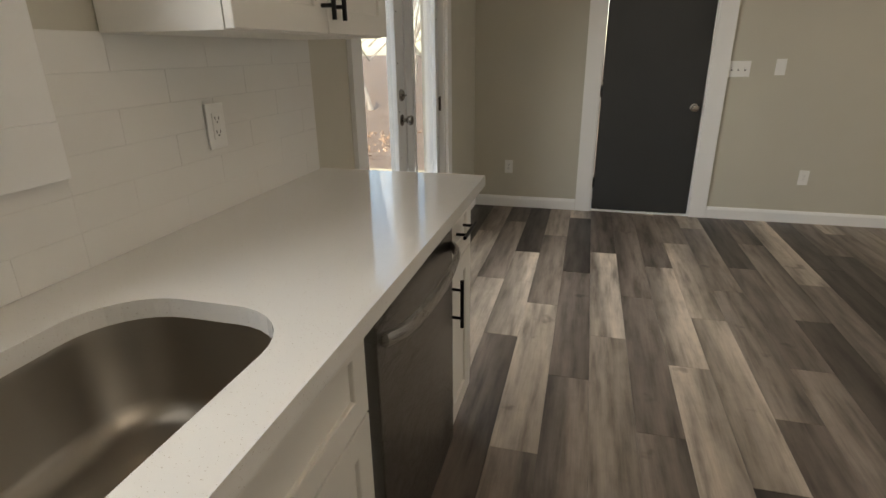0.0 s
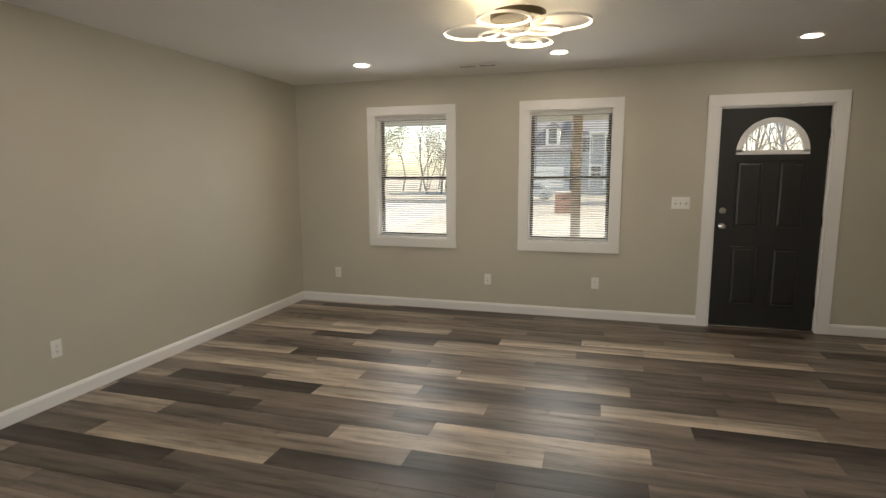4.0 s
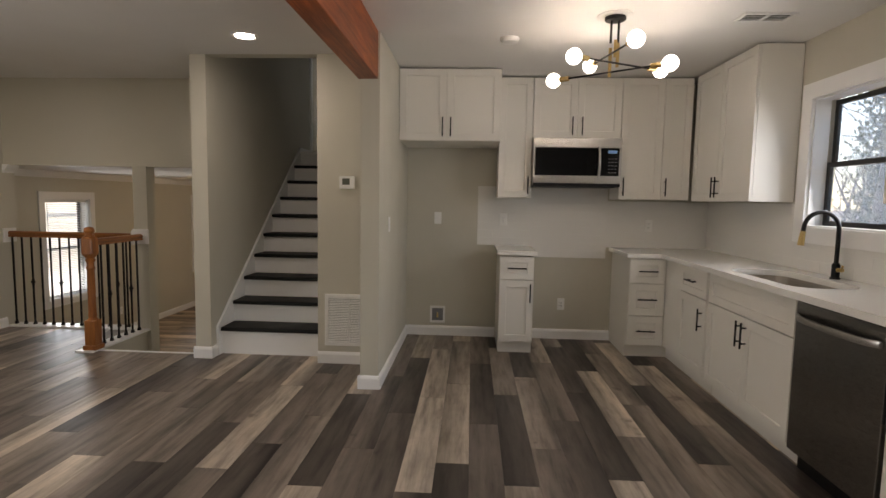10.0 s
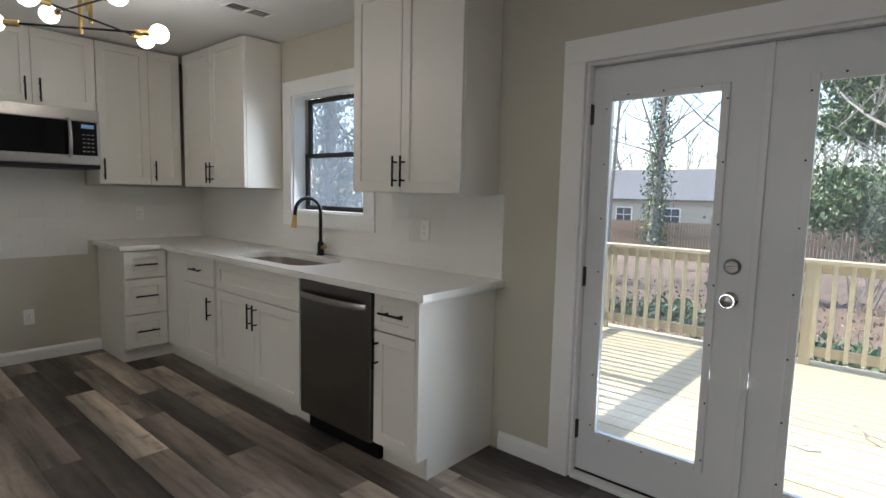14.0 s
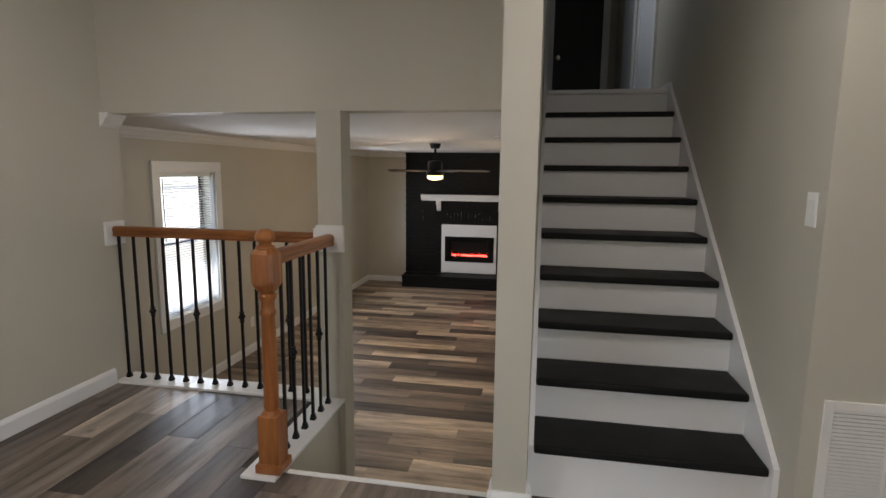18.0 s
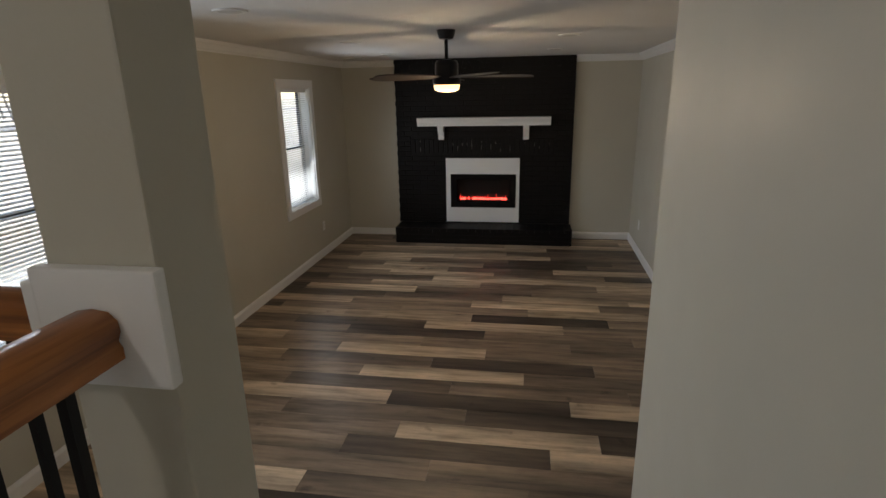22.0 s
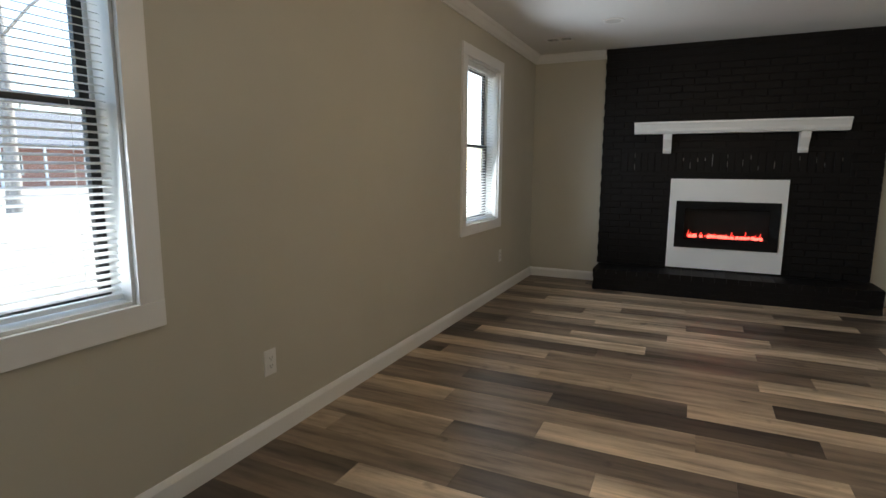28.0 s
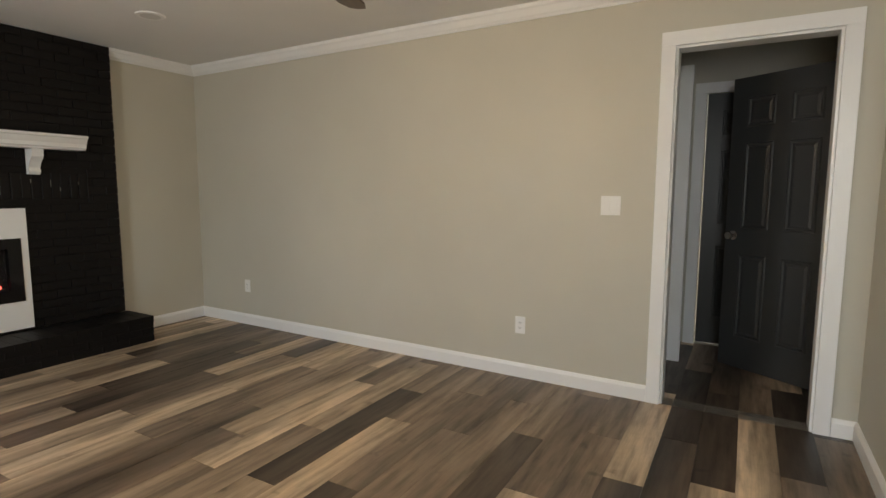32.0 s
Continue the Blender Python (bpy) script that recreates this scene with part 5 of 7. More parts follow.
for rx, ry in ((5.49, -7.39), (3.65, -7.39), (5.44, -5.94), (3.60, -5.94), (5.455, -4.03), (3.60, -3.96)):
    ob = thing("recessed_light", "unlit white recessed light in the den ceiling", "ceiling light", pose(rx, ry, LC), "den recessed lights")
    part("trim_ring", lathe([(0.060, -0.008), (0.086, -0.008), (0.090, -0.003), (0.090, 0.0)], 28), PLASTIC, ob, smooth=40)
    part("lens", lathe([(0.062, -0.0085), (0.062, -0.005)], 28), Mat("unlit_lens", (0.66, 0.65, 0.62), 0.5).mat, ob)
ob = thing("smoke_detector", "round white smoke detector on the kitchen ceiling", "smoke detector", pose(0.90, -0.475, ZC))
part("case", lathe([(0.045, -0.034), (0.058, -0.028), (0.066, -0.008), (0.066, 0.0)], 28), PLASTIC, ob, smooth=40)


def vent(at, l, w, label):
    ob = thing("ceiling_vent", label, "vent", at)
    bm = bmesh.new()
    for a, b, c, d in ((-l, -l + 0.02, -w, w), (l - 0.02, l, -w, w), (-l + 0.02, l - 0.02, w - 0.02, w), (-l + 0.02, l - 0.02, -w, -w + 0.02), (-0.012, 0.012, -w + 0.02, w - 0.02)):
        box(bm, a, c, -0.008, b, d, 0.0, bevel=0.002)
    part("frame", bm, PLASTIC, ob)
    # Flush near-black sheet in place of the shaded duct above.
    part("shade_backing", boxed((-l + 0.02, -w + 0.02, -0.002, l - 0.02, w - 0.02, -0.0005)), SLOTSHADE, ob)
    n = int((2 * w - 0.04) / 0.027)
    sl = mesh(boxed((-l + 0.02, -0.0015, -0.0042, l - 0.02, 0.0015, -0.0021)), "slat", PLASTIC)
    for k in range(n):
        part("slat", sl, None, ob, at=pose(0, -w + 0.034 + 0.027 * k, 0))
    return ob


vent(pose(5.33, 2.22, ZC, 0, 0, 90), 0.19, 0.065, "long white ceiling vent with dark-backed white louvres")
vent(pose(-0.58, -0.05, ZC, 0, 0, 0), 0.15, 0.075, "white kitchen ceiling vent")
vent(pose(6.03, -7.85, LC, 0, 0, 0), 0.13, 0.075, "white den ceiling vent with dark-backed white louvres")
vent(pose(6.0, -3.96, LC, 0, 0, 0), 0.13, 0.075, "white den ceiling vent with dark-backed white louvres")

# Ring chandelier of the living room.
rl = thing("ring_ceiling_lamp", "flush ceiling lamp of lit interlocking led rings", "ceiling lamp", pose(*RING_LAMP, ZC))
part("canopy", lathe([(0.0, -0.045), (0.17, -0.045), (0.175, -0.04), (0.175, 0.0)], 32), Mat("bronze_canopy", (0.10, 0.085, 0.06), 0.4, 1.0).mat, rl, smooth=40)


def ring(r, w, h):
    """A flat lit hoop: outer radius r, band w wide and h tall."""
    bm = bmesh.new()
    n = 44
    prof = [(r, 0), (r, -h), (r - w, -h), (r - w, 0)]
    loops = [[bm.verts.new((p * math.cos(2 * math.pi * k / n), p * math.sin(2 * math.pi * k / n), z)) for p, z in prof] for k in range(n)]
    for k in range(n):
        a, b = loops[k], loops[(k + 1) % n]
        for j in range(4):
            bm.faces.new((a[j], a[(j + 1) % 4], b[(j + 1) % 4], b[j]))
    return bm


RINGS = [(0.05, 0.31, -0.077, 0.185), (-0.04, -0.27, -0.077, 0.185), (-0.12, 0.07, -0.052, 0.165), (0.11, 0.16, -0.092, 0.115), (0.06, -0.16, -0.092, 0.115),
         (0.27, -0.04, -0.107, 0.155), (0.27, -0.03, -0.109, 0.088), (0.02, 0.02, -0.097, 0.085)]
for dx, dy, z, r in RINGS:
    hoop = part("ring", ring(r, 0.011, 0.013), RINGLED, rl, "lit white led hoop", at=pose(dx, dy, z))
    part("ring_rim", ring(r + 0.0025, 0.0042, 0.016), PLASTIC, hoop)
    bm = bmesh.new()
    ang = math.atan2(-dy, -dx)
    px, py = (r - 0.01) * math.cos(ang), (r - 0.01) * math.sin(ang)
    rod(bm, (px, py, 0.0), (px, py, -z - 0.03), 0.005, 8)
    part("stem", bm, CHROME, hoop)

# Sputnik chandelier of the kitchen.
ch = thing("chandelier", "black and brass branching chandelier with lit globe bulbs", "chandelier", pose(*CHANDELIER, ZC))
part("ceiling_plate", lathe([(0.095, -0.010), (0.105, -0.006), (0.108, 0.0)], 36), CEIL, ch, "white round ceiling plate", smooth=40)
part("canopy", lathe([(0.058, -0.030), (0.062, -0.026), (0.062, -0.010)], 28), BLACKMETAL, ch, smooth=40)
stem_bm = bmesh.new()
for sx in (-0.022, 0.022):
    rod(stem_bm, (sx, 0, -0.02), (sx, 0, -0.16), 0.007, 10)
part("stem", stem_bm, BLACKMETAL, ch)
brass_bm = bmesh.new()
for sx, sy, z0, z1 in ((-0.022, 0, -0.16, -0.30), (0.022, 0, -0.19, -0.36), (0.0, 0.03, -0.15, -0.25)):
    rod(brass_bm, (sx, sy, z0), (sx, sy, z1), 0.010, 12)
part("brass_sleeve", brass_bm, BRASS, ch, "brushed brass sleeves")
ARMS = [((0.265, -0.155, -0.338), (-0.205, 0.155, -0.327)), ((0.205, 0.150, -0.286), (-0.270, -0.125, -0.281)), ((0.066, -0.245, -0.221), (-0.002, 0.335, -0.251))]
for a, b in ARMS:
    a, b = Vector(a), Vector(b)
    d = (b - a).normalized()
    arm = part("arm", rod(bmesh.new(), a, b, 0.0055, 10), BLACKMETAL, ch)
    for p, s in ((a, -1), (b, 1)):
        bm = rod(bmesh.new(), p - d * s * 0.03, p + d * s * 0.035, 0.016, 14)
        part("socket", bm, BRASS, arm, smooth=40)
        bm = bmesh.new()
        bmesh.ops.create_uvsphere(bm, u_segments=20, v_segments=12, radius=0.046)
        part("globe_bulb", bm, BULB, arm, "lit frosted globe bulb", smooth=180, at=Matrix.Translation(p + d * s * 0.075))

# Ceiling fan of the den.
fan = thing("ceiling_fan", "dark five-blade ceiling fan with a lit lamp", "ceiling fan", pose(*FAN, LC))
part("canopy", lathe([(0.02, -0.065), (0.05, -0.06), (0.062, -0.03), (0.068, 0.0)], 28), BLACKMETAL, fan, smooth=40)
part("downrod", rod(bmesh.new(), (0, 0, -0.06), (0, 0, -0.20), 0.013, 12), BLACKMETAL, fan)
part("motor", lathe([(0.03, -0.20), (0.07, -0.205), (0.085, -0.225), (0.085, -0.31), (0.10, -0.335), (0.105, -0.36), (0.095, -0.375)], 32), BLACKMETAL, fan, smooth=40)
part("lamp", lathe([(0.0, -0.425), (0.06, -0.422), (0.088, -0.41), (0.095, -0.385), (0.095, -0.372)], 32), FANLED, fan, "lit warm lamp lens", smooth=60)
bm = bmesh.new()
out_line = [(0.09, 0.030), (0.16, 0.050), (0.32, 0.066), (0.50, 0.070), (0.60, 0.062), (0.655, 0.035), (0.66, 0.0), (0.64, -0.045), (0.58, -0.062), (0.40, -0.055), (0.20, -0.040), (0.09, -0.025)]
tops = [bm.verts.new((x, y, 0.004 + 0.16 * y)) for x, y in out_line]
bots = [bm.verts.new((x, y, -0.004 + 0.16 * y)) for x, y in out_line]
bm.faces.new(tops)
bm.faces.new(bots[::-1])
for k in range(len(tops)):
    bm.faces.new((tops[k], bots[k], bots[(k + 1) % len(tops)], tops[(k + 1) % len(tops)]))
blade = mesh(bm, "blade", FANWOOD)
for k in range(5):
    b = part("blade", blade, None, fan, at=pose(0, 0, -0.322, 0, 0, 72 * k - 90))

# ---- fireplace ----
fp = thing("fireplace", "black-painted brick chimney breast with raised hearth", "fireplace")
CX0, CX1, CY = 3.337, 5.690, -8.459
HX_0, HX_1, HY_F, HZ = 3.320, 5.667, -8.092, -0.553
part("core", pierced("y", LY0, CY - 0.0075, CX0 + 0.006, CX1 - 0.006, HZ, LC - 0.001, [(4.06, 4.965, -0.335, 0.135)]), BRICKBLACK, fp)
part("hearth_core", boxed((HX_0 + 0.006, CY, LZ, HX_1 - 0.006, HY_F - 0.0035, HZ - 0.045)), BRICKBLACK, fp)
BRICKS = []


def brick_mesh(w, h, d, b=0.003):
    """A brick with its face at y = 0 (towards +y) and softened front edges."""
    bm = bmesh.new()
    back = [bm.verts.new(c) for c in ((0, -d, 0), (w, -d, 0), (w, -d, h), (0, -d, h))]
    mid = [bm.verts.new(c) for c in ((0, -b, 0), (w, -b, 0), (w, -b, h), (0, -b, h))]
    front = [bm.verts.new(c) for c in ((b, 0, b), (w - b, 0, b), (w - b, 0, h - b), (b, 0, h - b))]
    for a, c in ((back, mid), (mid, front)):
        for k in range(4):
            bm.faces.new((a[k], a[(k + 1) % 4], c[(k + 1) % 4], c[k]))
    bm.faces.new(front)
    return mesh(bm, "brick", BRICKBLACK)


random.seed(5)
FULL, SOLDIER = brick_mesh(0.196, 0.058, 0.03), brick_mesh(0.056, 0.190, 0.03)
made = {}
INS = (4.016, 5.012, -0.536, 0.341)
courses = int((LC - HZ) / 0.066)
loose = bmesh.new()
count = 0
SOLD = (3.575, 5.49, 0.403, 0.600)
for r in range(courses + 1):
    z = HZ + 0.004 + 0.066 * r
    h = min(0.058, LC - 0.003 - z)
    if h < 0.02:
        continue
    x = CX0 - (0.102 if r % 2 else 0.0)
    while x < CX1:
        x0, x1 = max(x, CX0), min(x + 0.196, CX1)
        x += 0.204
        if x1 - x0 < 0.03 or (x0 > INS[0] + 0.02 and x1 < INS[1] - 0.02 and z > INS[2] and z + h < INS[3]):
            continue
        if z + h > SOLD[2] + 0.005 and z < SOLD[3] - 0.005 and x1 > SOLD[0] and x0 < SOLD[1]:
            if x0 < SOLD[0] - 0.03:
                x1 = SOLD[0] - 0.006
            elif x1 > SOLD[1] + 0.03:
                x0 = SOLD[1] + 0.006
            else:
                continue
        y = CY + random.uniform(-0.0012, 0.0012)
        if r < 30:
            key = (round(x1 - x0, 3), round(h, 3))
            if key not in made:
                made[key] = FULL if key == (0.196, 0.058) else brick_mesh(x1 - x0, h, 0.03)
            part("brick", made[key], None, fp, at=pose(x0, y, z))
            count += 1
        else:
            box(loose, x0, y - 0.03, z, x1, y, z + h, bevel=0.0)
x = SOLD[0]
while x < SOLD[1] - 0.05:
    part("brick", SOLDIER, None, fp, at=pose(x, CY + random.uniform(-0.003, 0.003), SOLD[2] + 0.003))
    x += 0.064
tagged(part("upper_bricks", loose, BRICKBLACK, fp), "black-painted bricks near the ceiling", kind="stuff")
for r in range(3):
    z = LZ + 0.004 + 0.057 * r
    x = HX_0 - (0.102 if r % 2 else 0.0)
    while x < HX_1:
        x0, x1 = max(x, HX_0), min(x + 0.196, HX_1)
        x += 0.204
        if x1 - x0 > 0.03:
            key = (round(x1 - x0, 3), 0.05)
            if key not in made:
                made[key] = brick_mesh(x1 - x0, 0.05, 0.03)
            part("hearth_brick", made[key], None, fp, at=pose(x0, HY_F + random.uniform(-0.0008, 0.0008), z))
x = HX_0
while x < HX_1 - 0.03:
    x1 = min(x + 0.094, HX_1)
    part("hearth_cap", boxed((x, CY, HZ - 0.046, x1, HY_F + 0.006 + random.uniform(-0.001, 0.001), HZ + random.uniform(-0.001, 0.0005)), bevel=0.002), BRICKBLACK, fp)
    x += 0.0965

random.seed(14)
chip = mesh(boxed((-0.002, -0.004, -0.022, 0.002, 0.0, 0.022)), "bare_joint", Mat("bare_mortar", (0.30, 0.29, 0.27), 0.9).mat)
for k in range(22):
    cx_ = SOLD[0] - 0.004 + 0.064 * random.randint(1, 29)
    part("bare_joint", chip, None, fp, at=Matrix.Translation((cx_, CY - 0.003, random.uniform(SOLD[2] + 0.04, SOLD[3] - 0.03))) @ Matrix.Diagonal((1, 1, random.uniform(0.5, 1.5), 1)))

mant = thing("mantel_shelf", "white mantel shelf on two small brackets", "mantel")
prof = [(0.0, 0.0), (0.125, 0.0), (0.130, 0.012), (0.140, 0.020), (0.140, 0.045), (0.150, 0.060), (0.165, 0.085), (0.175, 0.09), (0.175, 0.108), (0.0, 0.108)]
part("shelf", extruded(prof, (5.37, CY + 0.002, 0.771), (3.63, CY + 0.002, 0.771)), TRIM, mant)
for x0 in (3.905, 5.03):
    bm = bmesh.new()
    pr = [(0, 0), (0.025, 0.0), (0.045, 0.02), (0.035, 0.05), (0.06, 0.09), (0.10, 0.13), (0.105, 0.185), (0, 0.185)]
    ends = [[bm.verts.new((x, CY + 0.002 + u, 0.585 + v)) for u, v in pr] for x in (x0, x0 + 0.075)]
    for k in range(8):
        bm.faces.new((ends[0][k], ends[0][(k + 1) % 8], ends[1][(k + 1) % 8], ends[1][k]))
    bm.faces.new(ends[0][::-1])
    bm.faces.new(ends[1])
    part("bracket", bm, TRIM, mant)

fi = thing("electric_fireplace", "electric fireplace insert with glowing red embers", "fireplace insert")
sur = pierced("y", CY + 0.001, CY + 0.026, INS[0], INS[1], INS[2], INS[3], [(4.075, 4.935, -0.315, 0.112)])
part("surround", sur, TRIM, fi, "flat white surround panel")
bez = pierced("y", CY - 0.02, CY + 0.034, 4.062, 4.948, -0.33, 0.127, [(4.145, 4.865, -0.25, 0.055)])
part("bezel", bez, BLACKGLASS, fi, "glossy black glass bezel")
part("firebox", boxed((4.07, CY - 0.062, -0.325, 4.94, CY - 0.058, 0.12)), IRON, fi)
random.seed(9)
emb = bmesh.new()
for k in range(70):
    ex, ey = random.uniform(4.19, 4.835), random.uniform(CY - 0.045, CY - 0.025)
    m = Matrix.Translation((ex, ey, -0.222 + random.uniform(-0.006, 0.008))) @ pose(0, 0, 0, random.uniform(0, 90), random.uniform(0, 90), 0)
    bmesh.ops.create_icosphere(emb, subdivisions=1, radius=random.uniform(0.010, 0.020), matrix=m)
part("ember_bed", emb, glow("red_embers", (1.0, 0.075, 0.05), 1.1), fi, "glowing red ember bed")
fl = bmesh.new()
for k in range(26):
    ex = 4.20 + 0.62 * k / 25 + random.uniform(-0.01, 0.01)
    hgt = random.uniform(0.005, 0.034) if k % 5 else random.uniform(0.035, 0.06)
    rod(fl, (ex, CY - 0.05, -0.225), (ex + random.uniform(-0.012, 0.012), CY - 0.05, -0.215 + hgt), 0.007, 5, 0.001)
part("flame_tongues", fl, glow("red_flames", (1.0, 0.05, 0.03), 0.5), fi)
part("glass", boxed((4.145, CY + 0.005, -0.25, 4.865, CY + 0.009, 0.055)), CLEANGLASS, fi).visible_shadow = False
part("bed_tray", boxed((4.15, CY - 0.056, -0.248, 4.86, CY - 0.021, -0.235)), IRON, fi)

# ---- outdoors ----
def height(x, y):
    """The lie of the land: level at the front, falling away behind the house."""
    back = max(0.0, min(1.0, (-2.0 - x) / 16.0))
    return -0.97 - 0.85 * back * back * (3 - 2 * back)


def ground_mat():
    m = Mat("lawn_and_leaves", (0.2, 0.17, 0.1), 0.9)
    vec = m.coords(space="Object")
    grass = m.ramp(m.noise(vec, 0.35, 5), [(0.35, (0.34, 0.30, 0.22)), (0.55, (0.52, 0.46, 0.38)), (0.7, (0.42, 0.37, 0.29))])
    leaf = m.ramp(m.noise(vec, 9.0, 6, 0.7), [(0.3, (0.05, 0.032, 0.022)), (0.5, (0.16, 0.105, 0.07)), (0.65, (0.27, 0.20, 0.145)), (0.75, (0.09, 0.06, 0.04))])
    sep = m.node("SeparateXYZ", [(vec, 0)])
    rear = m.ramp(m.node("MapRange", [(sep.outputs[0], 0)], i1=6.0, i2=-1.0).outputs[0], [(0.2, (0, 0, 0)), (0.6, (1, 1, 1))])
    m.to(m.mix(rear, grass, leaf), "Base Color")
    m.bump(m.noise(vec, 14, 5), 0.6, 0.03)
    return m.mat


bm = bmesh.new()
xs = [-600, -200, -90, -50] + [-34 + 2 * k for k in range(18)] + [4, 8, 20, 60, 120, 300, 700]
ys = [-600, -200, -80, -40, -20, -10, 0, 10, 20, 40, 80, 200, 600]
grid = [[bm.verts.new((x, y, height(x, y))) for y in ys] for x in xs]
for a, b in zip(grid, grid[1:]):
    for k in range(len(ys) - 1):
        bm.faces.new((a[k], b[k], b[k + 1], a[k + 1]))
structure("ground", bm, ground_mat(), "pale winter lawn in front and brown leaf litter behind", "ground")


def rough_mat(name, stops, scale, rough=0.8, bump=0.4, stretch=(1, 1, 1)):
    m = Mat(name, stops[0][1], rough)
    n = m.noise(m.coords(stretch), scale, 6, 0.62)
    m.to(m.ramp(n, stops), "Base Color")
    m.bump(n, bump, 0.01)
    return m.mat


PINE = rough_mat("fresh_pine", [(0.3, (0.45, 0.37, 0.23)), (0.7, (0.57, 0.48, 0.32))], 6.0, 0.6, 0.15, (1, 6, 6))
BARK = rough_mat("grey_bark", [(0.3, (0.15, 0.13, 0.11)), (0.7, (0.40, 0.37, 0.33))], 5.0, 0.9, 0.8, (3, 3, 0.6))
IVY = rough_mat("ivy_leaf", [(0.3, (0.04, 0.075, 0.025)), (0.7, (0.12, 0.17, 0.065))], 3.0, 0.45, 0.1)
LEAFY = rough_mat("olive_leaf", [(0.3, (0.10, 0.11, 0.035)), (0.7, (0.22, 0.21, 0.08))], 2.0, 0.6, 0.1)
FENCEWOOD = rough_mat("weathered_fence", [(0.3, (0.22, 0.14, 0.085)), (0.7, (0.36, 0.25, 0.16))], 4.0, 0.8, 0.3, (5, 5, 0.7))
ASPHALT = rough_mat("pale_asphalt", [(0.3, (0.10, 0.10, 0.10)), (0.7, (0.16, 0.155, 0.15))], 30.0, 0.9)
CONCRETE = rough_mat("concrete", [(0.3, (0.44, 0.42, 0.39)), (0.7, (0.56, 0.54, 0.50))], 8.0, 0.85)
SIDING = rough_mat("blue_grey_siding", [(0.3, (0.26, 0.29, 0.33)), (0.7, (0.32, 0.35, 0.39))], 3.0, 0.7)
SIDING2 = rough_mat("tan_siding", [(0.3, (0.42, 0.38, 0.32)), (0.7, (0.50, 0.46, 0.39))], 3.0, 0.7)
BRICKRED = rough_mat("red_brick", [(0.3, (0.24, 0.10, 0.065)), (0.7, (0.40, 0.19, 0.13))], 14.0, 0.85)
ROOFING = rough_mat("grey_shingle", [(0.3, (0.10, 0.10, 0.11)), (0.7, (0.18, 0.18, 0.19))], 12.0, 0.9)
PAINTWHITE = rough_mat("white_exterior_paint", [(0.3, (0.72, 0.72, 0.70)), (0.7, (0.80, 0.80, 0.78))], 5.0, 0.5)
DARKPANE = Mat("dark_pane", (0.05, 0.06, 0.07), 0.08).mat
CARPAINT = Mat("black_car_paint", (0.045, 0.05, 0.06), 0.12).mat
CARSILVER = Mat("silver_car_paint", (0.45, 0.46, 0.48), 0.25, 0.6).mat
RUBBER = Mat("tyre_rubber", (0.02, 0.02, 0.02), 0.8).mat

# Deck behind the french doors.
DK = -0.15
deck = thing("deck", "new pine deck with pale boards", "deck")
plankmesh = mesh(boxed((-0.068, 0, -0.035, 0.068, 6.0, 0), bevel=0.004), "deck_board", PINE)
for k in range(25):
    part("deck_board", plankmesh, None, deck, at=pose(XW - 0.16 - 0.075 - 0.146 * k, 0.42, DK))
part("rim_joist", boxed((-4.86, 0.40, DK - 0.24, -4.82, 6.42, DK - 0.036)), PINE, deck)
part("rim_joist", boxed((-4.82, 0.38, DK - 0.24, -1.28, 0.42, DK - 0.036)), PINE, deck)
for px, py in ((-4.74, 0.5), (-4.74, 3.4), (-4.74, 6.3), (-1.6, 0.5)):
    part("support_post", boxed((px - 0.045, py - 0.045, height(px, py) - 0.1, px + 0.045, py + 0.045, DK - 0.036)), PINE, deck)
dr = thing("deck_railing", "new pine deck railing with square balusters", "railing")
for spot in ((-4.78, 0.45, -4.69), (-4.78, 2.44, -4.69), (-4.78, 4.44, -4.69), (-4.78, 6.3, -4.69)):
    part("post", boxed((spot[0], spot[1], DK, spot[2], spot[1] + 0.09, 0.80), bevel=0.004), PINE, dr)
part("post", boxed((-3.10, 0.45, DK, -3.01, 0.54, 0.80), bevel=0.004), PINE, dr)
part("post", boxed((-1.42, 0.45, DK, -1.33, 0.54, 0.80), bevel=0.004), PINE, dr)
part("top_rail", boxed((-4.81, 0.40, 0.80, -4.66, 6.42, 0.838), bevel=0.004), PINE, dr)
part("top_rail", boxed((-4.66, 0.42, 0.80, -1.29, 0.57, 0.838), bevel=0.004), PINE, dr)
for z0 in (-0.06, 0.71):
    part("rail", boxed((-4.75, 0.54, z0, -4.71, 6.3, z0 + 0.09), bevel=0.003), PINE, dr)
    part("rail", boxed((-4.69, 0.485, z0, -1.42, 0.525, z0 + 0.09), bevel=0.003), PINE, dr)
stick = mesh(boxed((-0.018, -0.018, -0.07, 0.018, 0.018, 0.80), bevel=0.002), "baluster", PINE)
for k in range(44):
    part("baluster", stick, None, dr, at=pose(-4.69, 0.62 + 0.128 * k, 0))
for k in range(25):
    part("baluster", stick, None, dr, at=pose(-4.60 + 0.128 * k, 0.54, 0))

# Trees.
random.seed(21)


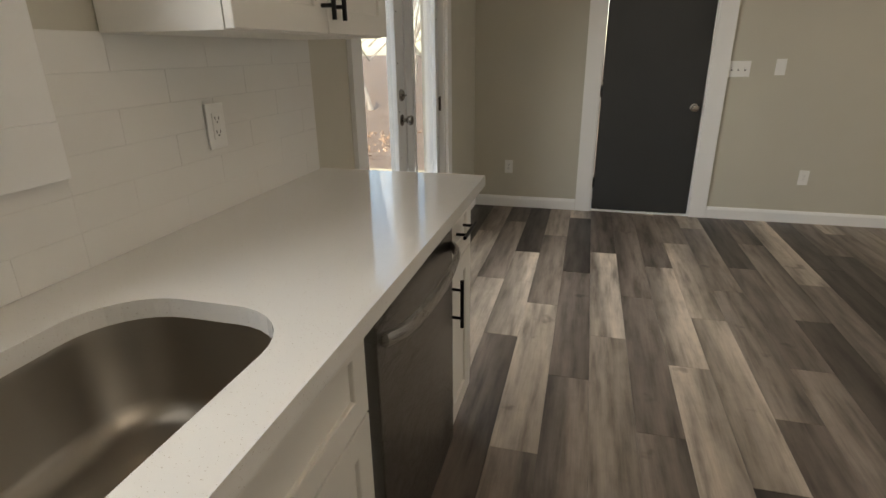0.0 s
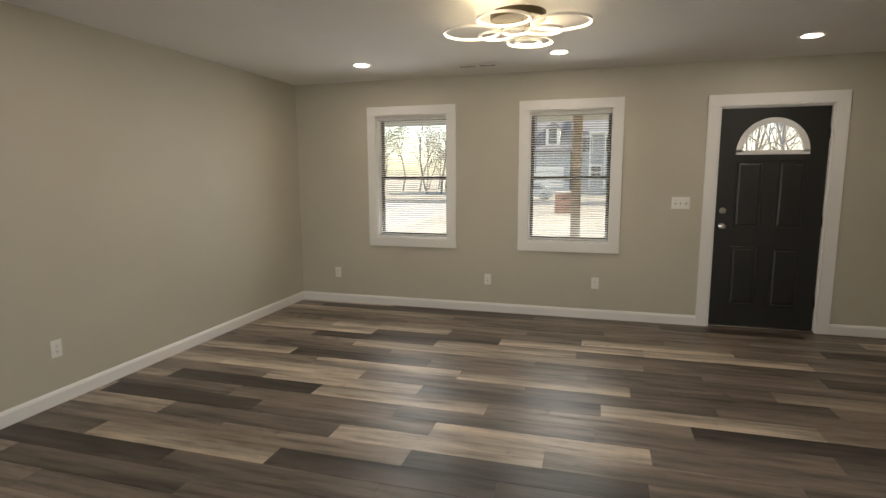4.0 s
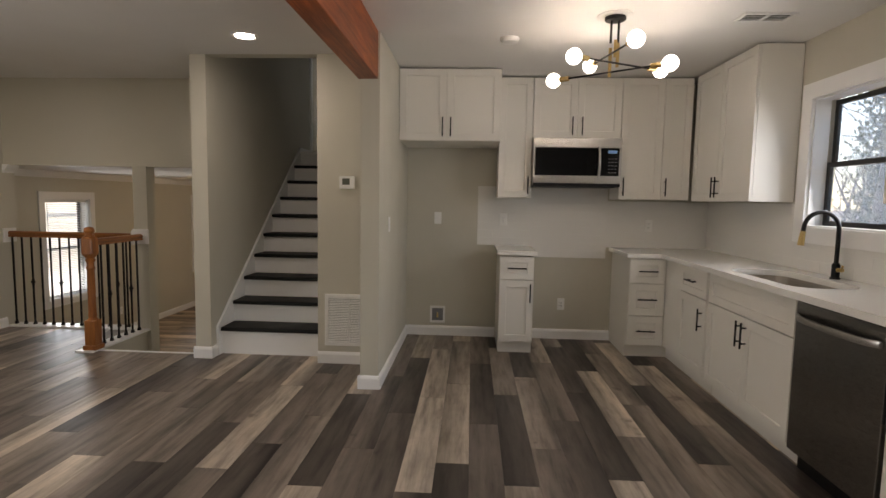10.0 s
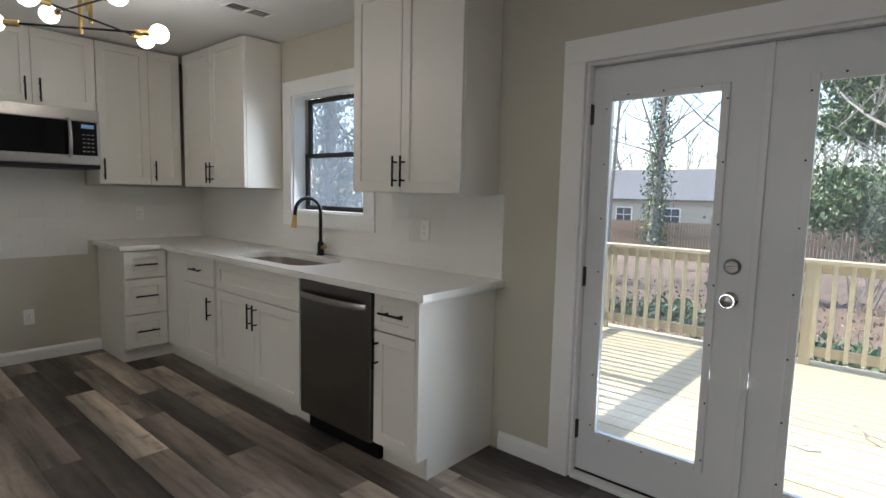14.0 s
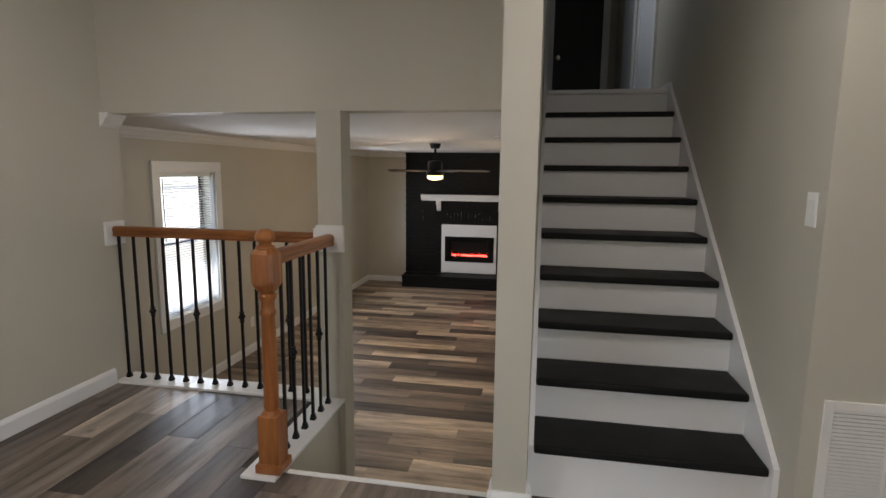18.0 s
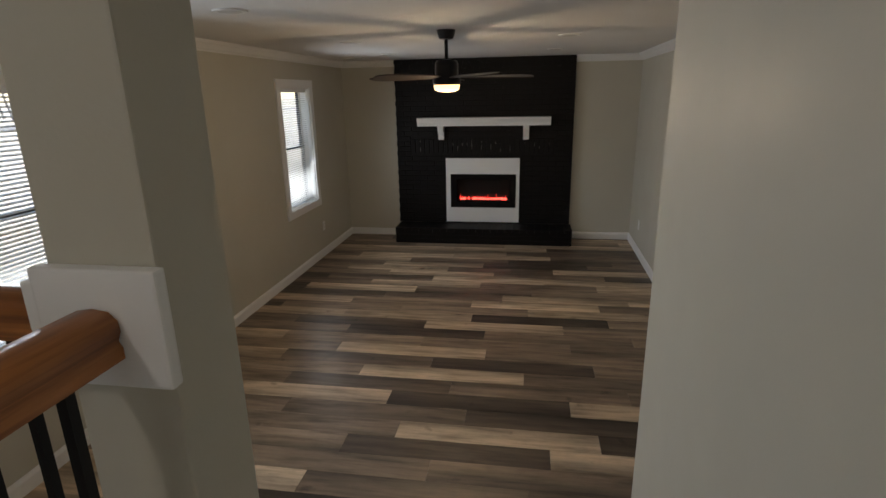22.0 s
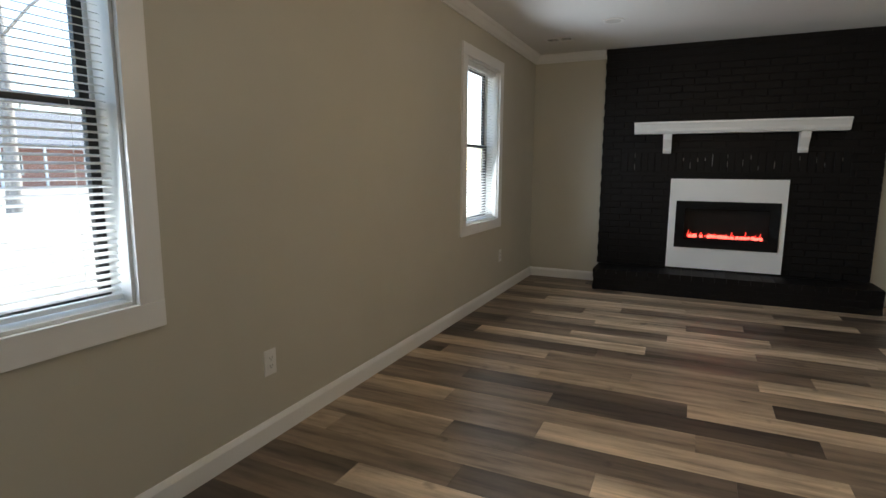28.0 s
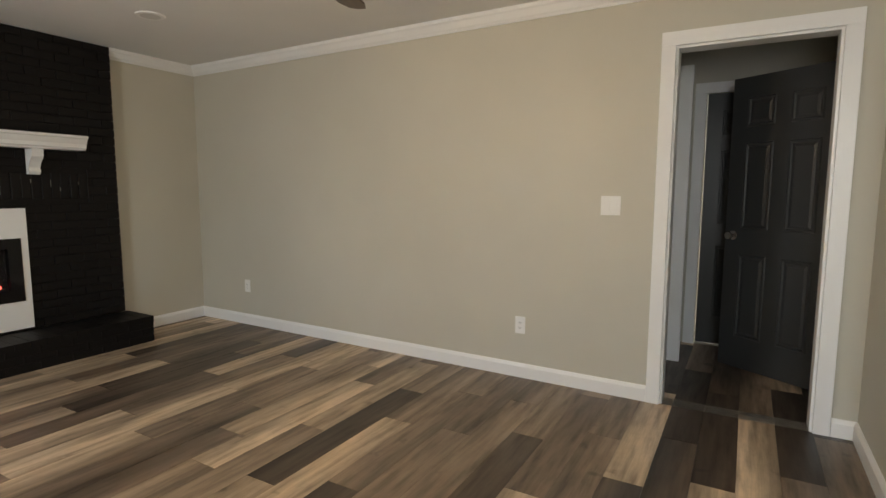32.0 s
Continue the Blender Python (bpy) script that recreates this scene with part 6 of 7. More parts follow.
def limb(bm, a, d, length, r, depth, tips):
    pts, p = [a.copy()], a.copy()
    for k in range(4):
        d = (d + Vector((random.uniform(-0.26, 0.26), random.uniform(-0.26, 0.26), random.uniform(-0.12, 0.16)))).normalized()
        p = p + d * length / 4
        pts.append(p.copy())
    n = 6 if r > 0.05 else 4
    rings = []
    for k, q in enumerate(pts):
        rr = r * (1 - 0.17 * k)
        t = d.to_track_quat("Z", "Y")
        rings.append([bm.verts.new(q + t @ Vector((rr * math.cos(2 * math.pi * j / n), rr * math.sin(2 * math.pi * j / n), 0))) for j in range(n)])
    for u, v in zip(rings, rings[1:]):
        for j in range(n):
            bm.faces.new((u[j], u[(j + 1) % n], v[(j + 1) % n], v[j]))
    tips.append((pts[-1], d))
    if depth:
        for k in range(3 if depth > 1 else 4):
            q = pts[random.randint(1, 4)]
            turn = Vector((random.uniform(-1, 1), random.uniform(-1, 1), random.uniform(0.0, 0.9))).normalized()
            limb(bm, q, (d * 0.45 + turn).normalized(), length * random.uniform(0.45, 0.7), r * 0.42, depth - 1, tips)


def leaves(bm, centre, spread, n, size):
    """Small folded leaves scattered round a centre."""
    for _ in range(n):
        p = Vector((random.gauss(0, spread[0]), random.gauss(0, spread[1]), random.gauss(0, spread[2]))) + centre
        q = Euler((random.uniform(0, 6.28), random.uniform(0, 6.28), random.uniform(0, 6.28))).to_matrix()
        s = size * random.uniform(0.6, 1.3)
        vs = [bm.verts.new(p + q @ Vector(c) * s) for c in ((-0.5, 0, 0), (0, -0.32, 0.12), (0.55, 0, 0), (0, 0.32, 0.12))]
        bm.faces.new((vs[0], vs[1], vs[2]))
        bm.faces.new((vs[0], vs[2], vs[3]))


def tree(name, label, x, y, h, r, levels=3, ivy=0.0, crown=None, group="bare trees"):
    ob = thing(name, label, "tree", pose(x, y, height(x, y) - 0.1), group)
    bm, tips = bmesh.new(), []
    top = Vector((random.uniform(-0.3, 0.3), random.uniform(-0.3, 0.3), h * 0.62))
    n, rings = 9, []
    for k in range(7):
        f = k / 6
        c = top * f + Vector((math.sin(f * 4 + x) * 0.08, math.cos(f * 3 + y) * 0.08, 0)) * h * 0.08
        rr = r * (1.25 - 0.25 * min(1, f * 6)) * (1 - 0.55 * f)
        rings.append([bm.verts.new(c + Vector((rr * math.cos(2 * math.pi * j / n), rr * math.sin(2 * math.pi * j / n), 0))) for j in range(n)])
    for u, v in zip(rings, rings[1:]):
        for j in range(n):
            bm.faces.new((u[j], u[(j + 1) % n], v[(j + 1) % n], v[j]))
    part("trunk", bm, BARK, ob, smooth=60)
    bm = bmesh.new()
    for k in range(10):
        f = random.uniform(0.36, 1.0)
        d = Vector((random.uniform(-1, 1), random.uniform(-1, 1), random.uniform(0.3, 1.1))).normalized()
        limb(bm, top * f, d, h * random.uniform(0.22, 0.4), r * 0.26, levels - 1, tips)
    part("limbs", bm, BARK, ob)
    if ivy:
        bm = bmesh.new()
        k = 0.0
        while k < ivy:
            leaves(bm, Vector((0, 0, k)) + top * 0.0, (r + 0.06, r + 0.06, 0.22), 110, 0.17)
            k += 0.28
        part("ivy", bm, IVY, ob, "green ivy climbing the trunk")
    if crown:
        bm = bmesh.new()
        for p, d in tips[:: max(1, len(tips) // 90)]:
            leaves(bm, p, (0.45, 0.45, 0.35), crown, 0.16)
        part("crown", bm, LEAFY if group != "ivy trees" else IVY, ob)
    return ob


tree("tree", "slim bare tree in the back yard", -29, -10.2, 15, 0.17)
tree("tree", "bare tree wrapped in green ivy in the back yard", -30.8, -8.2, 16, 0.30, 3, 11.5, group="ivy trees")
tree("tree", "bare tree with twisting limbs close behind the deck", -15.5, 3.5, 13, 0.22, 4)
tree("tree", "bare leaning tree behind the deck", -17.5, 4.6, 13, 0.24, 4, 1.5)
tree("tree", "slim bare tree behind the deck rail", -19.0, -1.6, 14, 0.13, 3, 3.0)
tree("tree", "bare tree at the fence", -34, -14.0, 16, 0.2)
tree("tree", "bare tree at the fence", -36, -3.0, 17, 0.22)
tree("tree", "bare tree at the fence", -38, 6.0, 17, 0.24)
tree("tree", "bare tree near the kitchen window", -24, -9.0, 16, 0.2, 3)
tree("tree", "ivy-wrapped tree beyond the kitchen window", -11.5, -14.0, 13, 0.3, 3, 10.0, 16, group="ivy trees")
tree("tree", "ivy-wrapped tree beyond the kitchen window", -17.5, -16.0, 14, 0.3, 3, 9.0, 12, group="ivy trees")
tree("tree", "bare tree beyond the kitchen window", -14.0, -17.5, 13, 0.18, 4)
tree("tree", "bare tree beyond the kitchen window", -9.0, -18.5, 13, 0.2, 4)
for bx, by, bh, wd, nn in ((-18.5, 2.3, 9.0, 2.3, 17000), (-19.0, -0.3, 1.3, 0.8, 1200), (-13.0, -15.0, 4.5, 1.6, 5000), (-9.5, 2.0, 0.25, 1.6, 700), (-12.5, -1.5, 0.2, 2.0, 700)):
    ob = thing("ivy_thicket", "tangled green ivy thicket in the back yard", "shrub", pose(bx, by, height(bx, by)), "thickets")
    bm = bmesh.new()
    for k in range(14):
        leaves(bm, Vector((random.uniform(-wd, wd) * 0.6, random.uniform(-wd, wd) * 0.6, bh * random.uniform(0.05, 1.0))), (wd * 0.32, wd * 0.32, 0.3 * min(1, bh)), nn // 14, 0.17)
    part("foliage", bm, IVY, ob)
    bm = bmesh.new()
    for k in range(9):
        limb(bm, Vector((random.uniform(-0.3, 0.3), random.uniform(-0.3, 0.3), -0.1)), Vector((random.uniform(-0.5, 0.5), random.uniform(-0.5, 0.5), 1)).normalized(), bh * 1.1, 0.025, 1, [])
    part("stems", bm, BARK, ob)
litter = bmesh.new()
for k in range(5200):
    lx, ly = random.uniform(-20, -4.9), random.uniform(-12, 16)
    leaves(litter, Vector((lx, ly, height(lx, ly) + 0.03)), (0.1, 0.1, 0.01), 1, 0.14)
tagged(part("leaf_litter", litter, rough_mat("dry_leaf", [(0.3, (0.16, 0.09, 0.05)), (0.7, (0.42, 0.29, 0.2))], 1.5, 0.8)), "dry brown leaves strewn over the yard", "leaves", "", "stuff")

# Back fence and neighbours.
fence = thing("wooden_fence", "weathered board fence along the back yard", "fence")
fm = mesh(boxed((-0.012, -0.068, -0.1, 0.012, 0.068, 1.83)), "board", FENCEWOOD)
fx = -31.5
for k in range(170):
    y = -16 + 0.16 * k
    part("board", fm, None, fence, at=pose(fx, y, height(fx, y)))
part("fence_rail", boxed((fx + 0.012, -16.1, height(fx, 0) + 0.3, fx + 0.05, 11.3, height(fx, 0) + 0.38), (fx + 0.012, -16.1, height(fx, 0) + 1.2, fx + 0.05, 11.3, height(fx, 0) + 1.28)), FENCEWOOD, fence)


def house(label, x, y, w, d, h, pitch, wall, face, dormers=(), windows=(), garage=None, porch=False, rise=0.0):
    """A house whose long face (along y) looks towards face (+1 or -1 along x)."""
    base = height(x, y) + rise
    ob = thing("house", label, "house", pose(x, y, base - 0.1, 0, 0, 0), "houses")
    part("walls", boxed((-d / 2, -w / 2, -rise, d / 2, w / 2, h)), wall, ob)
    bm = bmesh.new()
    o = 0.4
    top = h + pitch
    prof = [(-d / 2 - o, h - 0.15), (0, top), (d / 2 + o, h - 0.15), (d / 2 + o, h - 0.28), (0, top - 0.18), (-d / 2 - o, h - 0.28)]
    ends = [[bm.verts.new((px, yy, pz)) for px, pz in prof] for yy in (-w / 2 - o, w / 2 + o)]
    for k in range(6):
        bm.faces.new((ends[0][k], ends[0][(k + 1) % 6], ends[1][(k + 1) % 6], ends[1][k]))
    bm.faces.new(ends[0][::-1])
    bm.faces.new(ends[1])
    part("roof", bm, ROOFING, ob)
    gab = bmesh.new()
    for yy in (-w / 2, w / 2):
        gab.faces.new([gab.verts.new(c) for c in ((-d / 2, yy, h - 0.1), (0, yy, top - 0.2), (d / 2, yy, h - 0.1))])
    part("gable", gab, wall, ob)
    fx = face * d / 2
    for wy, wz, ww, wh in windows:
        win = part("window", boxed((fx, wy - ww / 2 - 0.1, wz - 0.1, fx + face * 0.06, wy + ww / 2 + 0.1, wz + wh + 0.1)), PAINTWHITE, ob)
        part("pane", boxed((fx + face * 0.06, wy - ww / 2, wz, fx + face * 0.07, wy + ww / 2, wz + wh)), DARKPANE, win)
        part("sash_bar", boxed((fx + face * 0.07, wy - ww / 2, wz + wh / 2 - 0.03, fx + face * 0.085, wy + ww / 2, wz + wh / 2 + 0.03), (fx + face * 0.07, wy - 0.02, wz, fx + face * 0.085, wy + 0.02, wz + wh)), PAINTWHITE, win)
    for dy in dormers:
        x0, x1 = fx * 0.15, fx * 0.92
        dm = part("dormer", boxed((min(x0, x1), dy - 0.75, h + 0.2, max(x0, x1), dy + 0.75, h + pitch * 0.62)), PAINTWHITE, ob, "white gabled dormer")
        bm = bmesh.new()
        zt = h + pitch * 0.62
        es = [[bm.verts.new(c) for c in ((xx, dy - 0.95, zt - 0.1), (xx, dy, zt + 0.75), (xx, dy + 0.95, zt - 0.1))] for xx in (x0, x1 + face * 0.2)]
        bm.faces.new(es[0])
        bm.faces.new(es[1])
        for k in range(3):
            bm.faces.new((es[0][k], es[0][(k + 1) % 3], es[1][(k + 1) % 3], es[1][k]))
        part("dormer_roof", bm, ROOFING, dm)
        part("pane", boxed((x1, dy - 0.42, h + 0.55, x1 + face * 0.03, dy + 0.42, zt - 0.05)), DARKPANE, dm)
    if garage:
        gy, gw = garage
        gd = part("garage_door", boxed((fx, gy - gw / 2, 0.1, fx + face * 0.05, gy + gw / 2, 2.3)), PAINTWHITE, ob)
        for k in range(3):
            # Dark strips on the face paint the shade of the panel grooves.
            part("groove", boxed((fx + face * 0.05, gy - gw / 2, 0.62 + 0.55 * k, fx + face * 0.055, gy + gw / 2, 0.65 + 0.55 * k)), ROOFING, gd)
    if porch:
        pr = part("porch", boxed((min(fx, fx + face * 2), -w * 0.3, h - 0.5, max(fx, fx + face * 2), w * 0.3, h - 0.3)), PAINTWHITE, ob)
        for k in range(4):
            yy = -w * 0.28 + w * 0.56 * k / 3
            part("porch_post", boxed((fx + face * 1.85 - 0.07, yy - 0.07, 0, fx + face * 1.85 + 0.07, yy + 0.07, h - 0.5)), PAINTWHITE, pr)
    return ob


house("tan house with a low grey roof beyond the back fence", -46, -16.5, 19, 8, 3.4, 2.4, SIDING2, 1, (), ((-2.5, 0.9, 0.9, 0.6), (1.8, 1.4, 1.2, 1.1), (5.6, 1.4, 1.2, 1.1)))
house("blue-grey house with white dormers across the street", 64, 10.6, 13, 9, 4.2, 3.6, SIDING, -1, (-4.6, -0.6, 3.6), ((4.2, 1.0, 1.0, 1.4), (1.2, 1.0, 1.0, 1.4)), (-3.6, 4.6), False, 0.9)
house("two-storey blue-grey house across the street", 65, -0.2, 8, 9, 6.2, 2.6, SIDING, -1, (), ((-2.2, 3.9, 1.0, 1.5), (0.2, 3.9, 1.0, 1.5), (2.6, 3.9, 1.0, 1.5), (1.6, 1.0, 1.0, 1.4)), None, True, 0.9)
house("red brick house with a white porch down the street", 50, -25.5, 14, 8, 3.2, 2.3, BRICKRED, -1, (), ((-4.5, 1.0, 1.1, 1.3), (4.5, 1.0, 1.1, 1.3), (2.4, 1.0, 1.1, 1.3)), None, True)
house("pale house beyond the lawn", 58, -38, 12, 8, 3.2, 2.3, SIDING2, -1, (), ((-3.5, 1.0, 1.1, 1.3), (3.0, 1.0, 1.1, 1.3)))

# Street, driveway and front yard things.
structure("road", boxed((42, -300, -1.1, 49, 300, -0.955)), ASPHALT, "grey asphalt street", "road")
structure("driveway", boxed((24, -8.2, -1.1, 42, -1.8, -0.952)), CONCRETE, "pale concrete driveway", "driveway")
structure("driveway_near", boxed((12, 10.0, -1.1, 42, 18.0, -0.953)), CONCRETE, "pale concrete driveway beside the lawn", "driveway")
porch = thing("porch", "covered front porch with a concrete floor", "porch")
part("slab", boxed((XF + 0.17, -1.70, -1.2, XF + 2.15, 5.4, -0.12), bevel=0.01), CONCRETE, porch)
part("ceiling_panel", boxed((XF + 0.165, -1.70, 2.30, XF + 2.4, 5.6, 2.36)), PAINTWHITE, porch)
part("fascia", boxed((XF + 2.0, -1.70, 2.16, XF + 2.09, 5.6, 2.30)), PAINTWHITE, porch)
for py in (1.37, 4.9, -1.55):
    part("porch_post", boxed((XF + 1.48, py - 0.06, -0.12, XF + 1.60, py + 0.06, 2.30), bevel=0.006), FENCEWOOD, porch)
structure("roof", boxed((XW - 0.6, -0.89, ZC + 0.12, XF + 2.5, YN + 0.7, ZC + 0.3), (XW - 0.6, -2.2, ZC + 0.12, 2.24, -0.89, ZC + 0.3), (3.44, -2.2, ZC + 0.12, XF + 2.5, -0.89, ZC + 0.3)), ROOFING, "shallow house roof over the main floor", "roof")
structure("roof_den", boxed((0.5, -9.2, 4.75, LX1 + 0.6, -0.7, 4.9)), ROOFING, "house roof over the den wing", "roof")
structure("wall_upper_den", pierced("x", LX1 + 0.01, LX1 + 0.16, LY0, LY1 + 0.12, LC + 0.1, 4.75), SIDING2, "tan siding over the den", "wall")
structure("wall_side_skirt", pierced("y", YN + 0.01, YN + 0.15, XW - 0.1, XF + 0.1, -1.3, -0.2), CONCRETE, "concrete foundation", "foundation")
structure("wall_rear_skirt", pierced("x", XW - 0.02, XW - 0.15, -9.0, YN, -2.0, -0.2), CONCRETE, "concrete foundation behind the house", "foundation")
box_m = thing("brick_mailbox", "red brick mailbox pillar by the street", "mailbox", pose(33.9, 3.05, height(34, 3)))
part("pillar", boxed((-0.56, -0.56, -0.1, 0.56, 0.56, 1.22), bevel=0.02), BRICKRED, box_m)
part("cap", boxed((-0.61, -0.61, 1.22, 0.61, 0.61, 1.31), bevel=0.02), CONCRETE, box_m)
part("mail_door", boxed((-0.572, -0.12, 0.82, -0.561, 0.12, 1.07)), CARPAINT, box_m)
wallet = thing("brick_planter", "low red brick wall beside the driveway", "wall", pose(31, 15.2, height(31, 15)))
part("bricks", boxed((-0.3, -1.3, -0.1, 0.3, 1.3, 0.9), bevel=0.02), BRICKRED, wallet)
part("coping", boxed((-0.35, -1.35, 0.9, 0.35, 1.35, 0.98), bevel=0.02), CONCRETE, wallet)


def car(label, x, y, turn, paint):
    ob = thing("car", label, "car", pose(x, y, height(x, y) + 0.02, 0, 0, turn), "parked cars")
    bm = bmesh.new()
    prof = [(-2.25, 0.35), (-2.28, 0.62), (-2.1, 0.86), (-1.55, 0.95), (-1.0, 1.38), (-0.6, 1.46), (0.45, 1.45), (0.9, 1.32), (1.4, 0.98), (2.05, 0.84), (2.28, 0.66), (2.3, 0.38), (1.8, 0.25), (-1.8, 0.25)]
    rows = [[bm.verts.new((px, yy * (1 - 0.16 * max(0, pz - 0.9)), pz)) for px, pz in prof] for yy in (-0.86, -0.80, 0.80, 0.86)]
    for a, b in zip(rows, rows[1:]):
        for k in range(len(prof)):
            bm.faces.new((a[k], a[(k + 1) % len(prof)], b[(k + 1) % len(prof)], b[k]))
    bm.faces.new(rows[0][::-1])
    bm.faces.new(rows[-1])
    part("body", bm, paint, ob, smooth=35)
    for s in (-1, 1):
        bm = bmesh.new()
        yy = s * 0.80
        for quad in (((-1.35, 0.98), (-0.95, 1.33), (-0.1, 1.38), (-0.1, 0.98)), ((-0.02, 0.98), (-0.02, 1.38), (0.45, 1.37), (1.1, 0.98))):
            bm.faces.new([bm.verts.new((px, yy + s * (0.064 - 0.137 * (pz - 0.9)), pz)) for px, pz in quad])
        part("side_glass", bm, DARKPANE, ob)
        for wx in (-1.4, 1.42):
            wheel = part("wheel", rod(bmesh.new(), (wx, s * 0.70, 0.32), (wx, s * 0.89, 0.32), 0.33, 24), RUBBER, ob)
            part("rim", rod(bmesh.new(), (wx, s * 0.885, 0.32), (wx, s * 0.90, 0.32), 0.21, 18), CARSILVER, wheel)
    for px, c in ((2.27, (0.8, 0.8, 0.78)), (-2.27, (0.4, 0.02, 0.02))):
        for s in (-0.6, 0.6):
            part("headlight" if px > 0 else "tail_light", boxed((px - 0.05, s - 0.17, 0.60, px + 0.05, s + 0.17, 0.74), bevel=0.02), Mat("car_lamp", c, 0.1).mat, ob)
    return ob


car("black sedan parked on the driveway", 28.6, -5.0, 62, CARPAINT)
car("silver sedan parked across the street", 50.5, 7.2, 85, CARSILVER)
car("white-grey sedan parked across the street", 52, 11.5, 88, CARSILVER)
tree("tree", "leafy olive tree beyond the driveway", 48, 22, 12, 0.3, 3, 0, 26, group="front trees")
tree("tree", "leafy olive tree beyond the driveway", 52, 29, 12, 0.3, 3, 0, 26, group="front trees")
tree("tree", "bare tree near the black car", 46, -12, 13, 0.22, 4, group="front trees")
tree("tree", "bare tree near the street", 40, -5.5, 12, 0.18, 4, group="front trees")
tree("tree", "tall pine trunk on the den lawn", 23.4, -11.9, 18, 0.20, 3, group="front trees")
for k in range(7):
    tree("tree", "bare tree behind the far houses", 70 + 6 * (k % 3), -46 + 9 * k, 16, 0.24, 3, group="far trees")



def woods(label, spots):
    """Far bare woods: thin trunks with a haze of twigs, joined."""
    bm = bmesh.new()
    for x, y, h in spots:
        base = Vector((x, y, height(x, y) - 0.2))
        limb(bm, base, Vector((random.uniform(-0.05, 0.05), random.uniform(-0.05, 0.05), 1)), h * 0.7, 0.16, 0, [])
        for k in range(9):
            d = Vector((random.uniform(-1, 1), random.uniform(-1, 1), random.uniform(0.4, 1.4))).normalized()
            limb(bm, base + Vector((0, 0, h * random.uniform(0.25, 0.7))), d, h * random.uniform(0.18, 0.32), 0.055, 1, [])
    tagged(part("far_woods", bm, BARK), label, "woods", "", "stuff")


woods("grey leafless woods beyond the back fence", [(random.uniform(-75, -46), random.uniform(-42, 26), random.uniform(11, 17)) for _ in range(70)] + [(random.uniform(-45, -8), random.uniform(-55, -26), random.uniform(9, 15)) for _ in range(40)] + [(random.uniform(-42, -8), random.uniform(17, 52), random.uniform(9, 15)) for _ in range(26)])
woods("grey leafless woods beyond the street", [(random.uniform(62, 92), random.uniform(-75, -22), random.uniform(10, 16)) for _ in range(46)] + [(random.uniform(52, 66), random.uniform(-24, -9), random.uniform(11, 15)) for _ in range(16)] + [(random.uniform(60, 92), random.uniform(19, 66), random.uniform(9, 15)) for _ in range(44)])
for tx, ty, ta, tl in ((-3.3, 2.95, 20, 0.32), (-2.6, 2.62, 95, 0.22), (-2.2, 3.2, 60, 0.26), (-3.9, 3.3, 130, 0.18), (-1.9, 2.5, 10, 0.2)):
    tw = thing("twig", "thin fallen twig on the deck boards", "twig", pose(tx, ty, DK + 0.006, 0, 0, ta), "deck twigs")
    part("stick", tube([(0, 0, 0), (tl * 0.4, 0.02, 0.004), (tl * 0.7, 0.0, 0.002), (tl, 0.04, 0.003)], 0.005, 6), BARK, tw)
    part("side_shoot", tube([(tl * 0.4, 0.02, 0.004), (tl * 0.6, 0.07, 0.006), (tl * 0.8, 0.10, 0.003)], 0.003, 5), BARK, tw)

# ---- backsplash tiles ----
sp = thing("backsplash", "white gloss tile backsplash over the worktops", "backsplash")
ZT0, ZT1 = 0.9155, 1.36
part("grout_bed", boxed((XW + 0.0005, YK + 0.001, ZT0, XW + 0.006, KWIN[0] - 0.108, ZT1), (XW + 0.0005, KWIN[1] + 0.108, ZT0, XW + 0.006, 1.535, ZT1), (XW + 0.0005, KWIN[0] - 0.108, ZT0, XW + 0.006, KWIN[1] + 0.108, KWIN[2] - 0.105), (XW + 0.006, YK + 0.0005, ZT0, -0.166, YK + 0.006, ZT1), (-0.166, YK + 0.0005, 0.806, 0.57, YK + 0.006, ZT1 + 0.125), (0.57, YK + 0.0005, ZT0, 1.078, YK + 0.006, ZT1 + 0.125)), GROUT, sp)
TW, THH = 0.30, 0.074
tile_cache = {}


def tile(w, h):
    key = (round(w, 4), round(h, 4))
    if key not in tile_cache:
        bm = bmesh.new()
        b = 0.0004
        lo = [bm.verts.new(c) for c in ((0, 0, 0), (w, 0, 0), (w, 0, h), (0, 0, h))]
        hi = [bm.verts.new(c) for c in ((b, -0.0008, b), (w - b, -0.0008, b), (w - b, -0.0008, h - b), (b, -0.0008, h - b))]
        for k in range(4):
            bm.faces.new((lo[k], lo[(k + 1) % 4], hi[(k + 1) % 4], hi[k]))
        bm.faces.new(hi)
        tile_cache[key] = mesh(bm, "tile", SPLASH)
    return tile_cache[key]


def field(u0, u1, z0, z1, place):
    """Tiles in running bond over a rectangle of a wall."""
    r, z = 0, z0
    while z < z1 - 0.012:
        h = min(THH - 0.0006, z1 - z)
        u = u0 - (TW / 2 if r % 2 else 0)
        while u < u1 - 0.012:
            a, b = max(u, u0), min(u + TW - 0.0006, u1)
            if b - a > 0.012:
                part("tile", tile(b - a, h), None, sp, at=place(a, z))
            u += TW
        z += THH
        r += 1


west = lambda u, z: pose(XW + 0.006, u, z, 0, 0, 90)
south = lambda u, z: pose(-u, YK + 0.006, z, 0, 0, 180)
field(KWIN[1] + 0.108, 1.535, ZT0, ZT1, west)
field(YK + 0.007, KWIN[0] - 0.108, ZT0, ZT1, west)
field(KWIN[0] - 0.108, KWIN[1] + 0.108, ZT0, KWIN[2] - 0.105, west)
field(-1.078, -0.57, ZT0, ZT1 + 0.125, south)
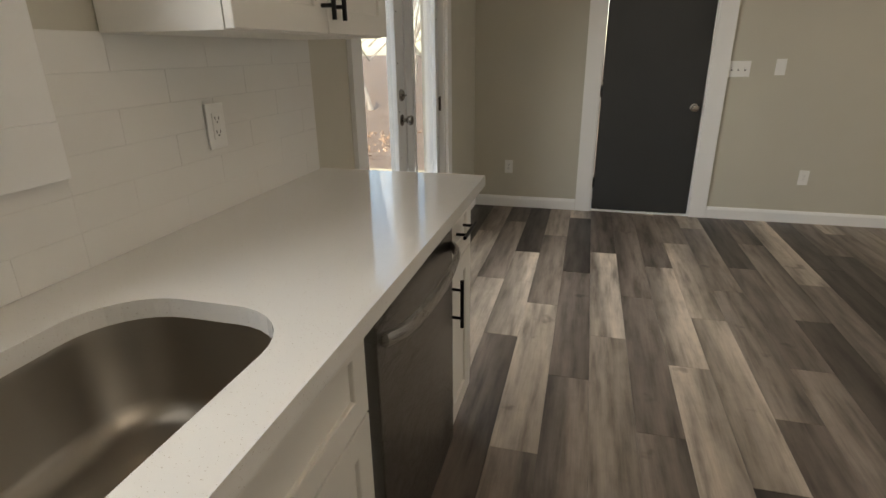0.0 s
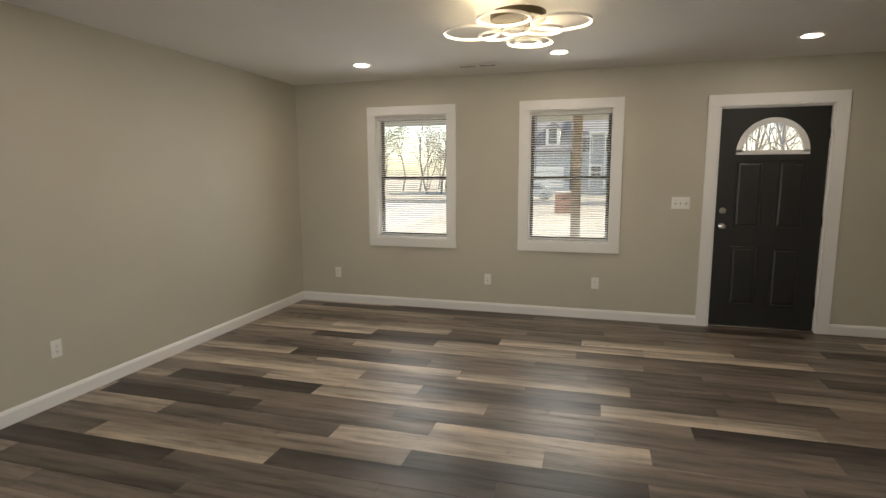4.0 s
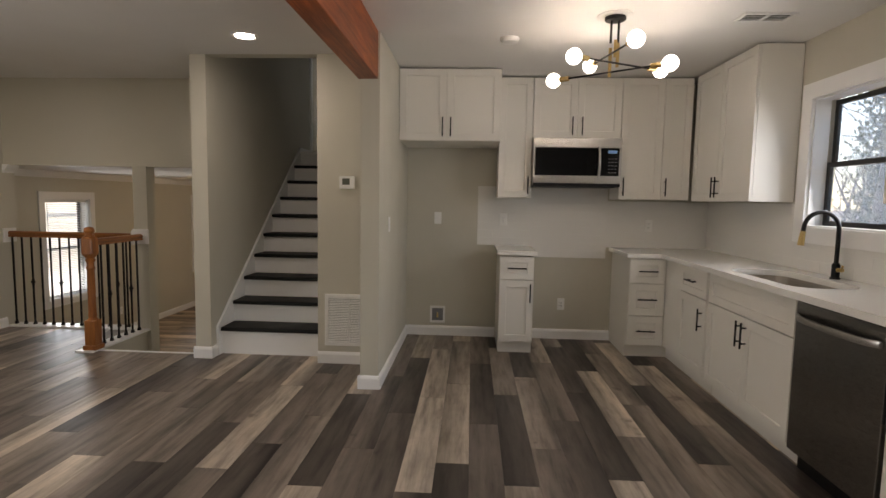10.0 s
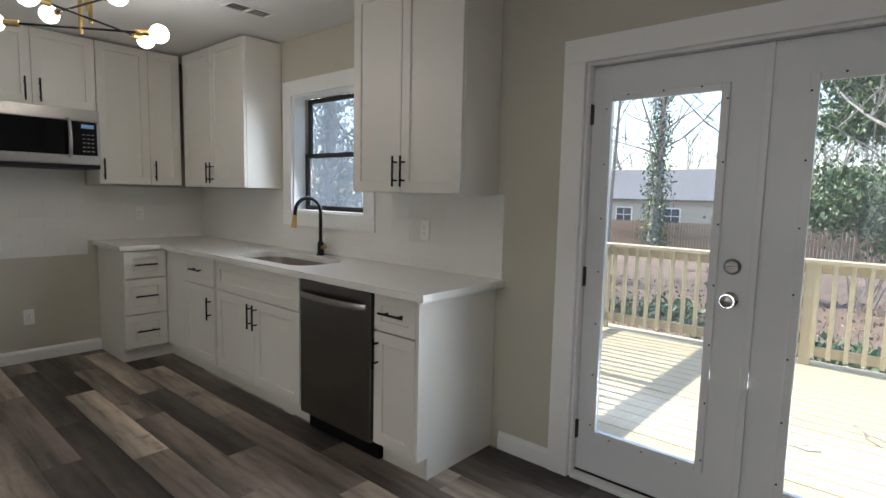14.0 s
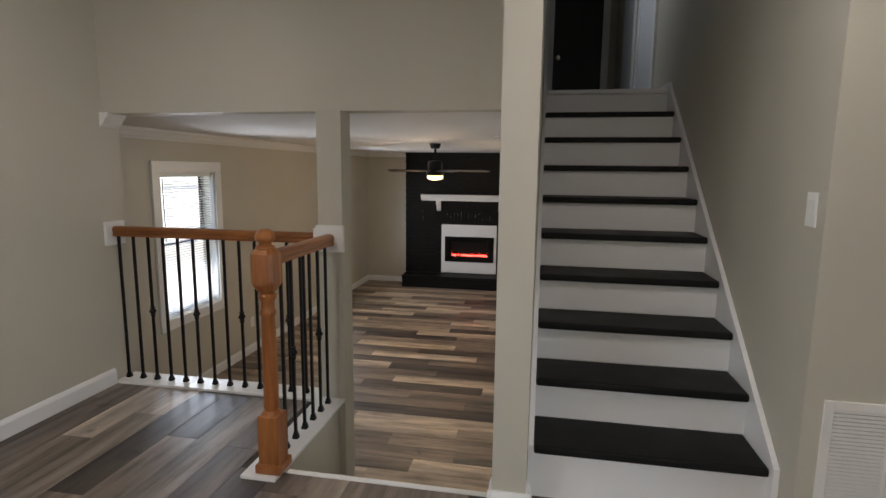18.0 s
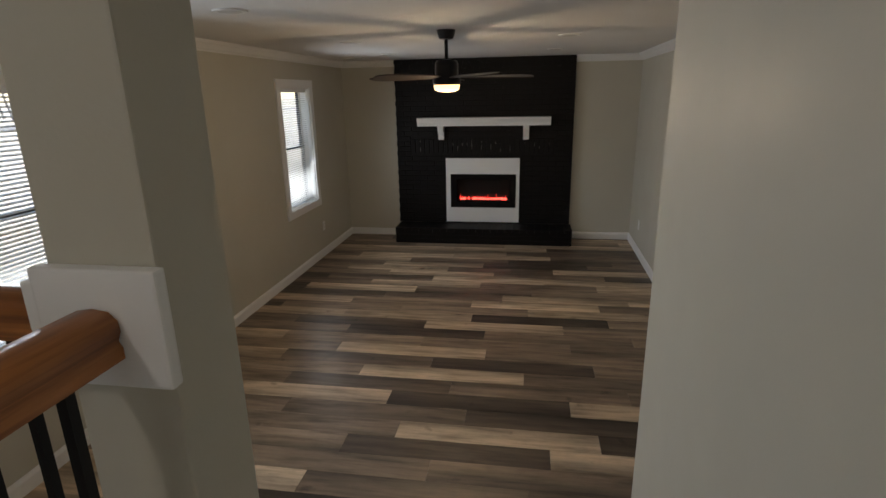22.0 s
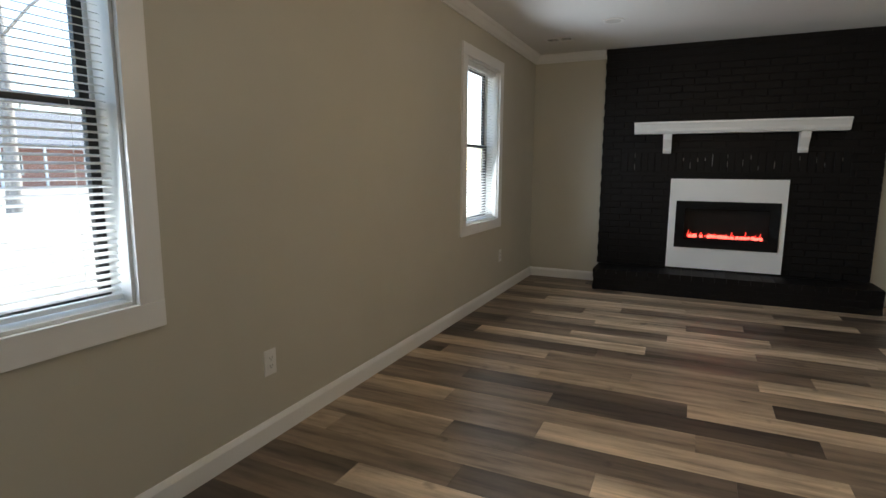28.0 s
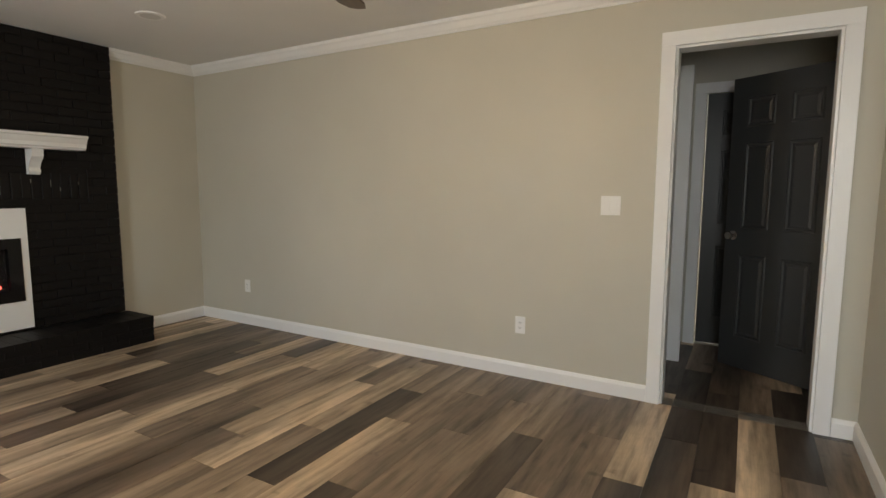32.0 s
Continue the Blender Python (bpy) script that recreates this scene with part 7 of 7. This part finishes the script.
field(-0.57, 0.166, 0.806, ZT1 + 0.125, south)
field(0.166, -XW - 0.012, ZT0, ZT1, south)
plate(pose(XW + 0.009, 0.985, 1.14, 0, 0, EAST), "white duplex outlet on the tiled backsplash")
plate(pose(0.83, YK + 0.009, 1.165, 0, 0, NORTH), "white duplex outlet on the tiled backsplash")
plate(pose(-0.56, YK + 0.009, 1.13, 0, 0, NORTH), "white duplex outlet on the tiled backsplash")

# ---- floor planks ----
random.seed(31)
structure_floor = thing("floor", "wood-look vinyl planks in mixed greys and tans", "floor", kind="structure")
structure_den = thing("floor_den", "wood-look vinyl planks in mixed tans and browns", "floor", kind="structure")
PW, PL = 0.170, 1.19
plank_cache = {}


def plank(l, w, axis):
    key = (round(l, 3), round(w, 3), axis)
    if key not in plank_cache:
        bm = bmesh.new()
        hx, hy = (l / 2, w / 2) if axis == "x" else (w / 2, l / 2)
        b = 0.0009
        lo = [bm.verts.new(c) for c in ((-hx, -hy, -0.006), (hx, -hy, -0.006), (hx, hy, -0.006), (-hx, hy, -0.006))]
        mid = [bm.verts.new(c) for c in ((-hx, -hy, -0.0009), (hx, -hy, -0.0009), (hx, hy, -0.0009), (-hx, hy, -0.0009))]
        hi = [bm.verts.new(c) for c in ((-hx + b, -hy + b, 0), (hx - b, -hy + b, 0), (hx - b, hy - b, 0), (-hx + b, hy - b, 0))]
        for p, q in ((lo, mid), (mid, hi)):
            for k in range(4):
                bm.faces.new((p[k], p[(k + 1) % 4], q[(k + 1) % 4], q[k]))
        bm.faces.new(hi)
        plank_cache[key] = mesh(bm, "plank", PLANK_X if axis == "x" else PLANK_Y)
    return plank_cache[key]


def lay(parent, rects, axis, z, across0):
    """Planks in rows along an axis over the union of rectangles (x0, y0, x1, y1)."""
    lo, hi = (0, 2) if axis == "x" else (1, 3)
    al, ah = (1, 3) if axis == "x" else (0, 2)
    c0, c1 = min(r[al] for r in rects), max(r[ah] for r in rects)
    c = across0 + PW * math.floor((c0 - across0) / PW)
    stagger = 0.0
    while c < c1 - 0.004:
        a, b = max(c, c0), min(c + PW, c1)
        mid = (a + b) / 2
        spans = sorted((r[lo], r[hi]) for r in rects if r[al] < mid < r[ah])
        merged = []
        for s in spans:
            if merged and s[0] <= merged[-1][1] + 1e-6:
                merged[-1][1] = max(merged[-1][1], s[1])
            else:
                merged.append(list(s))
        stagger = (stagger + random.choice((0.33, 0.42, 0.55, 0.24))) % 1.0
        for s0, s1 in merged:
            u = -20.0 + stagger * PL
            while u < s1:
                p, q = max(u, s0), min(u + PL, s1)
                if q - p > 0.004 and b - a > 0.004:
                    pc, qc = (p + q) / 2, mid
                    at = pose(pc, qc, z) if axis == "x" else pose(qc, pc, z)
                    part("plank", plank(q - p - 0.0008, b - a - 0.0008, axis), None, parent, at=at)
                u += PL
        c += PW


lay(structure_floor, [(XW, -1.0, XF, YN), (XW, YK, 1.77, -1.0), (1.77, -1.06, 3.40, -0.88), (4.45, -1.72, XF, -1.0)], "y", 0.0, 0.10)
lay(structure_den, [(LX0 - 0.09, LY0, LX1, LY1), (3.40, LY1, 4.35, -1.83), (HX0, HY0, LX0, HY1)], "x", LZ, -3.70)
structure("subfloor", boxed((XW, -1.0, -0.2, XF, YN, -0.006), (XW, YK, -0.2, 3.41, -1.0, -0.006), (4.45, -1.79, -0.2, XF, -1.0, -0.006)), SUBFLOOR, "dark joints under the upper floor planks", "floor")
structure("subfloor_den", boxed((LX0 - 0.1, LY0, LZ - 0.2, LX1, LY1, LZ - 0.006), (3.40, LY1, LZ - 0.2, 4.35, -1.3, LZ - 0.006), (HX0 - 0.5, HY0 - 0.05, LZ - 0.2, LX0, HY1 + 0.05, LZ - 0.006)), SUBFLOOR, "dark joints under the den floor planks", "floor")
